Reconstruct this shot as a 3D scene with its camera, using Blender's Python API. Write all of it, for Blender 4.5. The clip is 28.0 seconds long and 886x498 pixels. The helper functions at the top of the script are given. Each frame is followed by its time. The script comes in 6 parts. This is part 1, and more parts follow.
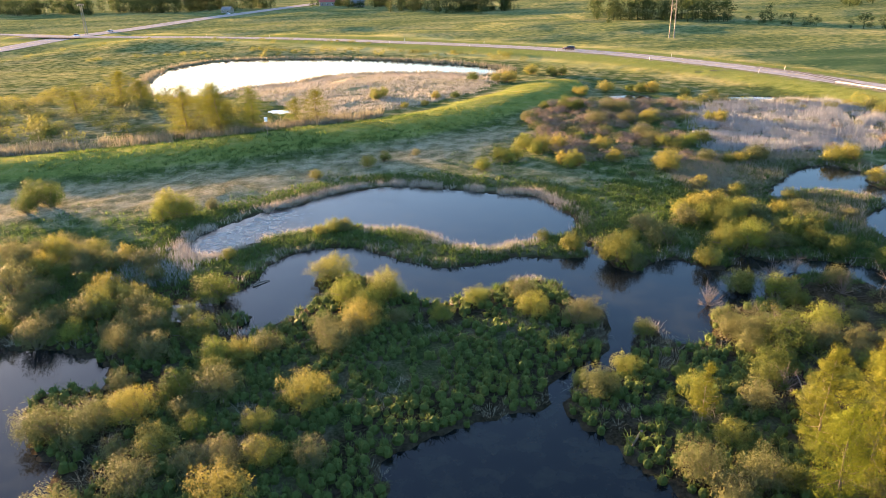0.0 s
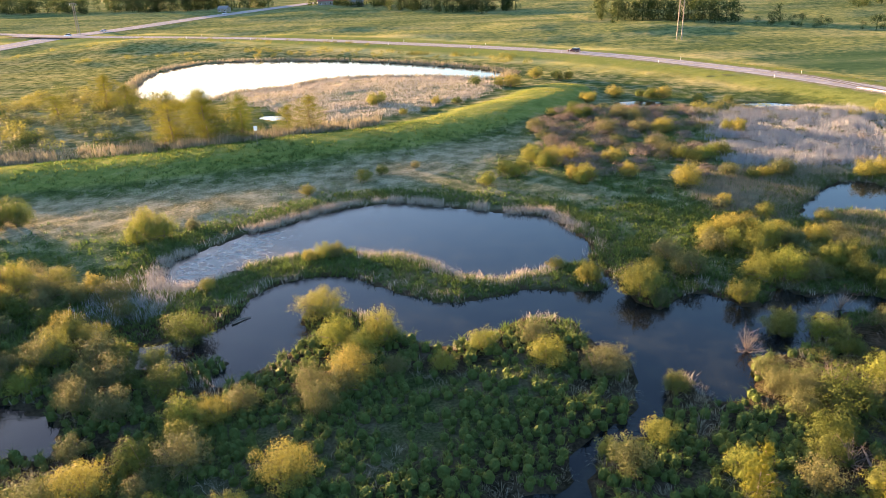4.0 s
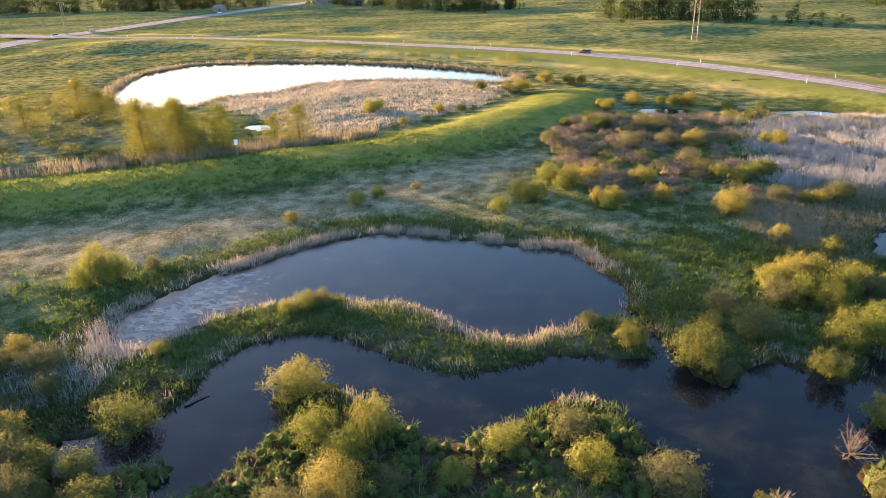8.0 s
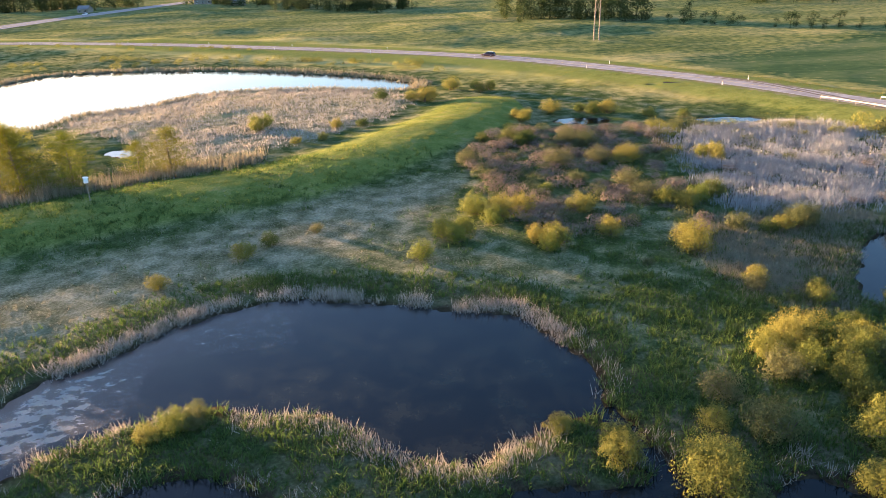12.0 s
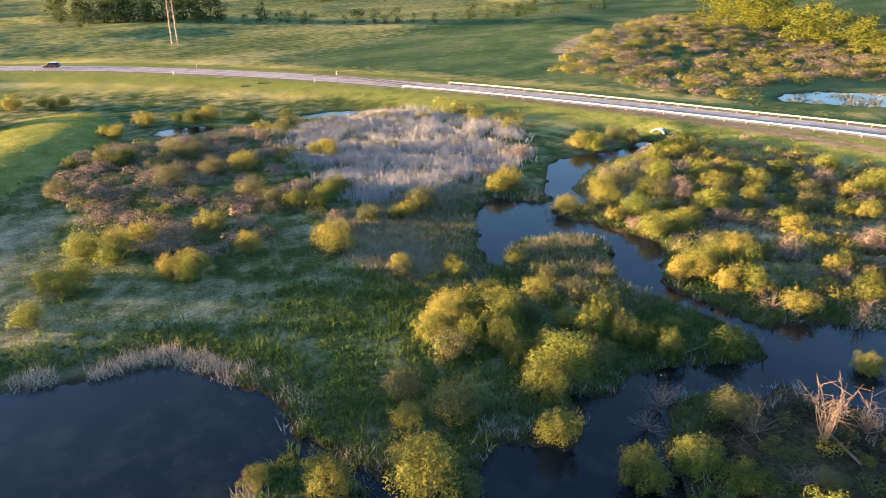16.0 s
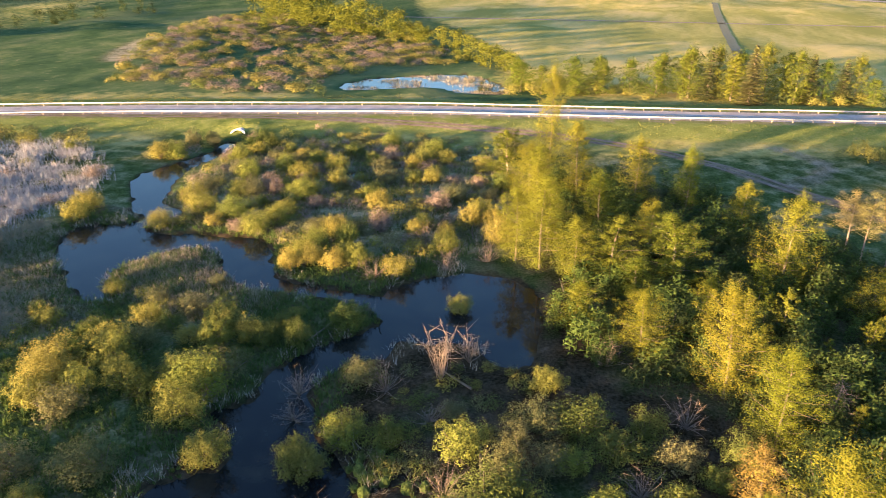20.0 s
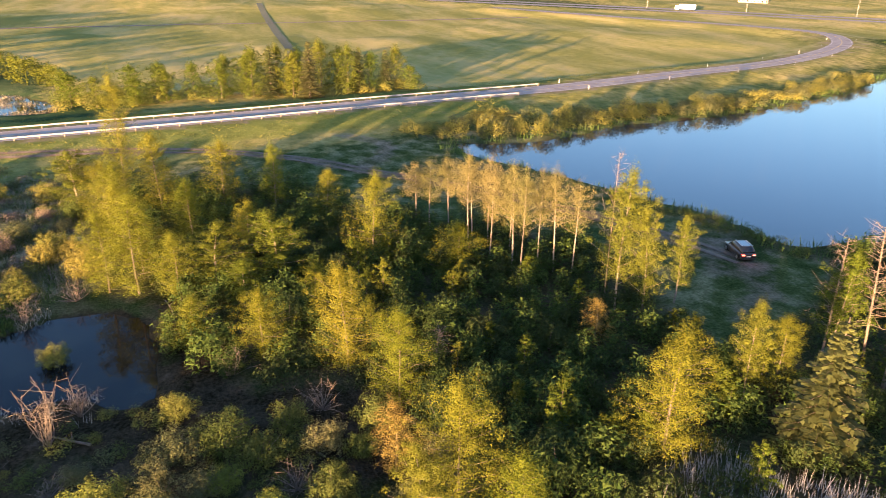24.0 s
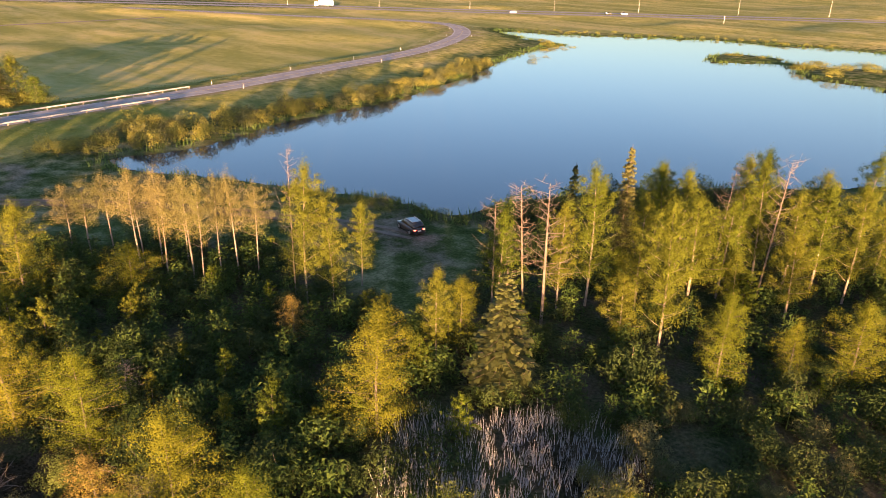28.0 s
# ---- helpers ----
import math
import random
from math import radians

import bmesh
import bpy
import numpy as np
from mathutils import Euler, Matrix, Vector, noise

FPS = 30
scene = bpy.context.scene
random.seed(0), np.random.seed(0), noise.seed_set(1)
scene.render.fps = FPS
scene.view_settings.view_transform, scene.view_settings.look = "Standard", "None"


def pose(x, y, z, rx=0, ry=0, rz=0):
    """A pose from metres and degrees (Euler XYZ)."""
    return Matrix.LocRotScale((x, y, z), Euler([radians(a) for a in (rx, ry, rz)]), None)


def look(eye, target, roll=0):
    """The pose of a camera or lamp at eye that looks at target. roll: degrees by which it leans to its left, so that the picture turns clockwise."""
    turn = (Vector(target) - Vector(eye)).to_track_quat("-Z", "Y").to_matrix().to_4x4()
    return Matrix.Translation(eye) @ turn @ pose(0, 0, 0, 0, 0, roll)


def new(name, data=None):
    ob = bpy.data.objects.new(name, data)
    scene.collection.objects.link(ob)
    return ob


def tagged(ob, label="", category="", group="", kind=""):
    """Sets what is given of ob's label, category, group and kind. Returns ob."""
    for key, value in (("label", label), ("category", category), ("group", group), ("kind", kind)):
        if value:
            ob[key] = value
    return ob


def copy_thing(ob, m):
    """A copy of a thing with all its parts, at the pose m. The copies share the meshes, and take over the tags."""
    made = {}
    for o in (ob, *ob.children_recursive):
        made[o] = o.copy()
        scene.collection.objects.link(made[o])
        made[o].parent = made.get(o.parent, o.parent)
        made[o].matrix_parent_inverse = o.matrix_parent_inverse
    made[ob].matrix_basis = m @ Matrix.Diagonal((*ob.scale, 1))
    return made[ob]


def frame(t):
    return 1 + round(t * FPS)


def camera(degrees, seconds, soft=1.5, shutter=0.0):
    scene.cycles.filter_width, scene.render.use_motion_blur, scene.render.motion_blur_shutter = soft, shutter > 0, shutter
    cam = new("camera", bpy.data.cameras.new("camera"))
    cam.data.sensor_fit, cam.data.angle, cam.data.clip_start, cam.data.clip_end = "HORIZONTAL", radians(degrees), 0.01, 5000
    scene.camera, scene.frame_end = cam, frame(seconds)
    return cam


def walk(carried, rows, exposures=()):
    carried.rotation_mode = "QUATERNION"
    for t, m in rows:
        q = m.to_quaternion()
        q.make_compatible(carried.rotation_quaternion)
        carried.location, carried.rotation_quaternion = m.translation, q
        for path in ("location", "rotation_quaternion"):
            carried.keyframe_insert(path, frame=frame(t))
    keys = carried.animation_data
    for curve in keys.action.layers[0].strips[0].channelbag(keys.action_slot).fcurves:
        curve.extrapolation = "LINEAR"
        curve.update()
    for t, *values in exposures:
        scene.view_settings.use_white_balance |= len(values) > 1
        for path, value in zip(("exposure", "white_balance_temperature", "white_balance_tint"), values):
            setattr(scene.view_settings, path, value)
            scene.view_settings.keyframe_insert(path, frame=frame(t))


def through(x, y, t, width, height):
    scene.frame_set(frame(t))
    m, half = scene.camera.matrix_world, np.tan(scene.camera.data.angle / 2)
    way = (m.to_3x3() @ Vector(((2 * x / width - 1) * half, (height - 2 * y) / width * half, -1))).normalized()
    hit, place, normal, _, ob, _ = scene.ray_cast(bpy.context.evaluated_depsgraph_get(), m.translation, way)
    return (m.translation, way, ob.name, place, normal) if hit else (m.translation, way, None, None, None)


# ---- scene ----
cam = camera(64.3, 28.0, 0.7, 0.3)
# seconds, eye, then yaw, pitch and roll of the flight
PATH = [
    (0, 1.74, -6.61, 34.23, 0.68, -22.11, -2.18),
    (0.5, 1.74, -5.47, 34.36, 0.66, -22.09, -2.13),
    (1, 1.72, -4.47, 34.45, 0.66, -22.10, -2.14),
    (1.5, 1.70, -3.39, 34.49, 0.64, -22.08, -2.06),
    (2, 1.67, -2.18, 34.50, 0.67, -22.07, -2.15),
    (2.5, 1.64, -1.06, 34.47, 0.67, -22.09, -2.15),
    (3, 1.59, 0.15, 34.42, 0.65, -22.13, -2.12),
    (3.5, 1.54, 1.50, 34.34, 0.64, -22.16, -2.10),
    (5.5, 1.27, 8.22, 33.88, 0.64, -22.28, -2.08),
    (6, 1.20, 10.23, 33.74, 0.67, -22.28, -2.12),
    (6.5, 1.11, 12.35, 33.59, 0.65, -22.26, -2.08),
    (7, 1.02, 14.60, 33.45, 0.67, -22.27, -2.03),
    (7.5, 0.93, 16.86, 33.32, 0.73, -22.24, -2.20),
    (8, 0.83, 19.18, 33.19, 0.69, -22.25, -2.13),
    (8.5, 0.73, 21.50, 33.06, 0.72, -22.26, -2.13),
    (9, 0.63, 23.74, 32.96, 0.73, -22.27, -2.24),
    (9.5, 0.53, 26.21, 32.86, 0.68, -22.37, -2.07),
    (10, 0.42, 28.73, 32.78, 0.71, -22.32, -2.06),
    (10.5, 0.31, 31.25, 32.72, -0.55, -22.35, -2.06),
    (11, 0.20, 33.73, 32.69, -3.45, -22.48, -2.03),
    (11.5, 0.09, 36.20, 32.67, -5.67, -22.56, -1.93),
    (13.5, -0.42, 43.16, 32.76, -18.25, -22.88, -1.55),
    (14, -0.54, 43.75, 32.73, -22.98, -22.93, -1.30),
    (14.5, -0.60, 43.88, 32.64, -27.63, -22.97, -1.02),
    (15, -0.61, 43.94, 32.47, -32.25, -23.00, -0.72),
    (15.5, -0.61, 43.94, 32.47, -36.65, -23.14, -0.65),
    (16, -0.61, 43.94, 32.47, -40.87, -23.26, -0.51),
    (16.5, -0.61, 43.94, 32.47, -45.06, -23.29, -0.40),
    (17, -0.61, 43.94, 32.47, -49.21, -23.28, -0.33),
    (17.5, -0.61, 43.94, 32.47, -53.38, -23.26, -0.28),
    (18, -0.61, 43.94, 32.47, -57.61, -23.26, -0.20),
    (18.5, -0.61, 43.94, 32.47, -61.87, -23.27, -0.14),
    (19, -0.61, 43.94, 32.47, -66.14, -23.28, -0.02),
    (19.5, -0.61, 43.94, 32.47, -70.42, -23.27, 0.09),
    (20, -0.61, 43.94, 32.47, -74.66, -23.29, 0.21),
    (20.5, -0.61, 43.94, 32.47, -78.93, -23.28, 0.34),
    (21, -0.61, 43.94, 32.47, -83.21, -23.29, 0.45),
    (21.5, -0.61, 43.94, 32.47, -87.48, -23.28, 0.57),
    (22, -0.61, 43.94, 32.47, -91.74, -23.25, 0.65),
    (22.5, -0.61, 43.94, 32.47, -96.03, -23.16, 0.79),
    (24.5, -0.61, 43.94, 32.47, -112.72, -22.74, 1.10),
    (25, -0.61, 43.94, 32.47, -116.30, -22.71, 1.16),
    (25.5, -0.61, 43.94, 32.47, -119.78, -22.66, 1.20),
    (26, -0.61, 43.94, 32.47, -123.03, -22.64, 1.27),
    (26.5, -0.61, 43.94, 32.47, -126.69, -22.60, 1.35),
    (27, -0.61, 43.94, 32.47, -130.16, -22.57, 1.54),
    (27.5, -0.61, 43.94, 32.47, -133.61, -22.50, 1.63),
    (28, -0.61, 43.94, 32.47, -136.17, -22.40, 1.65),
]


def flight(x, y, z, yaw, pitch, roll):
    a, b = radians(yaw), radians(pitch)
    ahead = Vector((-math.sin(a) * math.cos(b), math.cos(a) * math.cos(b), math.sin(b)))
    eye = Vector((x, y, z))
    return look(eye, eye + 2 * ahead, roll)


# seconds, stops, kelvin, tint
EXPOSURES = [(0, 3.87, 6500, 18), (8.5, 3.73, 6450, 20), (11, 3.55, 6050, 19), (14, 3.74, 6250, 18), (17, 3.68, 6150, 18), (22, 3.5, 6080, 20), (28, 3.05, 6800, 27)]
walk(cam, [(row[0], flight(*row[1:])) for row in PATH], EXPOSURES)

# ---- sky and sun: a clear evening, the sun low in the north-west ----
SUN_TURN, SUN_RISE = 46.0, 4.0
world = bpy.data.worlds.new("evening")
scene.world = world
world.use_nodes = True
sky = world.node_tree.nodes.new("ShaderNodeTexSky")
sky.sky_type, sky.sun_disc = "NISHITA", False
sky.sun_elevation, sky.sun_rotation = radians(SUN_RISE), radians(-SUN_TURN)
sky.air_density, sky.dust_density, sky.ozone_density = 1.0, 1.8, 2.7
backing = world.node_tree.nodes["Background"]
backing.inputs["Strength"].default_value = 0.106
world.node_tree.links.new(sky.outputs[0], backing.inputs["Color"])
sun_data = bpy.data.lights.new("sun", "SUN")
sun_data.energy, sun_data.angle, sun_data.color = 5.0, radians(0.6), (1.0, 0.61, 0.27)
sun = new("sun", sun_data)
sun_way = Vector((-math.sin(radians(SUN_TURN)), math.cos(radians(SUN_TURN)), math.tan(radians(SUN_RISE))))
sun.matrix_world = look(sun_way * 300, (0, 0, 0))

# ---- materials ----
def shader(name):
    m = bpy.data.materials.new(name)
    m.use_nodes = True
    t = m.node_tree
    p = t.nodes["Principled BSDF"]

    def add(kind, **values):
        n = t.nodes.new("ShaderNode" + kind)
        for key, value in values.items():
            n.inputs[key].default_value = value
        return n

    def link(a, b):
        t.links.new(a, b)

    return m, t, p, add, link


def mixer(t, blend="MIX"):
    n = t.nodes.new("ShaderNodeMix")
    n.data_type, n.blend_type = "RGBA", blend
    return n


def ramp(t, stops):
    n = t.nodes.new("ShaderNodeValToRGB")
    e = n.color_ramp.elements
    while len(e) < len(stops):
        e.new(0.5)
    for slot, (at, colour) in zip(e, stops):
        slot.position, slot.color = at, (*colour, 1)
    return n


def rough_mat(name, low, high, scale=8.0, rough=0.8, metal=0.0, bump=0.2, fine=60.0, gloss=0.5):
    """A surface with stains at one scale and grain at another."""
    m, t, p, add, link = shader(name)
    place = add("TexCoord")
    big, small = add("TexNoise", Scale=scale, Detail=5.0), add("TexNoise", Scale=fine, Detail=3.0)
    link(place.outputs["Object"], big.inputs["Vector"]), link(place.outputs["Object"], small.inputs["Vector"])
    blend = add("Math")
    blend.operation = "MULTIPLY_ADD"
    link(small.outputs[0], blend.inputs[0])
    blend.inputs[1].default_value = 0.4
    link(big.outputs[0], blend.inputs[2])
    colours = ramp(t, [(0.45, low), (0.95, high)])
    link(blend.outputs[0], colours.inputs[0])
    link(colours.outputs[0], p.inputs["Base Color"])
    p.inputs["Roughness"].default_value, p.inputs["Metallic"].default_value = rough, metal
    p.inputs["Specular IOR Level"].default_value = gloss
    if bump:
        b = add("Bump", Strength=bump, Distance=0.02)
        link(blend.outputs[0], b.inputs["Height"])
        link(b.outputs[0], p.inputs["Normal"])
    return m


def leaf_mat(name, dark, light, through=0.4, warm=None, gloss=0.7):
    """Leaves: each one a little different, each plant a little different, and light shining through."""
    m, t, p, add, link = shader(name)
    each, plant = add("NewGeometry"), add("ObjectInfo")
    colours = ramp(t, [(0.0, dark), (1.0, light)])
    link(each.outputs["Random Per Island"], colours.inputs[0])
    tint = mixer(t)
    link(colours.outputs[0], tint.inputs["A"])
    tint.inputs["B"].default_value = (*(warm or light), 1)
    share = add("Math")
    share.operation = "MULTIPLY"
    link(plant.outputs["Random"], share.inputs[0])
    share.inputs[1].default_value = 0.8
    link(share.outputs[0], tint.inputs["Factor"])
    link(tint.outputs["Result"], p.inputs["Base Color"])
    p.inputs["Roughness"].default_value = gloss
    p.inputs["Specular IOR Level"].default_value = 0.06
    glow = add("BsdfTranslucent")
    link(tint.outputs["Result"], glow.inputs["Color"])
    both = add("MixShader", Fac=through * 0.8)
    link(p.outputs[0], both.inputs[1]), link(glow.outputs[0], both.inputs[2])
    link(both.outputs[0], t.nodes["Material Output"].inputs["Surface"])
    return m


def plain_mat(name, colour, rough=0.5, metal=0.0, glow=0.0):
    m, t, p, add, link = shader(name)
    p.inputs["Base Color"].default_value = (*colour, 1)
    p.inputs["Roughness"].default_value, p.inputs["Metallic"].default_value = rough, metal
    if glow:
        p.inputs["Emission Color"].default_value, p.inputs["Emission Strength"].default_value = (*colour, 1), glow
    return m


def water_mat(name, deep, shallow, murk_scale=0.12, ripple=0.02, gloss=0.3):
    m, t, p, add, link = shader(name)
    place = add("TexCoord")
    wide, fine = add("TexNoise", Scale=murk_scale, Detail=8.0, Roughness=0.66), add("TexNoise", Scale=2.2, Detail=4.0)
    link(place.outputs["Object"], wide.inputs["Vector"]), link(place.outputs["Object"], fine.inputs["Vector"])
    colours = ramp(t, [(0.45, deep), (0.75, shallow)])
    link(wide.outputs[0], colours.inputs[0])
    link(colours.outputs[0], p.inputs["Base Color"])
    p.inputs["Roughness"].default_value, p.inputs["IOR"].default_value = 0.04, 1.333
    p.inputs["Specular IOR Level"].default_value = gloss
    b = add("Bump", Strength=ripple, Distance=0.05)
    link(fine.outputs[0], b.inputs["Height"])
    link(b.outputs[0], p.inputs["Normal"])
    return m


def ground_mat():
    """One sheet of earth: straw, lush grass, mud and crop mixed by where each grows; the mud colour also paints shade.
    """
    m, t, p, add, link = shader("earth_and_grass")
    place = add("TexCoord")

    def noise_at(scale, detail=6.0, rough=0.6):
        n = add("TexNoise", Scale=scale, Detail=detail, Roughness=rough)
        link(place.outputs["Object"], n.inputs["Vector"])
        return n

    def attr(name):
        n = t.nodes.new("ShaderNodeAttribute")
        n.attribute_name = name
        return n

    fine, mid, wide = noise_at(3.5), noise_at(0.35), noise_at(1.0)
    # long bands paint light and shade of the rolling fields into their colour
    shade_bands = add("Mapping")
    shade_bands.inputs["Rotation"].default_value, shade_bands.inputs["Scale"].default_value = (0, 0, radians(24)), (0.012, 0.05, 1)
    link(place.outputs["Object"], shade_bands.inputs["Vector"]), link(shade_bands.outputs[0], wide.inputs["Vector"])
    lush = ramp(t, [(0.34, (0.020, 0.034, 0.010)), (0.5, (0.052, 0.074, 0.024)), (0.66, (0.115, 0.13, 0.052))])
    straw = ramp(t, [(0.37, (0.09, 0.084, 0.046)), (0.5, (0.185, 0.168, 0.102)), (0.63, (0.33, 0.295, 0.195))])
    # wet mud, and the painted shade of wood floor, spit and clearing
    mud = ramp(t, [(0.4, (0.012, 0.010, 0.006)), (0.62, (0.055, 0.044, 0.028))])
    crop = ramp(t, [(0.38, (0.028, 0.056, 0.024)), (0.5, (0.050, 0.082, 0.035)), (0.6, (0.09, 0.113, 0.05))])
    stubble = ramp(t, [(0.4, (0.185, 0.185, 0.055)), (0.5, (0.26, 0.24, 0.08)), (0.6, (0.35, 0.295, 0.12))])
    turf = ramp(t, [(0.36, (0.075, 0.105, 0.024)), (0.5, (0.12, 0.145, 0.036)), (0.64, (0.20, 0.20, 0.066))])
    gravel = ramp(t, [(0.38, (0.10, 0.075, 0.06)), (0.62, (0.24, 0.19, 0.155))])
    texture = add("Math")
    texture.operation = "MULTIPLY_ADD"
    link(fine.outputs[0], texture.inputs[0])
    texture.inputs[1].default_value = 0.5
    half = add("Math")
    half.operation = "MULTIPLY"
    link(mid.outputs[0], half.inputs[0])
    half.inputs[1].default_value = 0.5
    link(half.outputs[0], texture.inputs[2])
    far = add("Math")
    far.operation = "MULTIPLY_ADD"
    link(wide.outputs[0], far.inputs[0])
    far.inputs[1].default_value = 0.78
    rest = add("Math")
    rest.operation = "MULTIPLY"
    link(mid.outputs[0], rest.inputs[0])
    rest.inputs[1].default_value = 0.22
    link(rest.outputs[0], far.inputs[2])
    for r in (lush, straw, mud, gravel, turf):
        link(texture.outputs[0], r.inputs[0])
    for r in (crop, stubble):
        link(far.outputs[0], r.inputs[0])
    colour = lush.outputs[0]
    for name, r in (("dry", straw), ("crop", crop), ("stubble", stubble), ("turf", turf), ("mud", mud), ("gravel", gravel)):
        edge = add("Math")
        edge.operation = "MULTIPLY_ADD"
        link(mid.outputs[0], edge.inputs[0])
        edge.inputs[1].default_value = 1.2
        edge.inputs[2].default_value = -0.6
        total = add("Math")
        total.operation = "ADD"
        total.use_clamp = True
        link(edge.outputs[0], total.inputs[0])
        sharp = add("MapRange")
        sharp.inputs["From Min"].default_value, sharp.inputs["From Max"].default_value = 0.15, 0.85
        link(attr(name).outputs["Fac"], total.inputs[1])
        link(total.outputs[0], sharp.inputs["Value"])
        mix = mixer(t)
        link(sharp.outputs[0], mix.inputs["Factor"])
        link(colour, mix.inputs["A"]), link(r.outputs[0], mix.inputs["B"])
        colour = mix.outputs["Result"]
    link(colour, p.inputs["Base Color"])
    p.inputs["Roughness"].default_value = 0.95
    p.inputs["Specular IOR Level"].default_value = 0.0
    b = add("Bump", Strength=0.8, Distance=0.25)
    link(texture.outputs[0], b.inputs["Height"])
    link(b.outputs[0], p.inputs["Normal"])
    return m


M = {
    "ground": ground_mat(),
    "pond": water_mat("pond_water", (0.004, 0.005, 0.006), (0.02, 0.021, 0.015), 0.3),
    "lake": water_mat("lake_water", (0.014, 0.018, 0.026), (0.020, 0.026, 0.034), 0.02, 0.01, 0.5),
    "willow": leaf_mat("willow_leaf", (0.088, 0.115, 0.02), (0.155, 0.182, 0.038), 0.4, (0.215, 0.182, 0.044)),
    "willow_green": leaf_mat("green_willow_leaf", (0.045, 0.07, 0.014), (0.08, 0.11, 0.024), 0.4, (0.10, 0.11, 0.03)),
    "willow_grey": leaf_mat("grey_willow_leaf", (0.062, 0.076, 0.027), (0.108, 0.118, 0.046), 0.35, (0.118, 0.116, 0.052)),
    "russet": leaf_mat("russet_twig_leaf", (0.115, 0.092, 0.072), (0.20, 0.165, 0.135), 0.3, (0.18, 0.14, 0.11)),
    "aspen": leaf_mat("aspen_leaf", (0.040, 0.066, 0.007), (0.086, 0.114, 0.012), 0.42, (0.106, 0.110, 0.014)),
    "birch": leaf_mat("birch_leaf", (0.060, 0.086, 0.007), (0.12, 0.14, 0.013), 0.44, (0.14, 0.135, 0.015)),
    "aspen_pale": leaf_mat("pale_aspen_leaf", (0.088, 0.09, 0.028), (0.14, 0.136, 0.046), 0.35, (0.15, 0.128, 0.052)),
    "rusty": leaf_mat("reddish_birch_leaf", (0.12, 0.095, 0.022), (0.19, 0.145, 0.04), 0.4, (0.18, 0.13, 0.042)),
    "spruce": leaf_mat("spruce_needles", (0.032, 0.05, 0.016), (0.08, 0.098, 0.03), 0.2, (0.085, 0.085, 0.03)),
    # leaf colour kept dark so that it carries the shade under the trees
    "under": leaf_mat("shaded_undergrowth_leaf", (0.016, 0.034, 0.009), (0.045, 0.07, 0.02), 0.35, (0.042, 0.055, 0.018)),
    "sedge": leaf_mat("sedge_blade", (0.03, 0.064, 0.014), (0.085, 0.128, 0.032), 0.4, (0.075, 0.105, 0.028)),
    "grass": leaf_mat("grass_blade", (0.03, 0.066, 0.013), (0.085, 0.13, 0.034), 0.4, (0.07, 0.11, 0.03)),
    "verge": leaf_mat("verge_blade", (0.08, 0.105, 0.016), (0.17, 0.185, 0.035), 0.45, (0.18, 0.165, 0.035)),
    "straw": leaf_mat("straw_blade", (0.115, 0.106, 0.07), (0.28, 0.255, 0.18), 0.3, (0.20, 0.182, 0.13)),
    "reed": leaf_mat("dry_reed", (0.19, 0.17, 0.14), (0.42, 0.38, 0.32), 0.3, (0.33, 0.30, 0.255)),
    "grey_reed": leaf_mat("grey_cattail", (0.17, 0.172, 0.175), (0.40, 0.405, 0.41), 0.25, (0.28, 0.28, 0.285)),
    "bark": rough_mat("willow_bark", (0.05, 0.04, 0.03), (0.14, 0.115, 0.09), 5, 0.9),
    "pale_bark": rough_mat("aspen_bark", (0.09, 0.072, 0.055), (0.27, 0.225, 0.185), 2.5, 0.85),
    "dead": rough_mat("dead_wood", (0.07, 0.055, 0.045), (0.17, 0.135, 0.105), 4, 0.9),
    "asphalt": rough_mat("asphalt", (0.20, 0.18, 0.172), (0.34, 0.315, 0.30), 0.4, 0.95, 0, 0.1, 30, 0.0),
    "gravel": rough_mat("gravel", (0.13, 0.10, 0.085), (0.28, 0.22, 0.19), 0.6, 0.95, 0, 0.3, 20, 0.1),
    "rut": rough_mat("bare_earth_rut", (0.09, 0.07, 0.05), (0.19, 0.15, 0.115), 0.8, 0.95, 0, 0.3, 14, 0.1),
    "track": rough_mat("worn_field_track", (0.035, 0.045, 0.016), (0.07, 0.075, 0.03), 1.0, 0.95, 0, 0.3, 12),
    "line": rough_mat("road_paint", (0.38, 0.36, 0.32), (0.58, 0.56, 0.50), 2, 0.9, 0, 0, 60, 0.0),
    "yellow_line": rough_mat("yellow_road_paint", (0.45, 0.30, 0.05), (0.6, 0.42, 0.08), 2, 0.7),
    "steel": rough_mat("galvanised_steel", (0.34, 0.33, 0.31), (0.52, 0.51, 0.49), 3, 0.55, 0.5, 0.05),
    "wood": rough_mat("weathered_timber", (0.14, 0.11, 0.085), (0.32, 0.27, 0.21), 3, 0.9),
    "white": rough_mat("white_paint", (0.68, 0.68, 0.66), (0.84, 0.84, 0.82), 2, 0.6, 0, 0.02),
}

# ---- tools ----
def mesh_of(name, verts, faces, mat, smooth=False):
    """A mesh from arrays of vertices and of quads."""
    verts, faces = np.asarray(verts, np.float32), np.asarray(faces, np.int32)
    me = bpy.data.meshes.new(name)
    n, k = len(faces), faces.shape[1]
    me.vertices.add(len(verts)), me.loops.add(n * k), me.polygons.add(n)
    me.vertices.foreach_set("co", verts.ravel())
    me.loops.foreach_set("vertex_index", faces.ravel())
    me.polygons.foreach_set("loop_start", np.arange(0, n * k, k, dtype=np.int32))
    me.polygons.foreach_set("use_smooth", np.full(n, smooth))
    me.update(calc_edges=True)
    if mat:
        me.materials.append(mat)
    return me


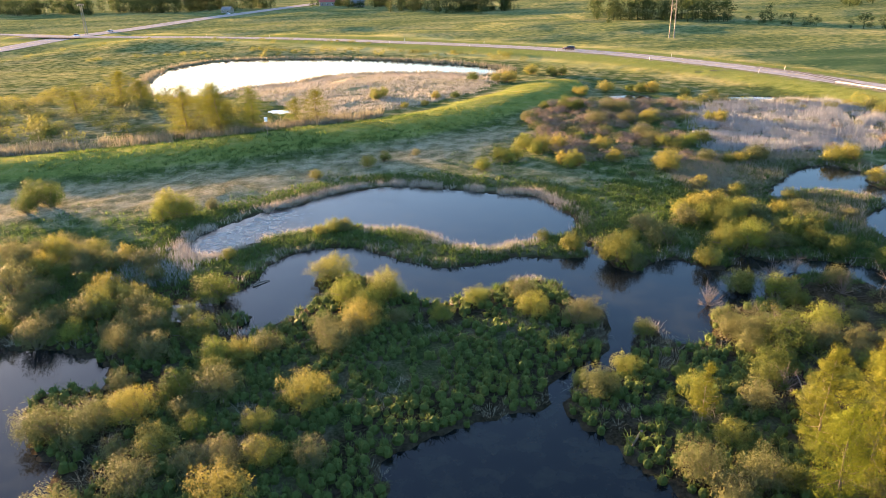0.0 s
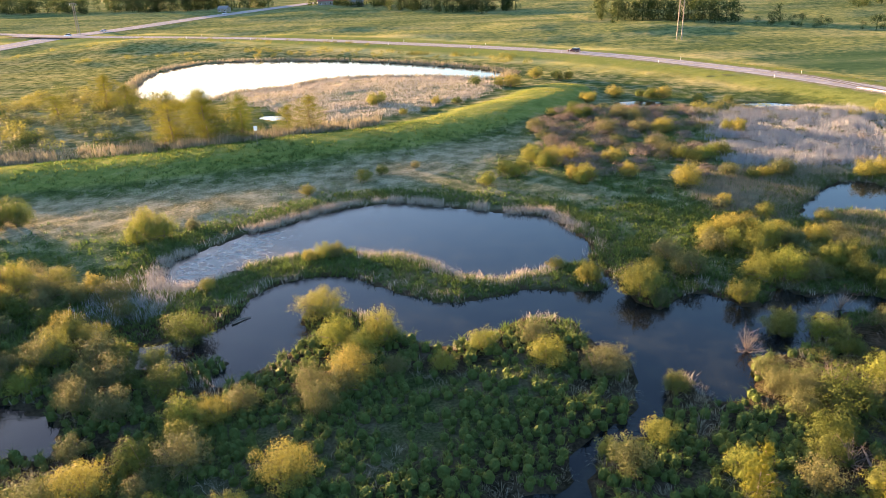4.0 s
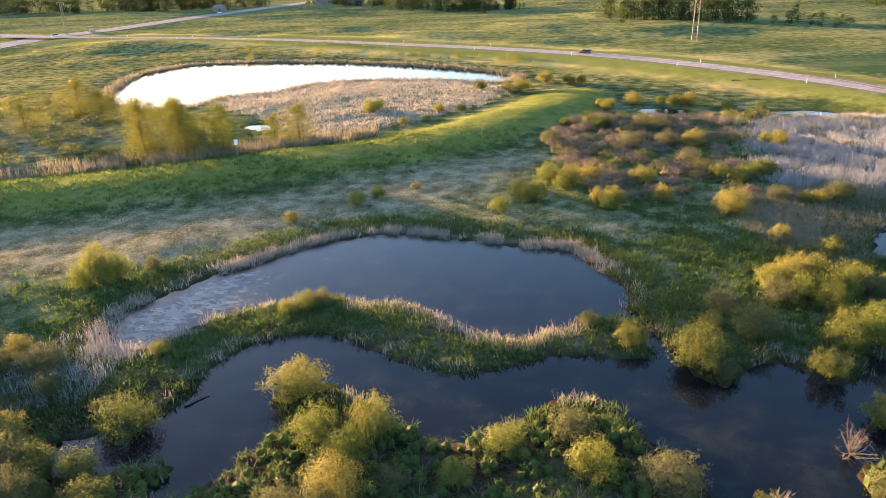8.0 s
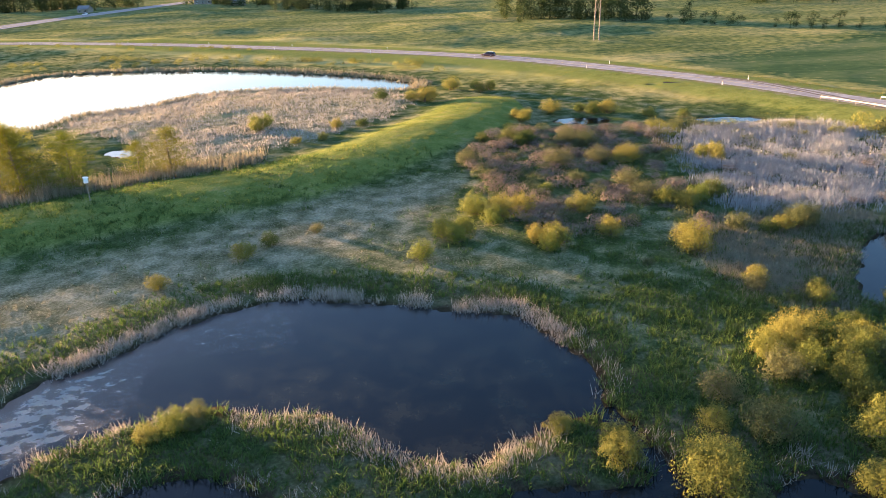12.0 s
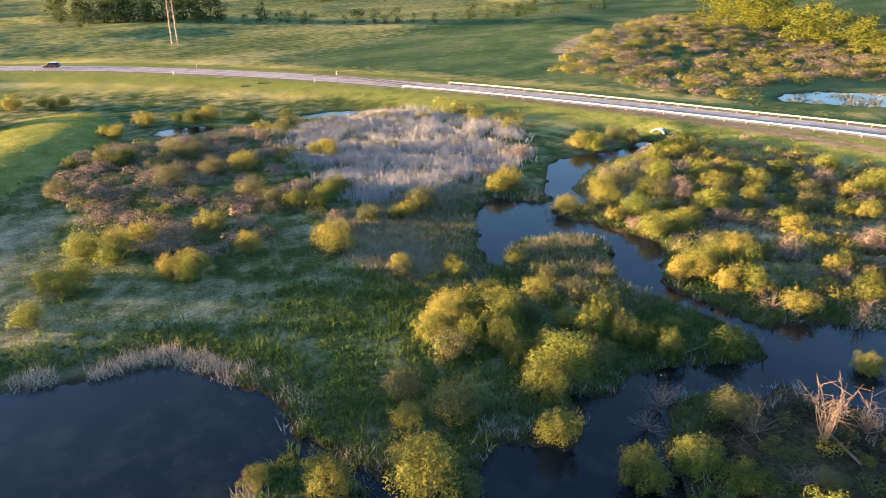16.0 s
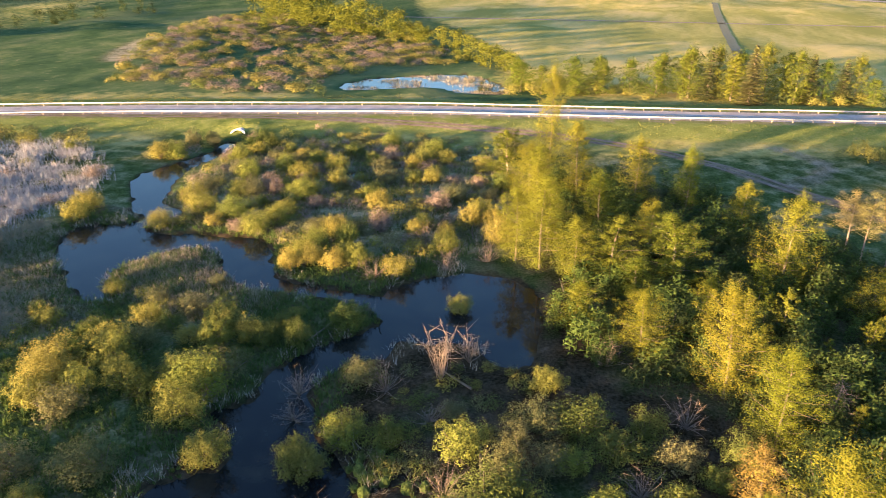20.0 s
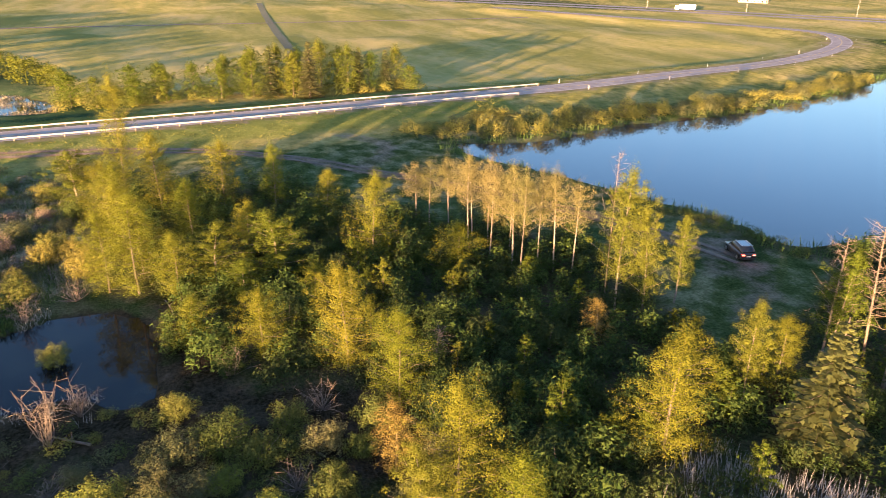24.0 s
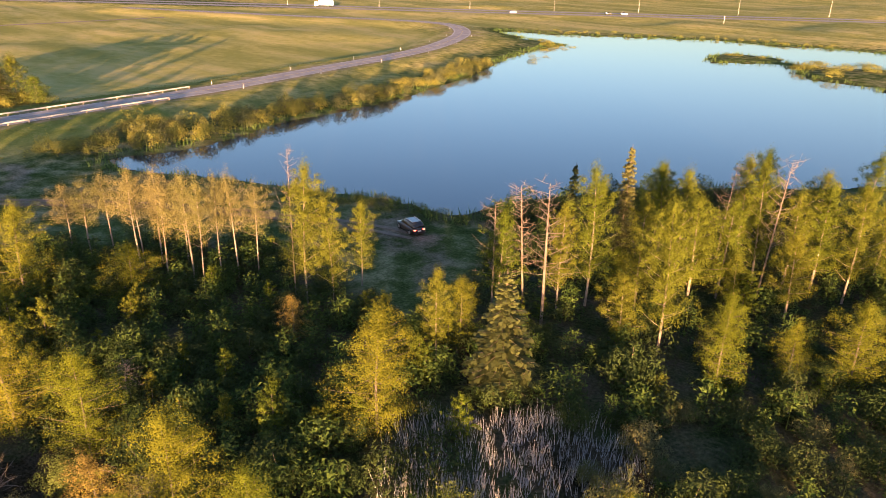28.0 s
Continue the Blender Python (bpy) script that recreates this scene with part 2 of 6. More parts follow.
def child(name, me, parent, label=""):
    ob = new(name, me)
    ob.parent = parent
    if label:
        ob["label"] = label
    return ob


def part(name, bm, mat, parent, label=""):
    me = bpy.data.meshes.new(name)
    bm.to_mesh(me)
    bm.free()
    me.materials.append(mat)
    return child(name, me, parent, label)


def root(name, label, category, group="", at=None):
    ob = new(name)
    ob.empty_display_size = 0.3
    if at is not None:
        ob.matrix_basis = at
    return tagged(ob, label, category, group)


def box(bm, size, at=(0, 0, 0), turn=None, bevel=0.0):
    m = Matrix.Translation(at) @ (turn or Matrix()) @ Matrix.Diagonal((*size, 1))
    made = bmesh.ops.create_cube(bm, size=1, matrix=m)["verts"]
    if bevel:
        edges = {e for v in made for e in v.link_edges}
        bmesh.ops.bevel(bm, geom=list(edges), offset=bevel, segments=2, affect="EDGES", profile=0.5)
    return bm


def rod(bm, a, b, r1, r2=None, sides=8):
    a, b = Vector(a), Vector(b)
    m = Matrix.Translation((a + b) / 2) @ (b - a).to_track_quat("Z", "Y").to_matrix().to_4x4()
    bmesh.ops.create_cone(bm, cap_ends=True, segments=sides, radius1=r1, radius2=r1 if r2 is None else r2, depth=(b - a).length, matrix=m)
    return bm


def catmull(points, steps=6, closed=True):
    p = np.array(points, float)
    if closed:
        p = np.vstack([p[-1], p, p[0], p[1]])
    else:
        p = np.vstack([2 * p[0] - p[1], p, 2 * p[-1] - p[-2]])
    out = []
    for i in range(1, len(p) - 2):
        a, b, c, d = p[i - 1 : i + 3]
        for t in np.arange(steps) / steps:
            out.append(0.5 * (2 * b + (c - a) * t + (2 * a - 5 * b + 4 * c - d) * t * t + (3 * b - a - 3 * c + d) * t**3))
    if not closed:
        out.append(p[-2])
    return np.array(out)


def gap_to(line, xy, closed=False):
    """How far each place lies from a line of points."""
    a = line
    b = np.roll(line, -1, 0) if closed else line[1:]
    a = a if closed else line[:-1]
    best = np.full(len(xy), 1e9)
    for (ax, ay), (bx, by) in zip(a, b):
        dx, dy = bx - ax, by - ay
        u = np.clip(((xy[:, 0] - ax) * dx + (xy[:, 1] - ay) * dy) / (dx * dx + dy * dy + 1e-9), 0, 1)
        best = np.minimum(best, (xy[:, 0] - ax - u * dx) ** 2 + (xy[:, 1] - ay - u * dy) ** 2)
    return np.sqrt(best)


def within(line, xy):
    """Which places lie inside a closed line."""
    hit = np.zeros(len(xy), bool)
    a, b = line, np.roll(line, -1, 0)
    for (ax, ay), (bx, by) in zip(a, b):
        cross = (ay > xy[:, 1]) != (by > xy[:, 1])
        hit ^= cross & (xy[:, 0] < (bx - ax) * (xy[:, 1] - ay) / (by - ay + 1e-12) + ax)
    return hit


def signed(line, xy, reach=30.0):
    """Distance to a closed line, negative inside; places past its reach are left far."""
    out = np.full(len(xy), reach)
    lo, hi = line.min(0) - reach, line.max(0) + reach
    near = np.all((xy > lo) & (xy < hi), axis=1)
    if near.any():
        some = xy[near]
        d = gap_to(line, some, True)
        out[near] = np.where(within(line, some), -d, np.minimum(d, reach))
    return out


def soft(lo, hi, v):
    t = np.clip((v - lo) / (hi - lo), 0, 1)
    return t * t * (3 - 2 * t)


_grain = np.random.RandomState(5)
_table = _grain.rand(256, 256)


def grain(x, y, size, octaves=3):
    """Smooth value noise from 0 to 1, of bumps about size metres wide."""
    out, amp, total = np.zeros(np.shape(x)), 1.0, 0.0
    for k in range(octaves):
        u, v = np.asarray(x) / size * 2**k + 17.3 * k, np.asarray(y) / size * 2**k + 5.1 * k
        i, j = np.floor(u).astype(int), np.floor(v).astype(int)
        fu, fv = u - i, v - j
        fu, fv = fu * fu * (3 - 2 * fu), fv * fv * (3 - 2 * fv)
        g = lambda a, b: _table[(i + a) % 256, (j + b) % 256]  # noqa: E731
        out = out + amp * ((g(0, 0) * (1 - fu) + g(1, 0) * fu) * (1 - fv) + (g(0, 1) * (1 - fu) + g(1, 1) * fu) * fv)
        total += amp
        amp *= 0.5
    return out / total

# ---- the plan of the land: waters, dike, roads ----
MAIN_POND = catmull([
    (-33.2, 80.5), (-33.6, 85), (-30.7, 88.9), (-27.6, 93.9), (-23.2, 96.6), (-20.1, 99.8), (-16.1, 103.2), (-12.1, 105), (-7.2, 105.8),
    (-0.9, 104.1), (5.1, 101.8), (10.8, 99.4), (14.3, 98.6), (16.5, 95.4), (18.1, 91.1), (19.4, 87.5), (18.6, 84), (17.5, 81.6), (13.6, 80),
    (11.6, 79.1), (9.1, 77.9), (7.6, 76.7), (5.6, 77.3), (3.1, 78.3), (0.6, 80.4), (-1.6, 83.1), (-3.5, 84.6), (-7.8, 85.6), (-11.9, 87.4),
    (-15.7, 87), (-20.9, 85), (-24, 83.4), (-26.3, 80.4), (-28.5, 78), (-31, 77.5)])
CHANNEL_WEST = catmull([
    (-30.6, 62.6), (-28.8, 64.2), (-26.2, 65.1), (-22.3, 66.5), (-21.2, 70), (-21, 73), (-19.8, 75.9), (-17.2, 78.3), (-13.5, 79.2),
    (-10.2, 78.4), (-7.3, 76.7), (-4.5, 74), (-1.4, 72.4), (1.6, 71.3), (7, 72.6), (10.8, 74.1), (16.5, 72.8), (18.9, 74), (17.6, 80.5),
    (19, 81), (20.3, 74), (21, 70), (22, 62), (18.5, 57), (17.2, 58.5), (14.6, 62.5), (13.5, 66.1), (9.6, 67.1), (3, 63), (0.4, 61.8),
    (-3, 64), (-9, 69.7), (-13.6, 71), (-14, 68), (-12.7, 64.5), (-14.6, 61.5), (-18, 56.7), (-20.3, 57.5), (-19.8, 61), (-22.5, 60.5),
    (-25.6, 59.3), (-29, 60)])
CHANNEL_EAST = catmull([
    (18, 64), (19.5, 71.5), (23, 68.3), (26, 71), (28.6, 72), (31.5, 69), (34.5, 69.3), (36.9, 72), (39.5, 70.3), (43, 70.8), (47.4, 68.7),
    (51.1, 66), (54, 65), (56.8, 67), (60.6, 66.4), (63.8, 63.3), (66.2, 58.6), (66.2, 54.6), (64.5, 52.5), (59.3, 50.5), (54.2, 50.1),
    (49.5, 50.1), (49.6, 53.2), (51.7, 54.7), (51.4, 59.1), (51, 61.7), (47.2, 63.2), (46.1, 65.3), (43.2, 66.3), (40.4, 65.6), (36.8, 63.2),
    (35.2, 61), (31.5, 58.7), (28.5, 58), (27.5, 55.5), (26, 52.5), (24, 51.3), (22.5, 53), (21, 56), (17.5, 57)])
CHANNEL_SOUTH = catmull([
    (18, 58), (20, 56), (18.8, 51.5), (16.8, 48), (11.9, 44.8), (11, 41), (13.5, 36.3), (15.8, 32.6), (19, 24), (-5, 24), (-3.4, 32.2),
    (-3, 37.1), (5.9, 41), (9.3, 42.3), (10.2, 46.2), (15, 49.7), (16.6, 53.3), (17, 58)])
WEST_POND = catmull([
    (-46, 52), (-40, 54.6), (-34.2, 53.1), (-30.8, 50.4), (-29.8, 47), (-32.4, 47.2), (-35.1, 45.6), (-33.9, 41.5), (-30.8, 38.4),
    (-27.8, 35.1), (-27, 30), (-27, 24), (-46, 24)])
CREEK_BEND = catmull([
    (60.6, 107.7), (65.8, 109.1), (68.3, 105.4), (67.5, 99), (68.2, 93), (68.9, 87.8), (67.8, 83.9), (60.8, 79.5), (59.3, 76.5), (58.6, 72),
    (58.5, 66.5), (56.5, 66.5), (56.4, 72.5), (56.6, 77.7), (56.4, 80.1), (58.5, 84), (63.6, 88.1), (64.4, 92.3), (59.7, 95.6), (55.5, 96.3),
    (50.5, 92.8), (50.5, 95.9), (54.6, 101.5)])
CREEK_HEAD = catmull([
    (70.8, 103.5), (73.5, 107.1), (77.6, 110.5), (86.3, 116.3), (93.2, 114.5), (99.4, 113.2), (108, 114), (108, 111.5), (99, 110.5), (92, 110.5),
    (86.5, 109.1), (80, 106), (76, 104.3), (75.3, 101.1), (73, 99.4), (67, 103), (65.5, 106)])
LAGOON = catmull([
    (-90.3, 213.8), (-97.9, 234.4), (-102.6, 263.8), (-94.5, 284.9), (-76.8, 288.8), (-56.8, 285.4), (-36.8, 279.2), (-17.3, 269.3), (0.9, 256.5),
    (14.1, 244.8), (21.2, 233.4), (14.3, 226.8), (0.6, 233.4), (-15.4, 237.7), (-31.2, 237.3), (-41.1, 231.8), (-46.9, 223.2), (-54.4, 218.8),
    (-61.8, 216), (-68.1, 202.2), (-78.9, 204)])
LAKE = catmull([
    (118.3, 0), (117.3, -7), (117.5, -18.4), (123.9, -35.6), (125.8, -52), (128.6, -71), (138, -100), (145.4, -122), (160.5, -152.5),
    (174.5, -192), (177.6, -214), (192, -215), (216, -226), (233, -238), (202, -248), (162, -281), (127, -294), (79.5, -305), (40, -295),
    (50, -258), (88, -240), (103, -247), (119, -249), (123, -232), (113, -212), (97, -228), (88, -220), (76, -201.6), (63.6, -199), (51, -192),
    (20, -170), (10, -120), (24, -86), (45, -60), (57, -40), (60.6, -29.5), (59.7, -25), (63.1, -21.8), (73.4, -20.5), (81.5, -15.3),
    (100, -6), (110, 1)])
ROADSIDE_POND = catmull([(166, 116), (175, 113), (181.7, 104.6), (189.3, 90), (180, 80), (171.4, 74.7), (165.4, 74.8), (164.6, 84.9), (169.1, 94.5), (160.2, 111.6)])


def oval(x, y, a, b, turn=0.0, n=24):
    t = np.linspace(0, 2 * np.pi, n, endpoint=False)
    c, s = math.cos(radians(turn)), math.sin(radians(turn))
    return np.stack([x + a * c * np.cos(t) - b * s * np.sin(t), y + a * s * np.cos(t) + b * c * np.sin(t)], 1)


POOLS = [oval(-41, 175.5, 3.6, 2.6, -40), oval(49.5, 178, 5.5, 3, -13), oval(78, 171, 6.5, 2.2, -13), oval(75, 121, 2.6, 1.3, -40), oval(95.4, 84.3, 2.2, 1.6, 0)]
MARSH_WATERS = [MAIN_POND, CHANNEL_WEST, CHANNEL_EAST, CHANNEL_SOUTH, WEST_POND, CREEK_BEND, CREEK_HEAD, *POOLS]
WATERS = [*MARSH_WATERS, LAGOON, LAKE, ROADSIDE_POND]
ROAD = catmull([
    (-250, 432), (-171.8, 400), (-128.5, 383), (-70.7, 353.6), (-20.3, 320), (21.4, 290.3), (54.8, 260.4), (78.9, 228), (95.5, 199.2), (104, 180),
    (113.6, 156.4), (122, 131), (128.6, 108), (134.2, 88), (138.6, 64), (143.2, 38), (148.3, 13.7), (153.0, -12), (158.2, -41), (170.8, -85.6),
    (178.5, -114.6), (191, -147.6), (215, -187.7), (240, -213), (262, -222), (290.6, -212.3), (330, -185), (420, -130)], 8, False)
HIGHWAY_WEST = catmull([(-250, 250), (-225, 345), (-218, 420), (-200, 470), (-180, 550), (-150, 640), (-110, 760), (-60, 900)], 8, False)
HIGHWAY_EAST = catmull([(640, 40), (531, -98), (434, -205), (327, -310), (229, -413), (133, -517), (20, -640)], 8, False)
SIDE_ROAD = catmull([(-500, 560), (-380, 510), (-285, 468), (-222, 430)], 8, False)
TRACK = catmull([(95, 208), (101.3, 195), (106.8, 167.8), (113.7, 139.8), (119.8, 115.5), (123.2, 95), (124.8, 75), (123.8, 50), (118, 36), (111, 27.5), (104, 20.5), (92, 9), (78, -2), (66, -9), (58, -12)], 6, False)
TRACK_SPUR = catmull([(128, 20), (121, 14.5), (113, 16), (107, 21)], 6, False)
DIKE = catmull([(-130, 112), (-90, 121), (-56, 129), (-42, 134), (-26, 141), (-8, 148), (3, 157), (14, 170), (24, 180), (33, 194)], 6, False)


def lay(x, y):
    """Ground height and cover at places of the plan."""
    xy = np.stack([x, y], 1)
    shore = np.full(len(x), 30.0)
    for w in WATERS:
        shore = np.minimum(shore, signed(w, xy))
    wobble = (grain(x, y, 2.2, 3) - 0.5) * 1.7
    d = shore + wobble * (np.abs(shore) < 8)
    away = np.hypot(x - 10, y - 60)
    bank = 0.16 + 0.22 * soft(0, 3, d) + 0.25 * soft(3, 14, d) + 0.45 * (grain(x, y, 7.0) - 0.5) * soft(0.6, 5, d)
    bank += soft(60, 260, away) * 1.6 * (grain(x, y, 70, 2) - 0.45) * soft(4, 25, d)
    bank += soft(170, 330, away) * (7.0 * (grain(x, y, 120, 2) - 0.5) + 4.5 * (grain(x, y, 50, 2) - 0.5) + 2.0 * (grain(x + 0.6 * y, 0.5 * y, 22, 2) - 0.5)) * soft(8, 40, d)
    bed = -0.10 - 0.9 * soft(0, 3.0, -d)
    h = np.where(d > 0, np.maximum(bank, 0.14), bed)
    dike = gap_to(DIKE, xy)
    h = h + np.where(d > 0, 1.6 * (1 - soft(1.0, 15.0, dike)), 0)
    h = h + 2.1 * np.exp(-((x - 116.0) ** 2 + (y - 112.9) ** 2) / 16) * (d > 0)
    road, track = gap_to(ROAD, xy), gap_to(TRACK, xy)
    k = 1 - soft(6.5, 20.0, road)
    h = np.where(d > 0, h * (1 - k) + 2.0 * k, h)
    for line, wide, level in ((HIGHWAY_WEST, 10, 1.2), (HIGHWAY_EAST, 18, 1.2), (SIDE_ROAD, 6, 1.2)):
        g = gap_to(line, xy)
        k = 1 - soft(wide, wide + 14, g)
        h = h * (1 - k) + level * k
    return h, d, dike, road, track, away


def axis(parts):
    out = [parts[0][0]]
    for start, end, step0, step1 in parts:
        while out[-1] < end - 1e-6:
            u = (out[-1] - start) / (end - start)
            out.append(out[-1] + step0 + (step1 - step0) * u)
    return np.array(out)


xs = axis([(-4500, -700, 420, 60), (-700, -160, 40, 6), (-160, -52, 4, 0.8), (-52, 72, 0.86, 0.86), (72, 180, 1.0, 2.6), (180, 560, 3, 20), (560, 4500, 40, 420)])
ys = axis([(-4500, -600, 420, 60), (-600, -80, 30, 3), (-80, 26, 2.4, 0.7), (26, 112, 0.86, 0.86), (112, 210, 0.9, 1.9), (210, 420, 1.6, 6), (420, 900, 8, 30), (900, 4500, 50, 420)])
gx, gy = np.meshgrid(xs, ys)
gx, gy = gx.ravel(), gy.ravel()
height, shore, dike_gap, road_gap, track_gap, far_off = lay(gx, gy)
nx, ny = len(xs), len(ys)
i, j = np.meshgrid(np.arange(nx - 1), np.arange(ny - 1))
a = (j * nx + i).ravel()
ground_mesh = mesh_of("ground", np.stack([gx, gy, height], 1), np.stack([a, a + 1, a + nx + 1, a + nx], 1), M["ground"], True)

STRAW_MEADOW = catmull([(-70, 92), (-41, 96), (-24, 98), (-15, 109), (-1, 116), (18, 138), (11, 143), (-12, 131), (-30, 121), (-60, 112), (-90, 108)])
LIT_STRAW = catmull([(-62, 208), (-50, 222), (-31, 236), (7, 230), (16, 212), (8, 190), (-10, 172), (-30, 165), (-40, 182), (-55, 195)])
GREY_MARSH = catmull([(50, 121), (53, 132), (57, 146), (61, 166), (70, 172), (86, 168), (94, 150), (95, 136), (88, 126), (79, 119), (67, 118), (57, 119)])
WEST_MARSH = catmull([(-120, 150), (-70, 140), (-58, 165), (-75, 195), (-110, 190)])
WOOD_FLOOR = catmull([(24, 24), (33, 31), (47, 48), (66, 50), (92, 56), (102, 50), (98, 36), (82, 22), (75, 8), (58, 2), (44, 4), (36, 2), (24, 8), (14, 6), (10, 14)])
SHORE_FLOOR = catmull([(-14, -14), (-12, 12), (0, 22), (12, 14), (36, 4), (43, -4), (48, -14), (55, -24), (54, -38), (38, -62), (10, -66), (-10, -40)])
CREEK_SIDE = catmull([(67, 66), (67, 82), (71, 98), (84, 107), (104, 106), (116, 92), (112, 70), (98, 58), (78, 56)])
EAST_SPIT = catmull([(28, 44), (33, 60), (44, 63), (51, 58), (48, 46), (44, 34), (30, 33)])
WIDE_MEADOW = catmull([(-70, 92), (-24, 98), (0, 106), (18, 99), (26, 98), (27, 108), (14, 112), (12, 122), (20, 140), (11, 146), (-30, 124), (-60, 114), (-90, 110)])
CREEK_STRAW = catmull([(38, 98), (38, 108), (44, 116), (56, 118), (68, 115), (60, 108), (50, 98), (46, 92)])
LUSH_MEADOW = catmull([(20, 76), (19, 88), (21, 97), (28, 103), (38, 100), (46, 92), (44, 84), (36, 78), (28, 76)])
FAR_STRAW = catmull([(178, 196), (190, 206), (215, 214), (240, 206), (225, 192), (196, 188)])
SWAMP = np.array([(28, 36), (35, 36.5), (41, 35.5), (46, 38), (50, 43), (56, 53), (47, 54), (41, 52), (30, 46)], float)
CLEARING = catmull([(47, -1), (52, -7), (57, -6), (65, -7), (70, -12), (64, -18), (57, -16), (49, -9)])


def zone(area, x, y, blur=4.0):
    return 1 - soft(-blur, blur, signed(area, np.stack([x, y], 1), 20.0))


side = gap_to(ROAD, np.stack([gx, gy], 1))
road_loop = np.vstack([ROAD, [(900, 400), (2500, 4400), (-2500, 4400), (-1500, 600)]])
beyond = within(road_loop, np.stack([gx, gy], 1))
east_field = catmull([(170, 66), (215, 84), (300, 120), (380, 160), (560, 200), (640, 60), (420, -190), (330, -270), (280, -215), (215, -180), (190, -130), (172, -40)])
stubble = zone(east_field, gx, gy, 6)
# stubble gold puts the low sun on verges and far ground into their colour
banks = 0.62 * (1 - soft(18, 32, side)) * soft(6, 16, shore) + 0.85 * soft(200, 260, -gy) * soft(4, 20, shore) + 0.36 * soft(185, 215, gy - 0.4 * gx) * soft(6, 16, shore)
dry = np.clip(0.74 * zone(STRAW_MEADOW, gx, gy) + 0.95 * zone(LIT_STRAW, gx, gy) + 0.3 * zone(GREY_MARSH, gx, gy) + 0.9 * zone(FAR_STRAW, gx, gy) + 0.5 * zone(WEST_MARSH, gx, gy), 0, 1)
dry = np.maximum(dry, 0.06 + 0.4 * grain(gx, gy, 14) - 0.3 * (road_gap < 24))
dry = np.maximum(dry, zone(WIDE_MEADOW, gx, gy, 6) * (0.30 + 0.42 * grain(gx, gy, 5, 3)))
dry = np.maximum(dry, 0.7 * zone(CREEK_STRAW, gx, gy, 3))
dry = np.maximum(dry, 0.62 * zone(CREEK_SIDE, gx, gy, 5))
dry = np.where((dike_gap < 9), 0.38, dry)
crop = np.where(beyond & (side > 12), 0.95, 0.0) * (1 - stubble) * (1 - zone(FAR_STRAW, gx, gy))
crop = np.where((far_off > 330) & ~beyond & (gy > 150), 0.9, crop)
mud = np.clip(1 - np.abs(shore) / 0.7, 0, 1) * 0.75 + (shore < 0.1) * 0.9 + 0.42 * (shore > 0) * (1 - soft(3, 7, shore)) * (gy < 112) * (np.abs(gx - 12) < 62)
# the spit is darkened with mud colour to paint its shade
mud = mud + 0.7 * zone(EAST_SPIT, gx, gy, 2) * (shore > 0)
mud = mud + 0.45 * zone(GREY_MARSH, gx, gy)
# real mud in the marsh; under the trees it paints their shade
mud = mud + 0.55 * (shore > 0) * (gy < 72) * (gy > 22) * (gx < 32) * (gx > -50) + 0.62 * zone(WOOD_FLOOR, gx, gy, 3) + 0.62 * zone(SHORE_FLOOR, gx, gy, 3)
turf = 0.95 * (1 - soft(8, 13, dike_gap)) * (gx < 40) * soft(1.5, 4, shore) + 0.8 * (1 - soft(13, 19, side)) * (gy > -20)
path = 0.5 - 0.5 * soft(1.0, 2.6, np.minimum(track_gap, gap_to(TRACK_SPUR, np.stack([gx, gy], 1))))
path = np.maximum(path, 0.3 * zone(CLEARING, gx, gy, 2.0))
# clearing darkened in colour for the tree shadow over it
mud = mud + 0.4 * zone(CLEARING, gx, gy, 2.0)
path = np.maximum(path, 0.5 * (road_gap < 6.0))
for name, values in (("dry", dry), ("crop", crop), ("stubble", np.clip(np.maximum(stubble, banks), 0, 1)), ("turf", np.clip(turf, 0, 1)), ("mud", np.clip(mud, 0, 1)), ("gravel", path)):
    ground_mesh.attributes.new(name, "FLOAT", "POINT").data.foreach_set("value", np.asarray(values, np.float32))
ground = tagged(new("ground", ground_mesh), "marshy ground of straw, sedge and mud running into green fields", "ground", kind="structure")


def ground_at(x, y):
    """The ground's height under one or more places."""
    x, y = np.atleast_1d(np.asarray(x, float)), np.atleast_1d(np.asarray(y, float))
    i = np.clip(np.searchsorted(xs, x) - 1, 0, nx - 2)
    j = np.clip(np.searchsorted(ys, y) - 1, 0, ny - 2)
    u, v = (x - xs[i]) / (xs[i + 1] - xs[i]), (y - ys[j]) / (ys[j + 1] - ys[j])
    hh = height.reshape(ny, nx)
    return hh[j, i] * (1 - u) * (1 - v) + hh[j, i + 1] * u * (1 - v) + hh[j + 1, i] * (1 - u) * v + hh[j + 1, i + 1] * u * v


def shore_at(x, y):
    xy = np.stack([np.atleast_1d(x).astype(float), np.atleast_1d(y).astype(float)], 1)
    d = np.full(len(xy), 30.0)
    for w in WATERS:
        d = np.minimum(d, signed(w, xy))
    return d


def water_sheet(name, outline, mat, label):
    bm = bmesh.new()
    bm.faces.new([bm.verts.new((x, y, 0.0)) for x, y in outline])
    bmesh.ops.triangulate(bm, faces=bm.faces[:])
    me = bpy.data.meshes.new(name)
    bm.to_mesh(me)
    bm.free()
    me.materials.append(mat)
    return tagged(new(name, me), label, "water", kind="structure")


def grown(line, by):
    n = np.roll(line, -1, 0) - np.roll(line, 1, 0)
    n = np.stack([n[:, 1], -n[:, 0]], 1) / (np.linalg.norm(n, axis=1, keepdims=True) + 1e-9)
    area = np.sum(line[:, 0] * np.roll(line[:, 1], -1) - line[:, 1] * np.roll(line[:, 0], -1))
    return line + n * by * (1 if area > 0 else -1)


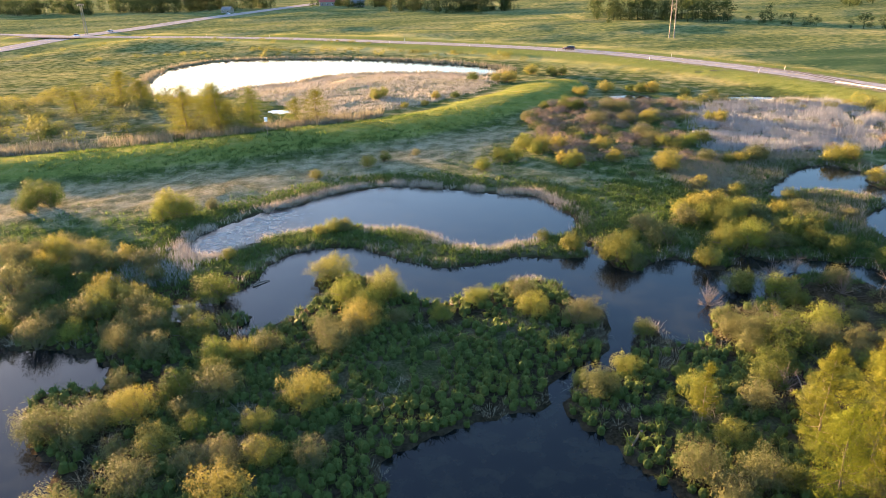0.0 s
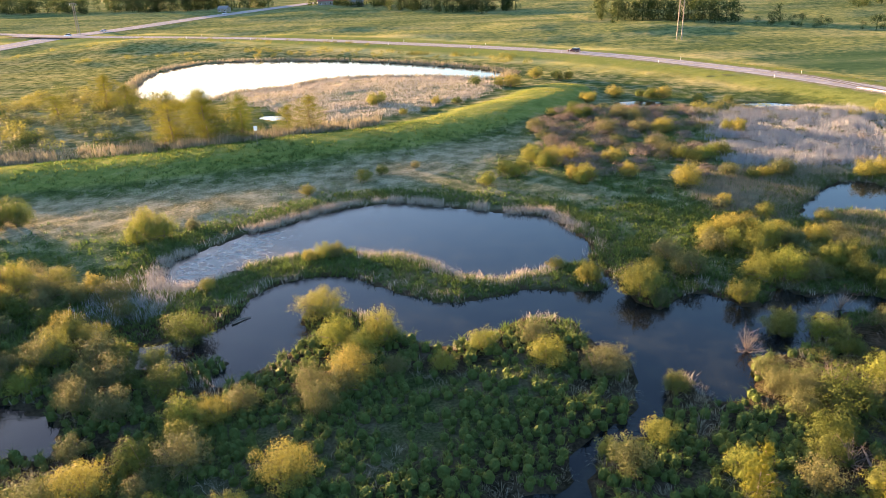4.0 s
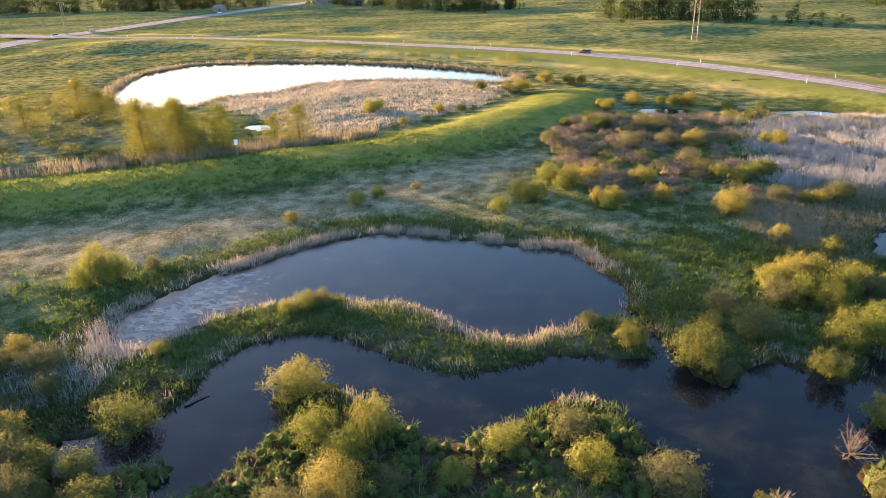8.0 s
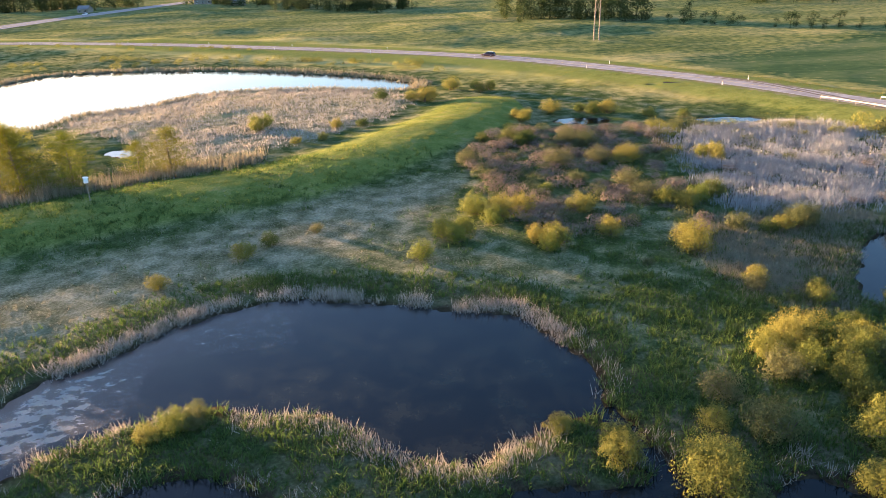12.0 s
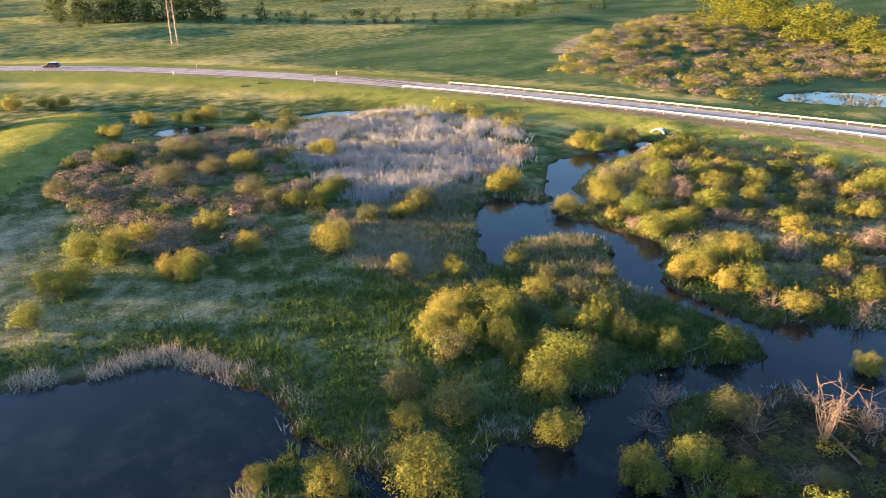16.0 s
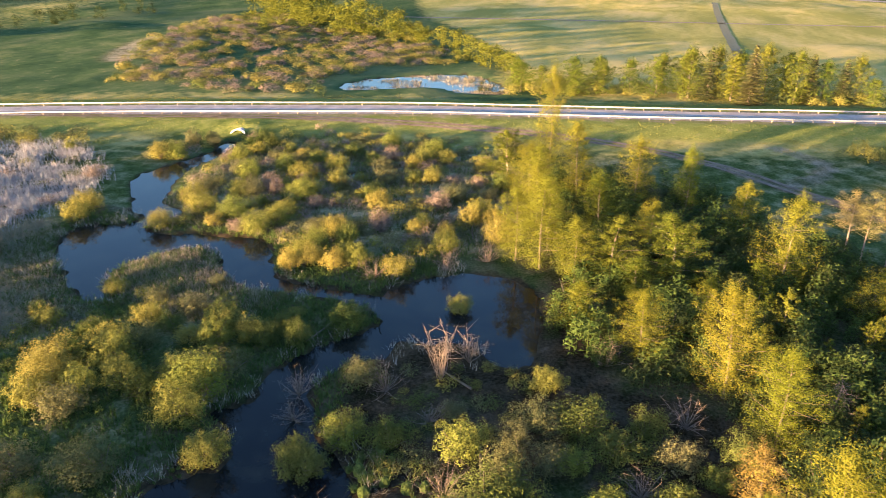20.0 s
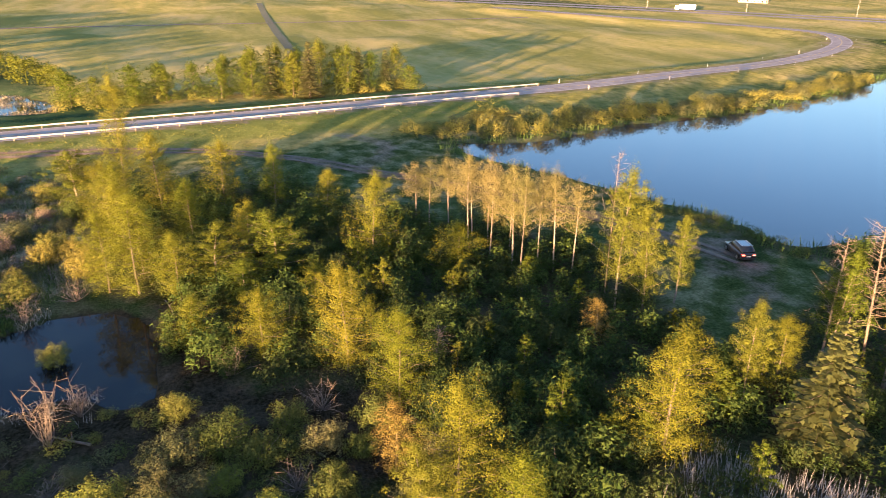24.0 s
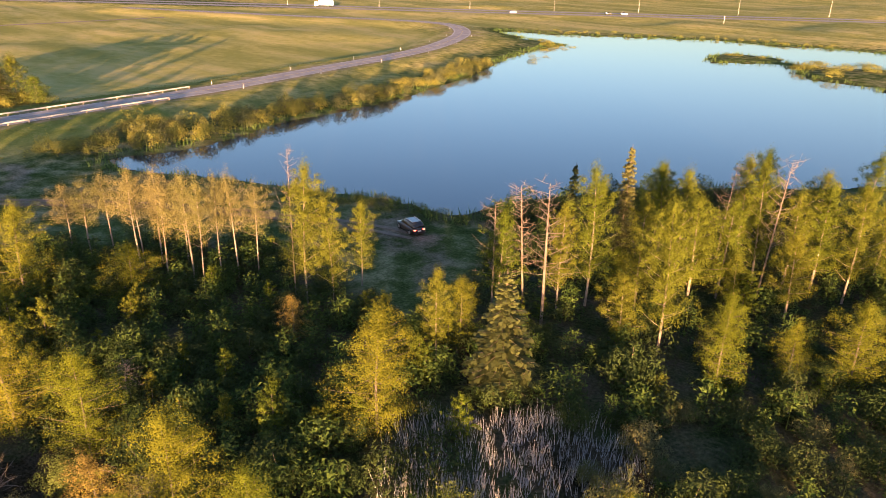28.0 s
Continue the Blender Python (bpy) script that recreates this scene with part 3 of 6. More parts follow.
water_sheet("marsh_water", [(-62, 22), (69, 22), (69, 60), (112, 60), (112, 126), (40, 126), (-62, 126)], M["pond"], "dark still water of the marsh ponds and channels")
water_sheet("lagoon_water", oval(-38, 245, 72, 56, -20, 40), M["pond"], "bright lagoon mirroring the evening sky")
water_sheet("lake_water", [(0, -330), (250, -330), (250, -205), (190, -180), (150, -90), (128, 8), (98, 12), (50, -16), (0, -60)], M["lake"], "calm blue lake mirroring the clear sky")
water_sheet("roadside_pond_water", oval(175, 95, 24, 17, -60, 24), M["pond"], "shallow pond between reeds beyond the road")
for pool in (POOLS[0], POOLS[1], POOLS[2]):
    water_sheet("pool_water", grown(pool, 1.2), M["pond"], "small grey pool among the reeds")


def ribbon(line, left, right, z, step=1):
    """A strip along a line between two offsets, laid at height z over the plan."""
    n = np.gradient(line, axis=0)
    n = np.stack([-n[:, 1], n[:, 0]], 1) / np.linalg.norm(n, axis=1, keepdims=True)
    p, q = line + n * left, line + n * right
    v = np.vstack([np.c_[p, np.full(len(p), z)], np.c_[q, np.full(len(q), z)]])
    k = np.arange(len(line) - 1)
    return v, np.stack([k + len(line), k + len(line) + 1, k + 1, k], 1)


def road_of(name, line, half, z, label, mat, lines):
    v, f = ribbon(line, half, -half, z)
    road = tagged(new(name, mesh_of(name, v, f, mat)), label, "road", kind="structure")
    for offset, width, colour in lines:
        v, f = ribbon(line, offset + width / 2, offset - width / 2, z + 0.012)
        child("road_marking", mesh_of("road_marking", v, f, M[colour]), road)
    return road


road_of("road", ROAD, 3.9, 2.07, "two-lane paved road on a grassy embankment", M["asphalt"], [(3.5, 0.14, "line"), (-3.5, 0.14, "line"), (0, 0.16, "yellow_line")])
road_of("highway_west", HIGHWAY_WEST, 9.0, 1.32, "wide paved highway in the evening haze", M["asphalt"], [(7.5, 0.2, "line"), (-7.5, 0.2, "line"), (0, 0.2, "yellow_line")])
road_of("highway_near_lane", HIGHWAY_EAST + np.array((-7, 6)), 5.5, 1.32, "divided highway across the plain", M["asphalt"], [(4.2, 0.2, "line"), (-4.2, 0.2, "line")])
road_of("highway_far_lane", HIGHWAY_EAST + np.array((9, -8)), 5.5, 1.32, "divided highway across the plain", M["asphalt"], [(4.2, 0.2, "line"), (-4.2, 0.2, "line")])
FIELD_TRACK = catmull([(212, 18), (232, 15.5), (290, 13), (357, 10.5), (470, 6)], 24, False)
FIELD_PATH = catmull([(344, 161), (352, 80), (358, 10), (363, -63), (372, -130)], 24, False)


def draped(name, line, half, mat, label, lift=0.06):
    """A worn strip lying on the ground."""
    v, f = ribbon(line, half, -half, 0.0)
    v[:, 2] = ground_at(v[:, 0], v[:, 1]) + lift
    return tagged(new(name, mesh_of(name, v, f, mat)), label, "track", kind="structure")


draped("field_track", FIELD_TRACK, 1.7, M["track"], "dark tractor track across the field", 0.14)
RUTS = np.gradient(TRACK, axis=0)
RUTS = np.stack([-RUTS[:, 1], RUTS[:, 0]], 1) / np.linalg.norm(RUTS, axis=1, keepdims=True)
for shift in (-0.85, 0.85):
    draped("wheel_rut", TRACK + RUTS * shift, 0.42, M["rut"], "bare brown wheel rut of the farm track", 0.09)
draped("field_path", FIELD_PATH, 1.6, M["gravel"], "reddish dirt path between two fields", 0.14)
road_of("side_road", SIDE_ROAD, 4.5, 1.30, "side road joining the highway", M["asphalt"], [(0, 0.16, "yellow_line")])

# ---- plants ----
def turn_of(rng, n, tilt=1.0):
    """Random frames: two unit vectors across each leaf."""
    a = rng.normal(size=(n, 3))
    a[:, 2] *= tilt
    a /= np.linalg.norm(a, axis=1, keepdims=True)
    b = np.cross(a, rng.normal(size=(n, 3)))
    b /= np.linalg.norm(b, axis=1, keepdims=True)
    return a, b


def leaves_at(rng, centres, long, wide, out=None, loose=0.4):
    """A small pointed leaf at each centre, facing roughly outward where that is given."""
    n = len(centres)
    if out is None:
        a, b = turn_of(rng, n)
    else:
        face = out / (np.linalg.norm(out, axis=1, keepdims=True) + 1e-9) + loose * rng.normal(size=(n, 3)) * 0.6
        a = np.cross(face, rng.normal(size=(n, 3)))
        a /= np.linalg.norm(a, axis=1, keepdims=True) + 1e-9
        b = np.cross(face, a)
        b /= np.linalg.norm(b, axis=1, keepdims=True) + 1e-9
    l, w = long * rng.uniform(0.7, 1.35, (n, 1)), wide * rng.uniform(0.7, 1.3, (n, 1))
    v = np.stack([centres - a * l / 2 + b * w * 0.1, centres + b * w / 2 - a * l * 0.1, centres + a * l / 2 - b * w * 0.3], 1)
    return v.reshape(-1, 3), np.arange(3 * n).reshape(n, 3)


def ball(rng, n):
    d = rng.normal(size=(n, 3))
    return d / np.linalg.norm(d, axis=1, keepdims=True)


def tubes(paths, sides=3):
    """Tapered stems along rows of points; each row is (k, 4): place and thickness."""
    vs, fs, at = [], [], 0
    ring = np.linspace(0, 2 * np.pi, sides, endpoint=False)
    for path in paths:
        p = np.asarray(path)
        way = np.gradient(p[:, :3], axis=0)
        way /= np.linalg.norm(way, axis=1, keepdims=True) + 1e-9
        side_ = np.cross(way, (0.31, 0.87, 0.11))
        side_ /= np.linalg.norm(side_, axis=1, keepdims=True) + 1e-9
        up = np.cross(way, side_)
        r = p[:, 3][:, None, None]
        v = p[:, None, :3] + r * (np.cos(ring)[None, :, None] * side_[:, None] + np.sin(ring)[None, :, None] * up[:, None])
        k = len(p)
        vs.append(v.reshape(-1, 3))
        for s in range(k - 1):
            for q in range(sides):
                n = (q + 1) % sides
                fs.append((at + s * sides + q, at + s * sides + n, at + (s + 1) * sides + n, at + (s + 1) * sides + q))
        at += k * sides
    return np.vstack(vs), np.array(fs)


def shrub_shape(seed, leaves=5200, lumps=60, upright=0.95, leaf=0.068, gaps=0.35):
    """A willow one metre in radius: stems fanning from the root to uneven lumps of leaves, with wisps over them."""
    rng = np.random.RandomState(seed)
    stems, spots, outs = [], [], []
    n = int(leaves * 0.62 / lumps)
    skew = rng.normal(size=2) * 0.15
    for k in range(lumps):
        turn, lean = k * 2.4 + rng.uniform(-0.4, 0.4), math.acos(1 - (k + 0.5) / lumps * 0.93)
        size = rng.uniform(0.50, 0.92) * (1 - gaps * rng.rand() ** 2)
        way = np.array([math.cos(turn) * math.sin(lean), math.sin(turn) * math.sin(lean), math.cos(lean) * upright])
        heart = way * size + np.array([*skew, 0.14])
        base = np.array([math.cos(turn), math.sin(turn), 0]) * 0.12 * rng.rand()
        mid = base * 0.5 + heart * 0.45 + np.array([0, 0, 0.12])
        u = np.linspace(0, 1, 4)[:, None]
        if k % 8 == 0:
            stems.append(np.c_[(1 - u) ** 2 * base + 2 * u * (1 - u) * mid + u * u * heart, np.array([0.03, 0.022, 0.015, 0.008])])
        wide = rng.uniform(0.12, 0.30)
        d = ball(rng, n)
        d[:, 2] = np.where(d[:, 2] < -0.35, -d[:, 2], d[:, 2])
        spots.append(heart + d * wide * rng.uniform(0.65, 1.08, (n, 1)) * np.array([1, 1, 1.15]))
        outs.append(d + 0.7 * way)
        m = int(leaves * 0.38 / lumps)
        w = rng.uniform(0.5, 1.16, (m, 1))
        spots.append(heart * w + rng.normal(size=(m, 3)) * 0.05 + np.array([0, 0, 0.22]) * np.maximum(w - 0.7, 0))
        outs.append(rng.normal(size=(m, 3)) + 0.5 * way)
    spots, outs = np.vstack(spots), np.vstack(outs)
    spots[:, 2] = np.maximum(spots[:, 2], 0.05)
    return tubes(stems), leaves_at(rng, spots, leaf, leaf * 0.66, outs)


def tree_shape(seed, tall=9.0, crown=2.1, low=0.12, leaves=14000, leaf=0.122, limbs=56, lean=0.25, slim=1.0):
    """An aspen or birch: a bent trunk, rising limbs, and a crown of clumps along them."""
    rng = np.random.RandomState(seed)
    bend = rng.normal(size=2) * lean
    u = np.linspace(0, 1, 8)
    sway = np.c_[bend[0] * u**2 + 0.08 * np.sin(5 * u + seed), bend[1] * u**2 + 0.08 * np.cos(4 * u + seed)]
    r0 = 0.009 * tall + 0.025
    trunk = np.c_[sway, u * tall * 0.97, r0 * (1 - u) ** 0.8 + 0.012]
    rows, spots, outs = [], [], []
    for k in range(limbs):
        at = low + (0.96 - low) * ((k + rng.rand()) / limbs) ** 0.9
        turn = k * 2.4 + rng.uniform(-0.6, 0.6)
        h = (at - low) / (1 - low)
        lobe = 1 + 0.28 * math.sin(turn * 2 + seed) + 0.22 * math.sin(9 * at + seed * 1.7 + turn)
        reach = lobe * crown * (0.30 + 0.70 * math.sin(math.pi * min(1, 0.22 + 0.78 * h)) ** 0.7) * rng.uniform(0.35, 1.0) ** 0.6 * slim
        foot_at = max(0.05, at - rng.uniform(0.04, 0.10))
        foot = np.array([np.interp(foot_at, u, sway[:, 0]), np.interp(foot_at, u, sway[:, 1]), foot_at * tall * 0.97])
        tip = np.array([np.interp(at, u, sway[:, 0]) + math.cos(turn) * reach, np.interp(at, u, sway[:, 1]) + math.sin(turn) * reach, at * tall * 0.97 + 0.15 * reach])
        if k % 2 == 0:
            v = np.linspace(0, 1, 4)[:, None]
            rows.append(np.c_[foot + (tip - foot) * v + np.array([0, 0, -0.12 * reach]) * v * (1 - v), np.linspace(0.26 * r0 * (1.2 - at), 0.008, 4)])
        for out_at, portion in ((0.24, 0.16), (0.5, 0.22), (0.78, 0.3), (1.04, 0.32)):
            n = int(leaves / limbs * portion * rng.uniform(0.5, 1.5))
            d = ball(rng, n)
            d[:, 2] = np.where(d[:, 2] < -0.5, -d[:, 2], d[:, 2])
            wide = crown * rng.uniform(0.13, 0.25) * (1.15 - 0.4 * h)
            heart = foot + (tip - foot) * out_at + rng.normal(size=3) * 0.07 * crown
            spots.append(heart + d * wide * rng.uniform(0.45, 1.15, (n, 1)) * np.array([1.1, 1.1, 0.95]))
            outs.append(d + 0.5 * np.array([math.cos(turn), math.sin(turn), 0.5]))
    top = np.array([*sway[-1], tall * 0.95])
    puff = rng.normal(size=(leaves // 14, 3))
    spots.append(top + puff * np.array([0.22, 0.22, 0.36]) * crown * 0.6)
    outs.append(puff)
    return tubes([trunk], 7), tubes(rows), leaves_at(rng, np.vstack(spots), leaf, leaf * 0.8, np.vstack(outs))


def spruce_shape(seed, tall=9.0, wide=1.9, rows_n=26):
    rng = np.random.RandomState(seed)
    u = np.linspace(0, 1, 5)
    trunk = np.c_[0 * u, 0 * u, u * tall, 0.13 * (1 - u) + 0.015]
    limbs, vs, fs, at = [], [], [], 0
    for k in range(rows_n):
        f = 0.05 + 0.94 * k / rows_n
        reach = wide * (1 - f) ** 0.85 + 0.10
        for q in range(8):
            turn = q * math.pi / 4 + k * 0.7 + rng.uniform(-0.25, 0.25)
            long = reach * rng.uniform(0.7, 1.12)
            way = np.array([np.cos(turn), np.sin(turn), 0])
            foot = np.array([0, 0, (f + rng.uniform(-0.02, 0.02)) * tall])
            tip = foot + way * long + np.array([0, 0, -0.22 * long + 0.1])
            limbs.append(np.c_[np.linspace(foot, tip, 3), np.array([0.022, 0.014, 0.005])])
            across = np.array([-way[1], way[0], 0])
            for s in range(9):
                c = foot + (tip - foot) * (0.12 + 0.9 * s / 9)
                for hand in (-1, 1):
                    w = long * 0.38 * (1 - 0.55 * s / 9) * rng.uniform(0.8, 1.2)
                    d = across * hand * w + way * w * 0.7 + np.array([0, 0, rng.uniform(-0.22, 0.08)])
                    n = np.cross(d, (0, 0, 1))
                    n = n / (np.linalg.norm(n) + 1e-9) * 0.12
                    vs += [c - n, c + d * 0.6 + n * 0.8 + np.array([0, 0, 0.02]), c + d, c + d * 0.5 - n * 0.9]
                    fs.append((at, at + 1, at + 2, at + 3))
                    at += 4
    return tubes([trunk], 6), tubes(limbs), (np.array(vs), np.array(fs))


def bare_shape(seed, tall=10.0, limbs=56, reach=2.0, low=0.36, lean=0.9):
    rng = np.random.RandomState(seed)
    bend = rng.normal(size=2) * lean
    u = np.linspace(0, 1, 8)
    sway = np.c_[bend[0] * u, bend[1] * u]
    trunk = np.c_[sway, u * tall, 0.085 * (1 - u) ** 0.7 + 0.015]
    rows = []
    for k in range(limbs):
        at = low + (1 - low) * (k + rng.rand()) / limbs
        turn = rng.uniform(0, 2 * np.pi)
        long = reach * rng.uniform(0.35, 1.1) * (1.15 - 0.6 * at)
        foot = np.array([np.interp(at, u, sway[:, 0]), np.interp(at, u, sway[:, 1]), at * tall])
        tip = foot + np.array([np.cos(turn) * long, np.sin(turn) * long, long * rng.uniform(-0.1, 0.7)])
        rows.append(np.c_[np.linspace(foot, tip, 4) + rng.normal(size=(4, 3)) * 0.04, np.array([0.022, 0.016, 0.011, 0.005])])
        for q in range(2):
            m = foot + (tip - foot) * rng.uniform(0.4, 0.8)
            rows.append(np.c_[np.linspace(m, m + rng.normal(size=3) * 0.35 * long + np.array([0, 0, 0.2 * long]), 3), np.array([0.011, 0.008, 0.003])])
    return tubes([trunk], 6), tubes(rows)


def plant(name, label, category, group, pieces):
    """Builds one plant at the origin: pieces are (part name, (verts, quads), material, part label)."""
    thing = root(name, label, category, group)
    for piece, (v, f), mat, note in pieces:
        child(piece, mesh_of(piece, v, f, mat, piece != "crown"), thing, note)
    return thing


class Kind:
    """A plant in several shapes: the first of each is set where it is first wanted, the rest are copies."""

    def __init__(self, makers, tall=1.0, across=2.0):
        self.makers, self.first, self.n, self.tall, self.across = makers, {}, 0, tall, across

    def put(self, x, y, size, tall=None, turn=0.0, sink=0.05):
        k = self.n % len(self.makers)
        self.n += 1
        z = max(float(ground_at(x, y)[0]), -0.05) - sink
        m = pose(x, y, z, 0, 0, turn) @ Matrix.Diagonal((size, size, tall or size, 1))
        if k not in self.first:
            self.first[k] = self.makers[k]()
            self.first[k].matrix_basis = m
            return self.first[k]
        ob = copy_thing(self.first[k], Matrix())
        ob.matrix_basis = m
        return ob


def shrubs(label, group, mat, seeds, name="willow_shrub", **shape):
    def maker(seed):
        def make():
            stems, crown = shrub_shape(seed, **shape)
            return plant(name, label, "shrub", group, [("stem", stems, M["bark"], ""), ("crown", crown, M[mat], "")])

        return make

    return Kind([maker(s) for s in seeds])


def trees(name, label, group, mat, bark, seeds, **shape):
    def maker(seed):
        def make():
            trunk, limbs, crown = tree_shape(seed, **shape)
            return plant(name, label, "tree", group, [("trunk", trunk, M[bark], ""), ("branch", limbs, M[bark], ""), ("crown", crown, M[mat], "")])

        return make

    return Kind([maker(s) for s in seeds], shape.get("tall", 9.0), 2.2 * shape.get("crown", 2.1) * shape.get("slim", 1.0))


golden = shrubs("rounded willow shrub with sunlit golden-green leaves", "willows of the marsh", "willow", (11, 12, 13, 14))
green = shrubs("dense green willow shrub on wet ground", "willows of the marsh", "willow_green", (21, 22, 23))
grey = shrubs("grey-green willow shrub with sparse new leaves", "willows of the marsh", "willow_grey", (31, 32, 33), leaves=4200, gaps=0.5)
russet = shrubs("russet willow shrub with bare reddish twigs", "willows of the marsh", "russet", (41, 42), leaves=3800, gaps=0.55)
under = shrubs("dark leafy undergrowth bush below the trees", "undergrowth of the wood", "under", (51, 52, 53), "undergrowth_bush", leaves=3000, upright=1.05, leaf=0.085)
big_golden = shrubs("broad willow thicket shrub with sunlit golden-green leaves", "willows of the marsh", "willow", (61, 62, 63), leaves=7000, lumps=100, leaf=0.056)
big_grey = shrubs("broad grey-green willow shrub in new leaf", "willows of the marsh", "willow_grey", (64, 65), leaves=6400, lumps=100, leaf=0.056, gaps=0.45)
big_green = shrubs("broad dense green willow shrub", "willows of the marsh", "willow_green", (66, 67), leaves=6400, lumps=100, leaf=0.056)
BIG = {"g": big_golden, "n": big_green, "y": big_grey, "r": big_grey, "u": None}
MIX = {"g": golden, "n": green, "y": grey, "r": russet, "u": under}
rng = np.random.RandomState(3)


def set_shrubs(kinds, rows):
    for k, (x, y, r) in enumerate(rows):
        kind = kinds[k % len(kinds)]
        if r > 3.0 and kind != "u":
            for turn in range(3):
                a = turn * 2.1 + rng.uniform(0, 0.8)
                w = r * rng.uniform(0.5, 0.68)
                (BIG[kind] if w > 2.2 else MIX[kind]).put(x + math.cos(a) * r * 0.5, y + math.sin(a) * r * 0.5, w, w * rng.uniform(1.15, 1.5), rng.uniform(0, 360))
            continue
        (BIG[kind] if r > 2.4 and BIG[kind] else MIX[kind]).put(x, y, r * 1.08, r * rng.uniform(1.0, 1.3), rng.uniform(0, 360))


ISLAND_SHRUBS = [(-19.0, 49.4, 3.3), (-9.7, 53.2, 3.6), (-7.4, 56.1, 2.6), (-4.1, 57.2, 1.6), (-7.0, 61.9, 3.7), (-10.6, 42.7, 2.7), (-14.3, 35.5, 3.1), (-14.6, 32.4, 2.6), (-21.1, 32.7, 2.5), (-12.4, 36.0, 1.8), (4.7, 61.3, 1.9), (9.3, 62.1, 2.1), (10.0, 57.7, 2.3), (14.0, 55.8, 2.6), (0.8, 57.7, 1.5), (17.0, 47.2, 1.6), (13.8, 43.9, 2.2), (12.4, 45.5, 1.3)]
set_shrubs("gygyg", ISLAND_SHRUBS)
WEST_BANK_SHRUBS = [(-35.4, 63.4, 4.2), (-35.8, 59.9, 2.7), (-39.6, 54.7, 2.6), (-29.5, 55.1, 3.7), (-27.3, 58.2, 3.4), (-24.4, 41.9, 2.6), (-27.1, 40.9, 2.6), (-30.5, 40.3, 2.6), (-27.9, 38.5, 2.0), (-24.1, 64.9, 3.0), (-47.1, 74.1, 4.0), (-52.6, 76.5, 4.2), (-42.0, 72.9, 3.5), (-48.6, 66.7, 3.0), (-63.0, 98.5, 4.2), (-26.5, 76.1, 1.2), (-34.5, 96.5, 1.3)]
set_shrubs("gyyyn", WEST_BANK_SHRUBS)
EAST_BANK_SHRUBS = [(31.8, 69.9, 2.0), (28.6, 50.8, 3.4), (31.3, 49.7, 2.9), (28.7, 54.6, 1.8), (32.9, 62.6, 2.0), (35.9, 61.2, 2.3), (36.8, 48.5, 3.5), (34.4, 38.9, 2.1), (23.4, 69.3, 1.5), (51.3, 67.3, 2.3), (57.7, 58.3, 1.6), (43.6, 62.5, 2.1), (34.0, 64.0, 1.6), (37.4, 61.0, 1.7), (36.7, 57.9, 1.8), (46.6, 48.4, 1.8), (41.7, 48.3, 2.3), (41.9, 45.1, 2.5), (34.3, 49.6, 1.9), (39.5, 43.1, 2.2), (37.7, 45.8, 1.6), (41.2, 54.8, 1.3)]
set_shrubs("gynyn", EAST_BANK_SHRUBS)
MEADOW_SHRUBS = [(-12.1, 69.4, 3.0), (-14.7, 84.8, 1.6), (-13.0, 86.0, 1.4), (21.7, 71.2, 2.8), (29.1, 75.5, 2.6), (17.2, 75.7, 2.0), (13.8, 79.3, 1.3), (20.4, 53.7, 1.6), (37.5, 82.4, 4.1), (33.2, 82.9, 2.4), (38.6, 73.9, 3.0), (46.4, 75.8, 3.2), (47.9, 71.9, 3.1), (36.5, 73.8, 2.6), (40.0, 97.3, 1.6), (44.9, 94.1, 1.6), (36.2, 85.9, 2.5), (39.6, 86.2, 2.3), (33.4, 85.3, 2.1), (27.4, 80.4, 2.2), (24.9, 77.8, 1.6), (22.2, 73.2, 2.6), (17.5, 77.0, 1.7), (14.3, 80.2, 0.8), (-13.2, 84.7, 1.4), (-15.8, 84.0, 1.2), (41.1, 98.9, 1.5), (46.0, 96.0, 1.2), (52.1, 92.5, 1.6), (55.7, 83.2, 1.3), (37.8, 85.9, 2.8)]
set_shrubs("ggngy", MEADOW_SHRUBS)
POND_HEAD_SHRUBS = [(20.7, 31.4, 3.6), (25.3, 40.8, 2.0), (22.5, 36.5, 1.8)]
set_shrubs("yyg", POND_HEAD_SHRUBS)
MEADOW_SHRUBS_MORE = [(42.0, 85.8, 2.4), (47.8, 84.9, 2.0), (47.6, 77.7, 2.4), (39.8, 77.4, 2.0), (41.1, 73.4, 2.2)]
set_shrubs("ggngy", MEADOW_SHRUBS_MORE)
CREEK_SHRUBS = [(74.2, 96.4, 2.7), (74.1, 91.9, 2.6), (77.2, 86.7, 1.9), (79.6, 83.7, 1.5), (68.6, 76.7, 3.6), (63.2, 77.6, 3.1), (64.1, 72.6, 3.1), (81.1, 75.4, 2.2), (82.9, 67.6, 2.2), (81.1, 61.1, 3.6), (74.5, 57.8, 2.6), (70.7, 63.1, 2.2), (64.0, 66.6, 2.1), (83.3, 92.8, 3.3), (72.0, 112.3, 2.5), (67.2, 111.1, 2.4)]
set_shrubs("gggrg", CREEK_SHRUBS)
GOLDEN_CLUMPS = [(12.8, 118.4, 3.3), (17.9, 123.9, 3.9), (23.0, 125.6, 2.4), (27.9, 132.0, 1.5), (22.7, 112.8, 3.2), (31.5, 114.6, 2.0), (30.5, 123.0, 2.4)]
set_shrubs("g", GOLDEN_CLUMPS)
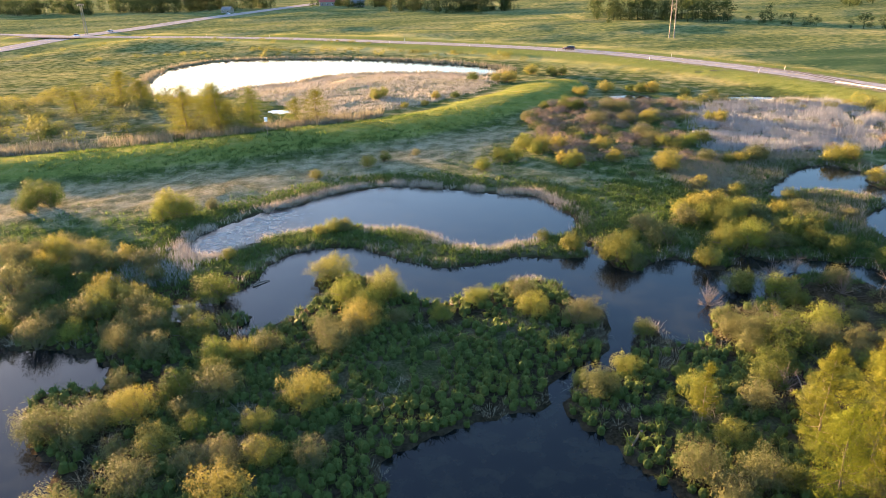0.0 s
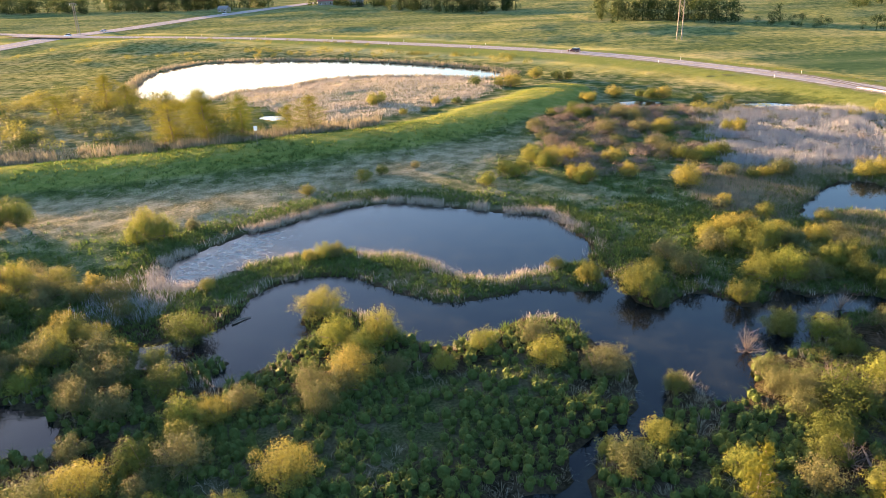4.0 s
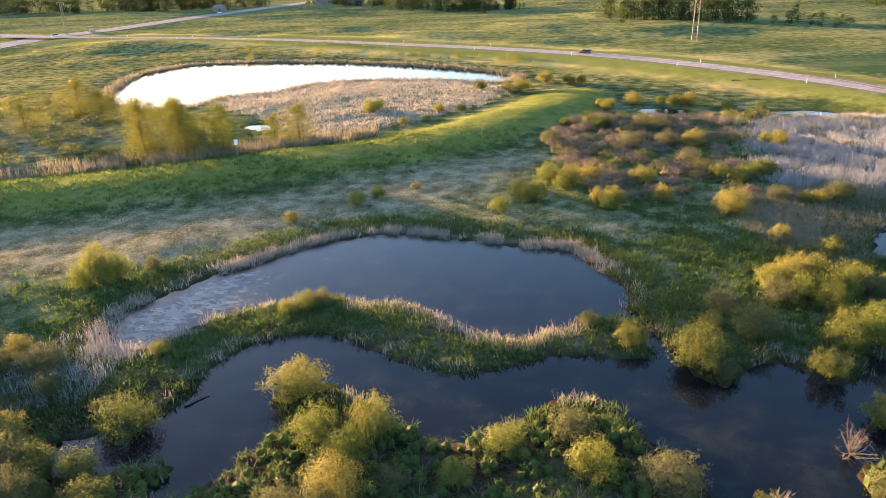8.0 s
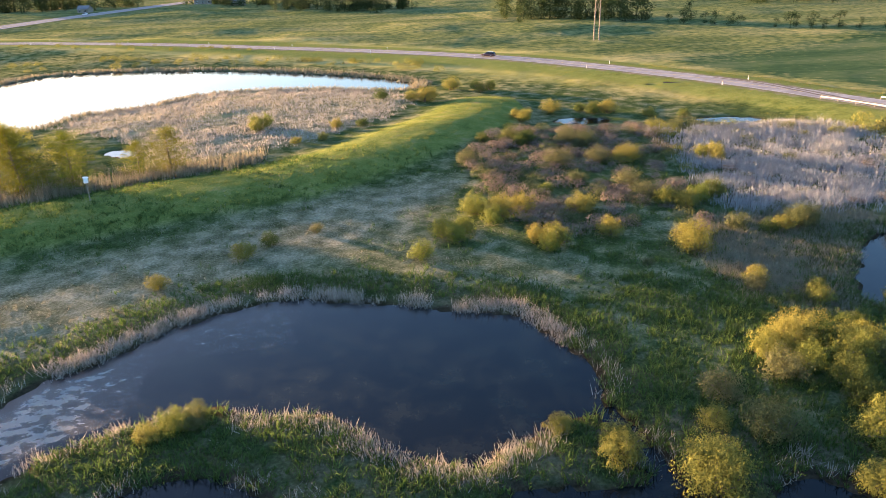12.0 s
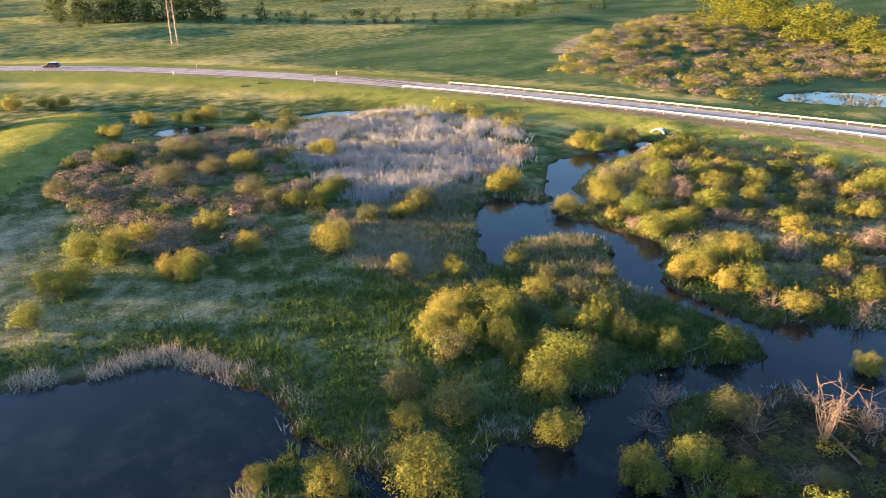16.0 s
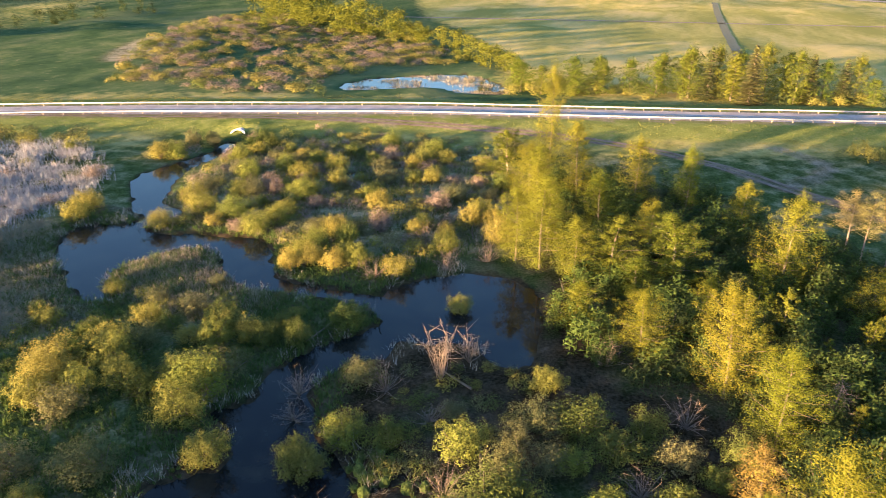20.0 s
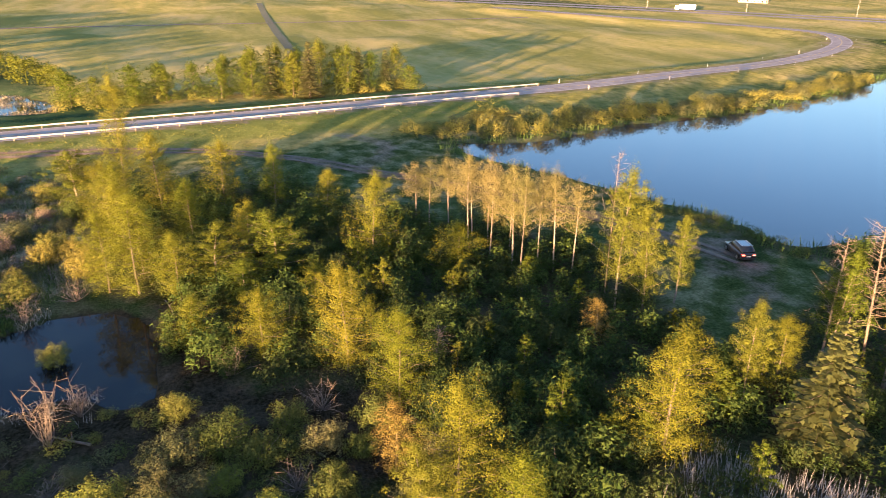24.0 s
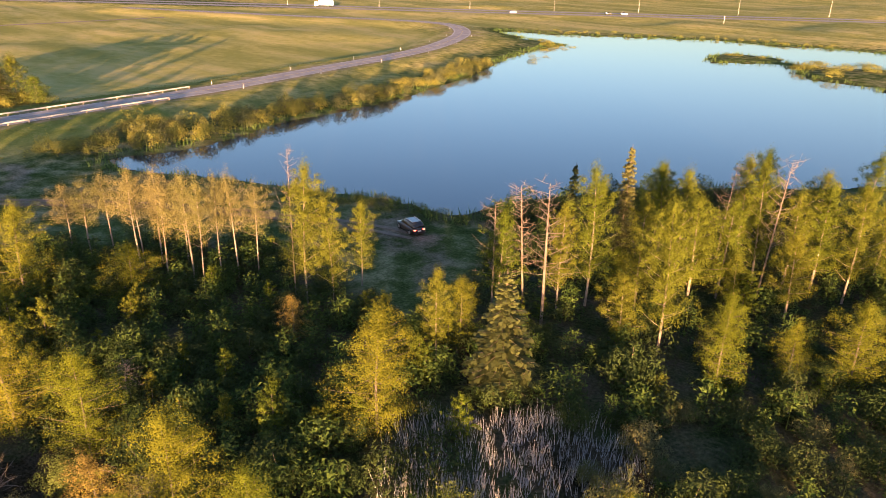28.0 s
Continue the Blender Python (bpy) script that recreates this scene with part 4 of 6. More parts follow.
THICKET_SHRUBS = [(34.0, 135.2, 2.2), (7.5, 112.7, 1.9), (20.1, 148.1, 2.6), (25.4, 163.3, 1.5), (40.4, 131.4, 2.6), (44.5, 123.5, 3.4), (42.0, 127.1, 2.6), (49.5, 125.3, 2.2), (40.9, 145.1, 2.5), (45.4, 144.6, 3.0), (33.3, 145.4, 2.9), (31.2, 160.5, 3.8), (40.5, 156.2, 4.2), (59.2, 143.4, 3.1), (46.5, 113.3, 1.9), (50.5, 111.3, 1.6), (55.1, 112.0, 2.4), (38.2, 108.0, 2.9), (31.9, 105.3, 0.9), (-9.8, 120.2, 1.5), (-4.4, 123.4, 1.1), (-12.7, 117.1, 1.8), (56.2, 114.1, 2.7)]
set_shrubs("ygyn", THICKET_SHRUBS)
THICKET_SHRUBS_MORE = [(52.2, 112.6, 1.8), (42.5, 112.9, 1.4), (39.2, 111.9, 1.7)]
set_shrubs("grygy", THICKET_SHRUBS_MORE)
HEADWATER_SHRUBS = [(92.0, 91.9, 2.6), (93.6, 86.9, 1.7), (104.2, 87.7, 2.4), (104.1, 80.8, 2.3), (108.9, 74.8, 2.4), (101.7, 64.9, 3.1), (111.7, 62.9, 3.8), (93.6, 60.7, 2.4), (82.6, 120.6, 1.9), (94.6, 135.2, 1.6), (95.9, 116.9, 3.5), (104.7, 115.8, 3.2), (106.1, 105.9, 3.6)]
set_shrubs("gynrg", HEADWATER_SHRUBS)
LAGOON_SIDE_SHRUBS = [(-16.7, 185.9, 3.5), (-1.1, 183.0, 1.7), (4.3, 183.7, 1.8), (-9.0, 172.1, 1.4), (-4.0, 173.5, 1.4), (10.3, 210.4, 2.2), (19.7, 206.2, 4.0), (28.6, 218.9, 3.0), (35.9, 214.5, 3.7), (36.9, 179.4, 3.1), (44.7, 185.6, 2.6), (53.0, 184.2, 3.3), (56.8, 182.5, 2.6), (63.9, 177.0, 1.9), (69.8, 174.0, 1.5)]
set_shrubs("ggn", LAGOON_SIDE_SHRUBS)

LONE_SHRUBS = [(-20.8, 110.9, 1.5), (-39.9, 93.2, 4.2)]
set_shrubs("g", LONE_SHRUBS)



def scatter(n, x0, x1, y0, y1, keep, seed):
    """Random places in a rectangle for which keep(x, y) beats a random share."""
    r = np.random.RandomState(seed)
    x, y = r.uniform(x0, x1, n), r.uniform(y0, y1, n)
    ok = keep(x, y) > r.rand(n)
    return x[ok], y[ok]


SHRUB_SPOTS = [(x, y, r) for rows in (ISLAND_SHRUBS, WEST_BANK_SHRUBS, EAST_BANK_SHRUBS, MEADOW_SHRUBS, MEADOW_SHRUBS_MORE, CREEK_SHRUBS, GOLDEN_CLUMPS, POND_HEAD_SHRUBS, THICKET_SHRUBS, THICKET_SHRUBS_MORE, HEADWATER_SHRUBS, LAGOON_SIDE_SHRUBS, LONE_SHRUBS) for x, y, r in rows]


def fill_shrubs(kinds, n, area, low, high, seed, keep=None, tall=1.0):
    """Shrubs at random in an area, each with room of its own, on dry ground."""
    r = np.random.RandomState(seed)
    line = np.array(area, float)
    (x0, y0), (x1, y1) = line.min(0), line.max(0)
    done = tries = 0
    while done < n and tries < n * 40:
        tries += 1
        x, y, size = r.uniform(x0, x1), r.uniform(y0, y1), r.uniform(low, high)
        if not within(line, np.array([[x, y]]))[0] or shore_at(x, y)[0] < 0.4 * size:
            continue
        if any((x - a) ** 2 + (y - b) ** 2 < (0.62 * (size + c)) ** 2 for a, b, c in SHRUB_SPOTS):
            continue
        if gap_to(ROAD, np.array([[x, y]]))[0] < 9 or gap_to(TRACK, np.array([[x, y]]))[0] < 2.5 + size * 0.5:
            continue
        SHRUB_SPOTS.append((x, y, size))
        kind = kinds[done % len(kinds)]
        (BIG[kind] if size > 2.4 and BIG[kind] else MIX[kind]).put(x, y, size, size * tall * r.uniform(0.85, 1.3), r.uniform(0, 360))
        done += 1


THICKETS = []


def thicket(kinds, n, area, low, high, seed, tall=1.0):
    THICKETS.append((kinds, n, area, low, high, seed, tall))


fill_shrubs("yygyn", 30, [(-48, 56), (-48, 80), (-34, 74), (-32, 64), (-24, 58), (-12, 50), (-8, 32), (-26, 30), (-28, 46)], 1.6, 3.0, 71)
# unseen shrubs below the view, added to shade reed bed and wood
fill_shrubs("uny", 9, [(2, 10), (6, 24), (18, 30), (22, 22), (16, 10), (8, 4)], 2.0, 2.9, 70, tall=1.25)
fill_shrubs("ngyn", 16, [(24, 28), (20, 44), (27, 50), (34, 56), (46, 48), (40, 32)], 1.3, 2.6, 72)
fill_shrubs("nyng", 10, [(36, 76), (36, 90), (52, 88), (52, 76), (46, 72)], 1.2, 2.2, 73)
fill_shrubs("gygrgg", 48, [(68, 70), (68, 100), (84, 108), (104, 104), (112, 84), (104, 62), (74, 58)], 1.5, 2.8, 74)
thicket("ryrr", 330, [(22, 116), (18, 150), (30, 172), (58, 168), (56, 150), (48, 136), (46, 116)], 0.9, 2.1, 75)
thicket("yg", 40, [(56, 160), (60, 170), (96, 164), (104, 140), (98, 128), (92, 150)], 1.3, 2.4, 76)
thicket("gnyg", 300, [(-150, 132), (-100, 140), (-62, 146), (-40, 158), (-46, 170), (-62, 190), (-72, 204), (-112, 225), (-150, 190)], 1.8, 3.6, 77)
thicket("g", 24, [(-100, 292), (-60, 296), (-10, 280), (26, 244), (36, 252), (0, 286), (-60, 310), (-110, 305)], 1.2, 2.4, 78)
thicket("rgygy", 300, [(68, 66), (67, 82), (70, 98), (84, 107), (104, 106), (116, 92), (112, 70), (96, 58), (76, 56)], 0.8, 1.8, 68)
thicket("yryg", 70, [(47, 122), (50, 137), (58, 158), (72, 166), (90, 160), (99, 138), (90, 124), (79, 118), (57, 118)], 0.6, 1.7, 65)
thicket("gyr", 60, [(98, 128), (118, 100), (122, 84), (116, 66), (106, 92), (92, 112)], 0.8, 1.8, 64)
thicket("ygn", 60, [(36, 62), (34, 70), (36, 92), (48, 100), (58, 78), (50, 70), (42, 74)], 0.5, 1.2, 67)
thicket("nyg", 70, [(30, 46), (34, 60), (44, 62), (50, 58), (47, 48), (40, 34)], 0.5, 1.3, 66)
thicket("gyg", 260, [(119, 2), (121, -36), (126, -60), (134, -100), (150, -138), (160, -130), (142, -90), (134, -50), (136, -10), (128, 10)], 1.1, 2.5, 79, tall=1.5)
thicket("gn", 60, [(164, 76), (178, 76), (180, -6), (168, -9), (165, 20), (164, 56)], 1.2, 2.8, 62, tall=1.3)
thicket("nyn", 45, [(55, -32), (60, -24), (74, -19), (86, -12), (82, -9), (66, -17), (57, -20)], 0.6, 1.4, 63)
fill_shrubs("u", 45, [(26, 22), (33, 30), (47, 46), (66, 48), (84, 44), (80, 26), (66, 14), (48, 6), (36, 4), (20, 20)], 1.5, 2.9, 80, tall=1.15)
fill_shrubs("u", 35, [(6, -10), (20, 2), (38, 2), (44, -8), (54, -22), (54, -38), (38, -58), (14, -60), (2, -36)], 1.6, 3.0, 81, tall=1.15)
fill_shrubs("uy", 16, [(8, 6), (16, 12), (28, 2), (16, -8), (4, -6)], 1.3, 2.2, 82)


# grasses, sedges and reeds
def blades(x, y, z, r, count, long, lean, wide, droop, base=0.12):
    """Tufts of bent blades: one tuft at each place, scaled by long."""
    n = len(x) * count
    px, py, pz, L = (np.repeat(v, count) for v in (x, y, z, long))
    turn = r.uniform(0, 2 * np.pi, n)
    out = np.stack([np.cos(turn), np.sin(turn)], 1)
    size = L * r.uniform(0.6, 1.15, n)
    tilt = lean * r.uniform(0.15, 1.0, n)
    foot = np.stack([px, py, pz], 1)
    foot[:, :2] += out * (base * r.rand(n) * L)[:, None]
    mid = foot.copy()
    mid[:, :2] += out * (size * 0.55 * np.sin(tilt))[:, None]
    mid[:, 2] += size * 0.62 * np.cos(tilt)
    tip = mid.copy()
    over = tilt + droop
    tip[:, :2] += out * (size * 0.5 * np.sin(over))[:, None]
    tip[:, 2] += size * 0.5 * np.cos(over)
    yaw = r.uniform(0, 2 * np.pi, n)
    across = np.stack([np.cos(yaw), np.sin(yaw), 0 * turn], 1) * (wide * r.uniform(0.7, 1.3, n))[:, None]
    v = np.stack([foot - across, foot + across, mid + across * 0.9, mid - across * 0.9, tip], 1)
    k = np.arange(n)[:, None] * 5
    return v.reshape(-1, 3), np.concatenate([k + np.array([[0, 1, 2]]), k + np.array([[0, 2, 3]]), k + np.array([[3, 2, 4]])], 0)


def straws(x, y, z, r, count, long, lean, wide, base=0.25):
    """Straight single blades."""
    n = len(x) * count
    px, py, pz, L = (np.repeat(v, count) for v in (x, y, z, long))
    turn, yaw = r.uniform(0, 2 * np.pi, n), r.uniform(0, 2 * np.pi, n)
    size, tilt = L * r.uniform(0.55, 1.2, n), lean * r.uniform(0.1, 1.0, n)
    foot = np.stack([px + base * r.normal(size=n), py + base * r.normal(size=n), pz], 1)
    tip = foot + np.stack([np.cos(turn) * np.sin(tilt), np.sin(turn) * np.sin(tilt), np.cos(tilt)], 1) * size[:, None]
    across = np.stack([np.cos(yaw), np.sin(yaw), 0 * yaw], 1) * (wide * r.uniform(0.7, 1.3, n))[:, None]
    v = np.stack([foot - across * 1.3, foot + across * 1.3, tip], 1)
    return v.reshape(-1, 3), np.arange(3 * n).reshape(n, 3)


def sward(name, label, category, mat, v, f):
    return tagged(new(name, mesh_of(name, v, f, M[mat])), label, category, kind="stuff")


def near_shrub(x, y, share=0.55):
    d = np.full(len(x), 9.0)
    for a, b, c in SHRUB_SPOTS:
        if c > 1.0:
            d = np.minimum(d, np.hypot(x - a, y - b) - share * c)
    return d


def marsh_share(x, y):
    d = shore_at(x, y)
    wet = soft(-0.1, 0.3, d) * np.where((y < 74) & (x < 32), 1.0, 1 - soft(4.5, 9, d))
    wet = np.maximum(wet, 0.95 * zone(LUSH_MEADOW, x, y, 3.0) * soft(-0.1, 0.3, d))
    lump = soft(0.30, 0.52, grain(x, y, 6.0, 2))
    return wet * (0.55 + 0.45 * lump) * (near_shrub(x, y, 0.3) > 0)


def mounds(x, y, z, r, size):
    """Low domes of packed sedge, the bodies of the tussocks."""
    n, sides = len(x), 7
    t = np.linspace(0, 2 * np.pi, sides, endpoint=False)[None] + r.uniform(0, 6.28, (n, 1))
    rows = []
    for wide, up in ((0.30, 0.0), (0.31, 0.30), (0.17, 0.50)):
        w = wide * size[:, None] * r.uniform(0.85, 1.15, (n, sides))
        rows.append(np.stack([x[:, None] + np.cos(t) * w, y[:, None] + np.sin(t) * w, z[:, None] + up * size[:, None] * r.uniform(0.85, 1.1, (n, sides))], 2))
    top = np.stack([x, y, z + 0.56 * size], 1)[:, None]
    v = np.concatenate([*rows, top], 1)
    faces = []
    for k in range(sides):
        m = (k + 1) % sides
        for h in (0, sides):
            faces += [(h + k, h + m, h + sides + m), (h + k, h + sides + m, h + sides + k)]
        faces.append((2 * sides + k, 2 * sides + m, 3 * sides))
    f = np.array(faces)[None] + (np.arange(n) * (3 * sides + 1))[:, None, None]
    return v.reshape(-1, 3), f.reshape(-1, 3)


def joined(*pairs):
    vs, fs, at = [], [], 0
    for v, f in pairs:
        vs.append(v)
        fs.append(f + at)
        at += len(v)
    return np.vstack(vs), np.vstack(fs)


r = np.random.RandomState(90)
u, w = np.meshgrid(np.arange(-48, 36, 0.96), np.arange(26, 64, 0.84))
u[1::2] += 0.48
x, y = u.ravel() + r.uniform(-0.34, 0.34, u.size), w.ravel() + r.uniform(-0.34, 0.34, u.size)
ok = marsh_share(x, y) > r.rand(len(x))
x, y = x[ok], y[ok]
pale = grain(x, y, 5.0, 2) + 0.25 * r.rand(len(x)) > 0.8
size = r.uniform(0.75, 1.5, len(x))
z = np.maximum(ground_at(x, y), 0.0) - 0.04
g = ~pale
v, f = joined(mounds(x[g], y[g], z[g], r, size[g]), blades(x[g], y[g], z[g] + 0.2 * size[g], r, 26, size[g] * 0.72, 0.9, 0.024, 0.9, 0.34))
sward("sedge_tussocks", "green domed sedge tussocks crowding the wet banks", "sedge", "sedge", v, f)
v, f = blades(x[pale], y[pale], z[pale], r, 20, size[pale] * 0.7, 1.25, 0.014, 0.9, 0.5)
sward("dead_tussocks", "bleached dead tussocks among the green sedge", "dead grass", "straw", v, f)
u, w = np.meshgrid(np.arange(-48, 70, 0.62), np.arange(63, 112, 0.56))
u[1::2] += 0.31
x, y = u.ravel() + r.uniform(-0.26, 0.26, u.size), w.ravel() + r.uniform(-0.26, 0.26, u.size)
ok = (marsh_share(x, y) > r.rand(len(x))) & ~((signed(MAIN_POND, np.stack([x, y], 1)) < 2.0) & ((y > 92) | (x < -24)))
x, y = x[ok], y[ok]
size = r.uniform(0.4, 0.95, len(x)) * (0.7 + 0.6 * grain(x, y, 3.0, 2))
v, f = blades(x, y, np.maximum(ground_at(x, y), 0.0) - 0.04, r, 11, size, 0.75, 0.032, 0.7, 0.4)
sward("sedge_tufts", "upright green sedge tufts along the pond banks", "sedge", "sedge", v, f)


def meadow_share(x, y):
    d = shore_at(x, y)
    return soft(1.5, 5, d) * soft(0.25, 0.6, grain(x, y, 9.0, 3)) * (1 - 0.85 * zone(STRAW_MEADOW, x, y)) * (1 - 0.75 * zone(WIDE_MEADOW, x, y)) * (1 - 0.9 * zone(GREY_MARSH, x, y))


x, y = scatter(15000, -75, 72, 74, 160, meadow_share, 92)
v, f = straws(x, y, ground_at(x, y) - 0.02, r, 9, r.uniform(0.4, 0.85, len(x)), 0.9, 0.032)
sward("meadow_grass", "lush green meadow grass in uneven clumps", "grass", "grass", v, f)


def verge_share(x, y):
    xy = np.stack([x, y], 1)
    road, dike = gap_to(ROAD, xy), gap_to(DIKE, xy)
    side_ = 0.6 * soft(6.3, 7.5, road) * (1 - soft(18, 24, road)) * (gap_to(TRACK, xy) > 1.2) * (signed(LAKE, xy) > 2)
    return np.maximum(side_, (1 - soft(6, 11, dike)) * 0.9) * (0.45 + 0.55 * soft(0.3, 0.6, grain(x, y, 5.0, 2)))


x, y = scatter(90000, -90, 190, -110, 240, verge_share, 89)
v, f = straws(x, y, ground_at(x, y) - 0.02, r, 8, r.uniform(0.10, 0.28, len(x)), 0.9, 0.05, 0.6)
sward("verge_grass", "bright mown-green grass of the dike and the road bank", "grass", "verge", v, f)


def straw_share(x, y):
    d = shore_at(x, y)
    base = np.maximum(np.maximum(zone(STRAW_MEADOW, x, y), 0.75 * zone(WIDE_MEADOW, x, y)), 0.22 * soft(0.45, 0.7, grain(x + 90, y, 8.0, 3)))
    return 0.7 * base * soft(1.0, 4, d)


x, y = scatter(16000, -75, 72, 74, 150, straw_share, 93)
v, f = straws(x, y, ground_at(x, y) - 0.02, r, 9, r.uniform(0.25, 0.5, len(x)), 1.4, 0.02, 0.4)
sward("flattened_straw", "pale flattened dead grass across the meadow", "dead grass", "straw", v, f)


def fringe_share(x, y):
    d = shore_at(x, y)
    main = signed(MAIN_POND, np.stack([x, y], 1))
    band = soft(-0.2, 0.2, d) * (1 - soft(1.3, 2.4, d))
    north = ((y > 92) | (x < -18)) & (main < 4) & (grain(x, y, 3.0, 2) > 0.42)
    bar = (main < 2.2) & (y < 92) & (x > -10) & (x < 14)
    return band * np.where(north, 0.9, np.where(bar, 0.5, 0.14 * (grain(x, y, 4) > 0.5)))


x, y = scatter(60000, -48, 72, 54, 112, fringe_share, 94)
v, f = straws(x, y, np.maximum(ground_at(x, y), 0) - 0.05, r, 12, r.uniform(0.6, 1.15, len(x)), 0.85, 0.018, 0.34)
sward("reed_fringe", "pale dry cattail fringe standing along the pond shore", "reeds", "reed", v, f)


def grey_share(x, y):
    return zone(GREY_MARSH, x, y) * (0.35 + 0.65 * soft(0.35, 0.55, grain(x, y, 6, 2))) * soft(0.012, 0.05, np.abs(grain(x + 40, y, 11, 2) - 0.5))


x, y = scatter(24000, 44, 102, 114, 164, grey_share, 95)
v, f = straws(x, y, ground_at(x, y) - 0.05, r, 6, r.uniform(0.8, 1.5, len(x)), 0.6, 0.035, 0.4)
sward("grey_cattails", "broad bed of grey dead cattails", "reeds", "grey_reed", v, f)
WEST_REEDS = catmull([(-30.2, 87.4), (-25.2, 83.1), (-28.6, 74.6), (-31.8, 67.7), (-37.1, 69.6), (-38.8, 75.2), (-34.2, 81.3)])
x, y = scatter(5200, -62, -26, 60, 100, lambda x, y: zone(WEST_REEDS, x, y, 1.5) * (shore_at(x, y) > -0.2) * (0.4 + 0.6 * soft(0.38, 0.5, grain(x, y, 4, 2))), 83)
v, f = straws(x, y, np.maximum(ground_at(x, y), 0) - 0.05, r, 11, r.uniform(0.7, 1.35, len(x)), 0.7, 0.02, 0.35)
sward("west_cattails", "pale grey cattails at the shallow end of the pond", "reeds", "grey_reed", v, f)
REED_BED = catmull([(31, 12), (27, 10), (23, 5), (19, 5), (15, 9), (16, 16), (24, 21), (30, 18)])
x, y = scatter(1100, 12, 34, 2, 24, lambda x, y: zone(REED_BED, x, y, 1.5), 96)
v, f = straws(x, y, ground_at(x, y) - 0.05, r, 7, r.uniform(0.9, 1.7, len(x)), 0.35, 0.02, 0.25)
sward("cattail_bed", "stand of grey cattail stalks below the wood", "reeds", "grey_reed", v, f)


def pink_share(x, y):
    return zone(LIT_STRAW, x, y) * (0.4 + 0.6 * soft(0.35, 0.55, grain(x, y, 8, 2)))


x, y = scatter(13000, -66, 22, 160, 240, pink_share, 87)
v, f = straws(x, y, ground_at(x, y) - 0.03, r, 6, r.uniform(0.4, 0.9, len(x)), 0.8, 0.05, 0.5)
sward("pale_grass", "sunlit pinkish dead grass beyond the dike", "dead grass", "reed", v, f)
CAPE = catmull([(57, 80), (59, 86), (62, 90), (60, 94), (55, 94), (51, 90), (49, 82), (53, 76)])
x, y = scatter(16000, 38, 66, 74, 120, lambda x, y: np.maximum(zone(CAPE, x, y, 1.5), zone(CREEK_STRAW, x, y, 2.5)) * (shore_at(x, y) > 0.2) * 0.8, 86)
v, f = straws(x, y, ground_at(x, y) - 0.03, r, 7, r.uniform(0.4, 0.95, len(x)), 0.9, 0.022, 0.35)
sward("bleached_sedge", "bleached dead sedge on the creek banks", "dead grass", "straw", v, f)
x, y = scatter(9000, 64, 118, 54, 110, lambda x, y: zone(CREEK_SIDE, x, y, 3) * (shore_at(x, y) > 0.3) * (0.25 + 0.75 * soft(0.4, 0.55, grain(x, y, 4, 2))), 84)
half = r.rand(len(x)) < 0.55
for pick, name, label, category, mat in ((half, "creek_straw", "bleached dead grass between the willows", "dead grass", "straw"), (~half, "creek_grass", "dark green grass between the willows", "grass", "sedge")):
    v, f = straws(x[pick], y[pick], ground_at(x[pick], y[pick]) - 0.03, r, 9, r.uniform(0.45, 1.1, pick.sum()), 0.8, 0.035, 0.4)
    sward(name, label, category, mat, v, f)
x, y = scatter(2600, 156, 194, 70, 120, lambda x, y: (signed(ROADSIDE_POND, np.stack([x, y], 1)) < 1) * soft(0.50, 0.58, grain(x, y, 5, 2)), 85)
v, f = straws(x, y, np.zeros(len(x)) - 0.1, r, 7, r.uniform(0.35, 0.8, len(x)), 0.7, 0.06, 0.5)
sward("pond_reeds", "brown reed islands in the roadside pond", "reeds", "straw", v, f)


def dike_reeds(x, y):
    g = gap_to(DIKE, np.stack([x, y], 1))
    return ((g > 10) & (g < 19) & (y > 120 + 0.35 * (x + 60) + 12)).astype(float) * soft(0.3, 0.5, grain(x, y, 7))


x, y = scatter(14000, -110, -14, 120, 178, dike_reeds, 97)
v, f = straws(x, y, ground_at(x, y) - 0.05, r, 6, r.uniform(1.2, 2.2, len(x)), 0.3, 0.05, 0.4)
sward("brown_reeds", "tall brown reeds behind the dike", "reeds", "straw", v, f)


def lake_fringe(x, y):
    d = signed(LAKE, np.stack([x, y], 1))
    return soft(-0.4, 0.2, d) * (1 - soft(2.0, 5.0, d)) * (0.5 + 0.5 * grain(x, y, 9))


x, y = scatter(42000, 40, 240, -310, 6, lake_fringe, 98)
v, f = straws(x, y, np.maximum(ground_at(x, y), 0) - 0.05, r, 5, r.uniform(0.8, 1.6, len(x)), 0.4, 0.06, 0.5)
sward("lake_sedge", "green sedge fringe along the lake shore", "sedge", "grass", v, f)


def lagoon_fringe(x, y):
    d = signed(LAGOON, np.stack([x, y], 1))
    return soft(-0.4, 0.2, d) * (1 - soft(2.5, 5.0, d))


x, y = scatter(26000, -112, 32, 192, 298, lagoon_fringe, 99)
v, f = straws(x, y, np.maximum(ground_at(x, y), 0) - 0.05, r, 5, r.uniform(0.8, 1.5, len(x)), 0.4, 0.06, 0.6)
sward("lagoon_reeds", "dark reed edge round the lagoon", "reeds", "straw", v, f)

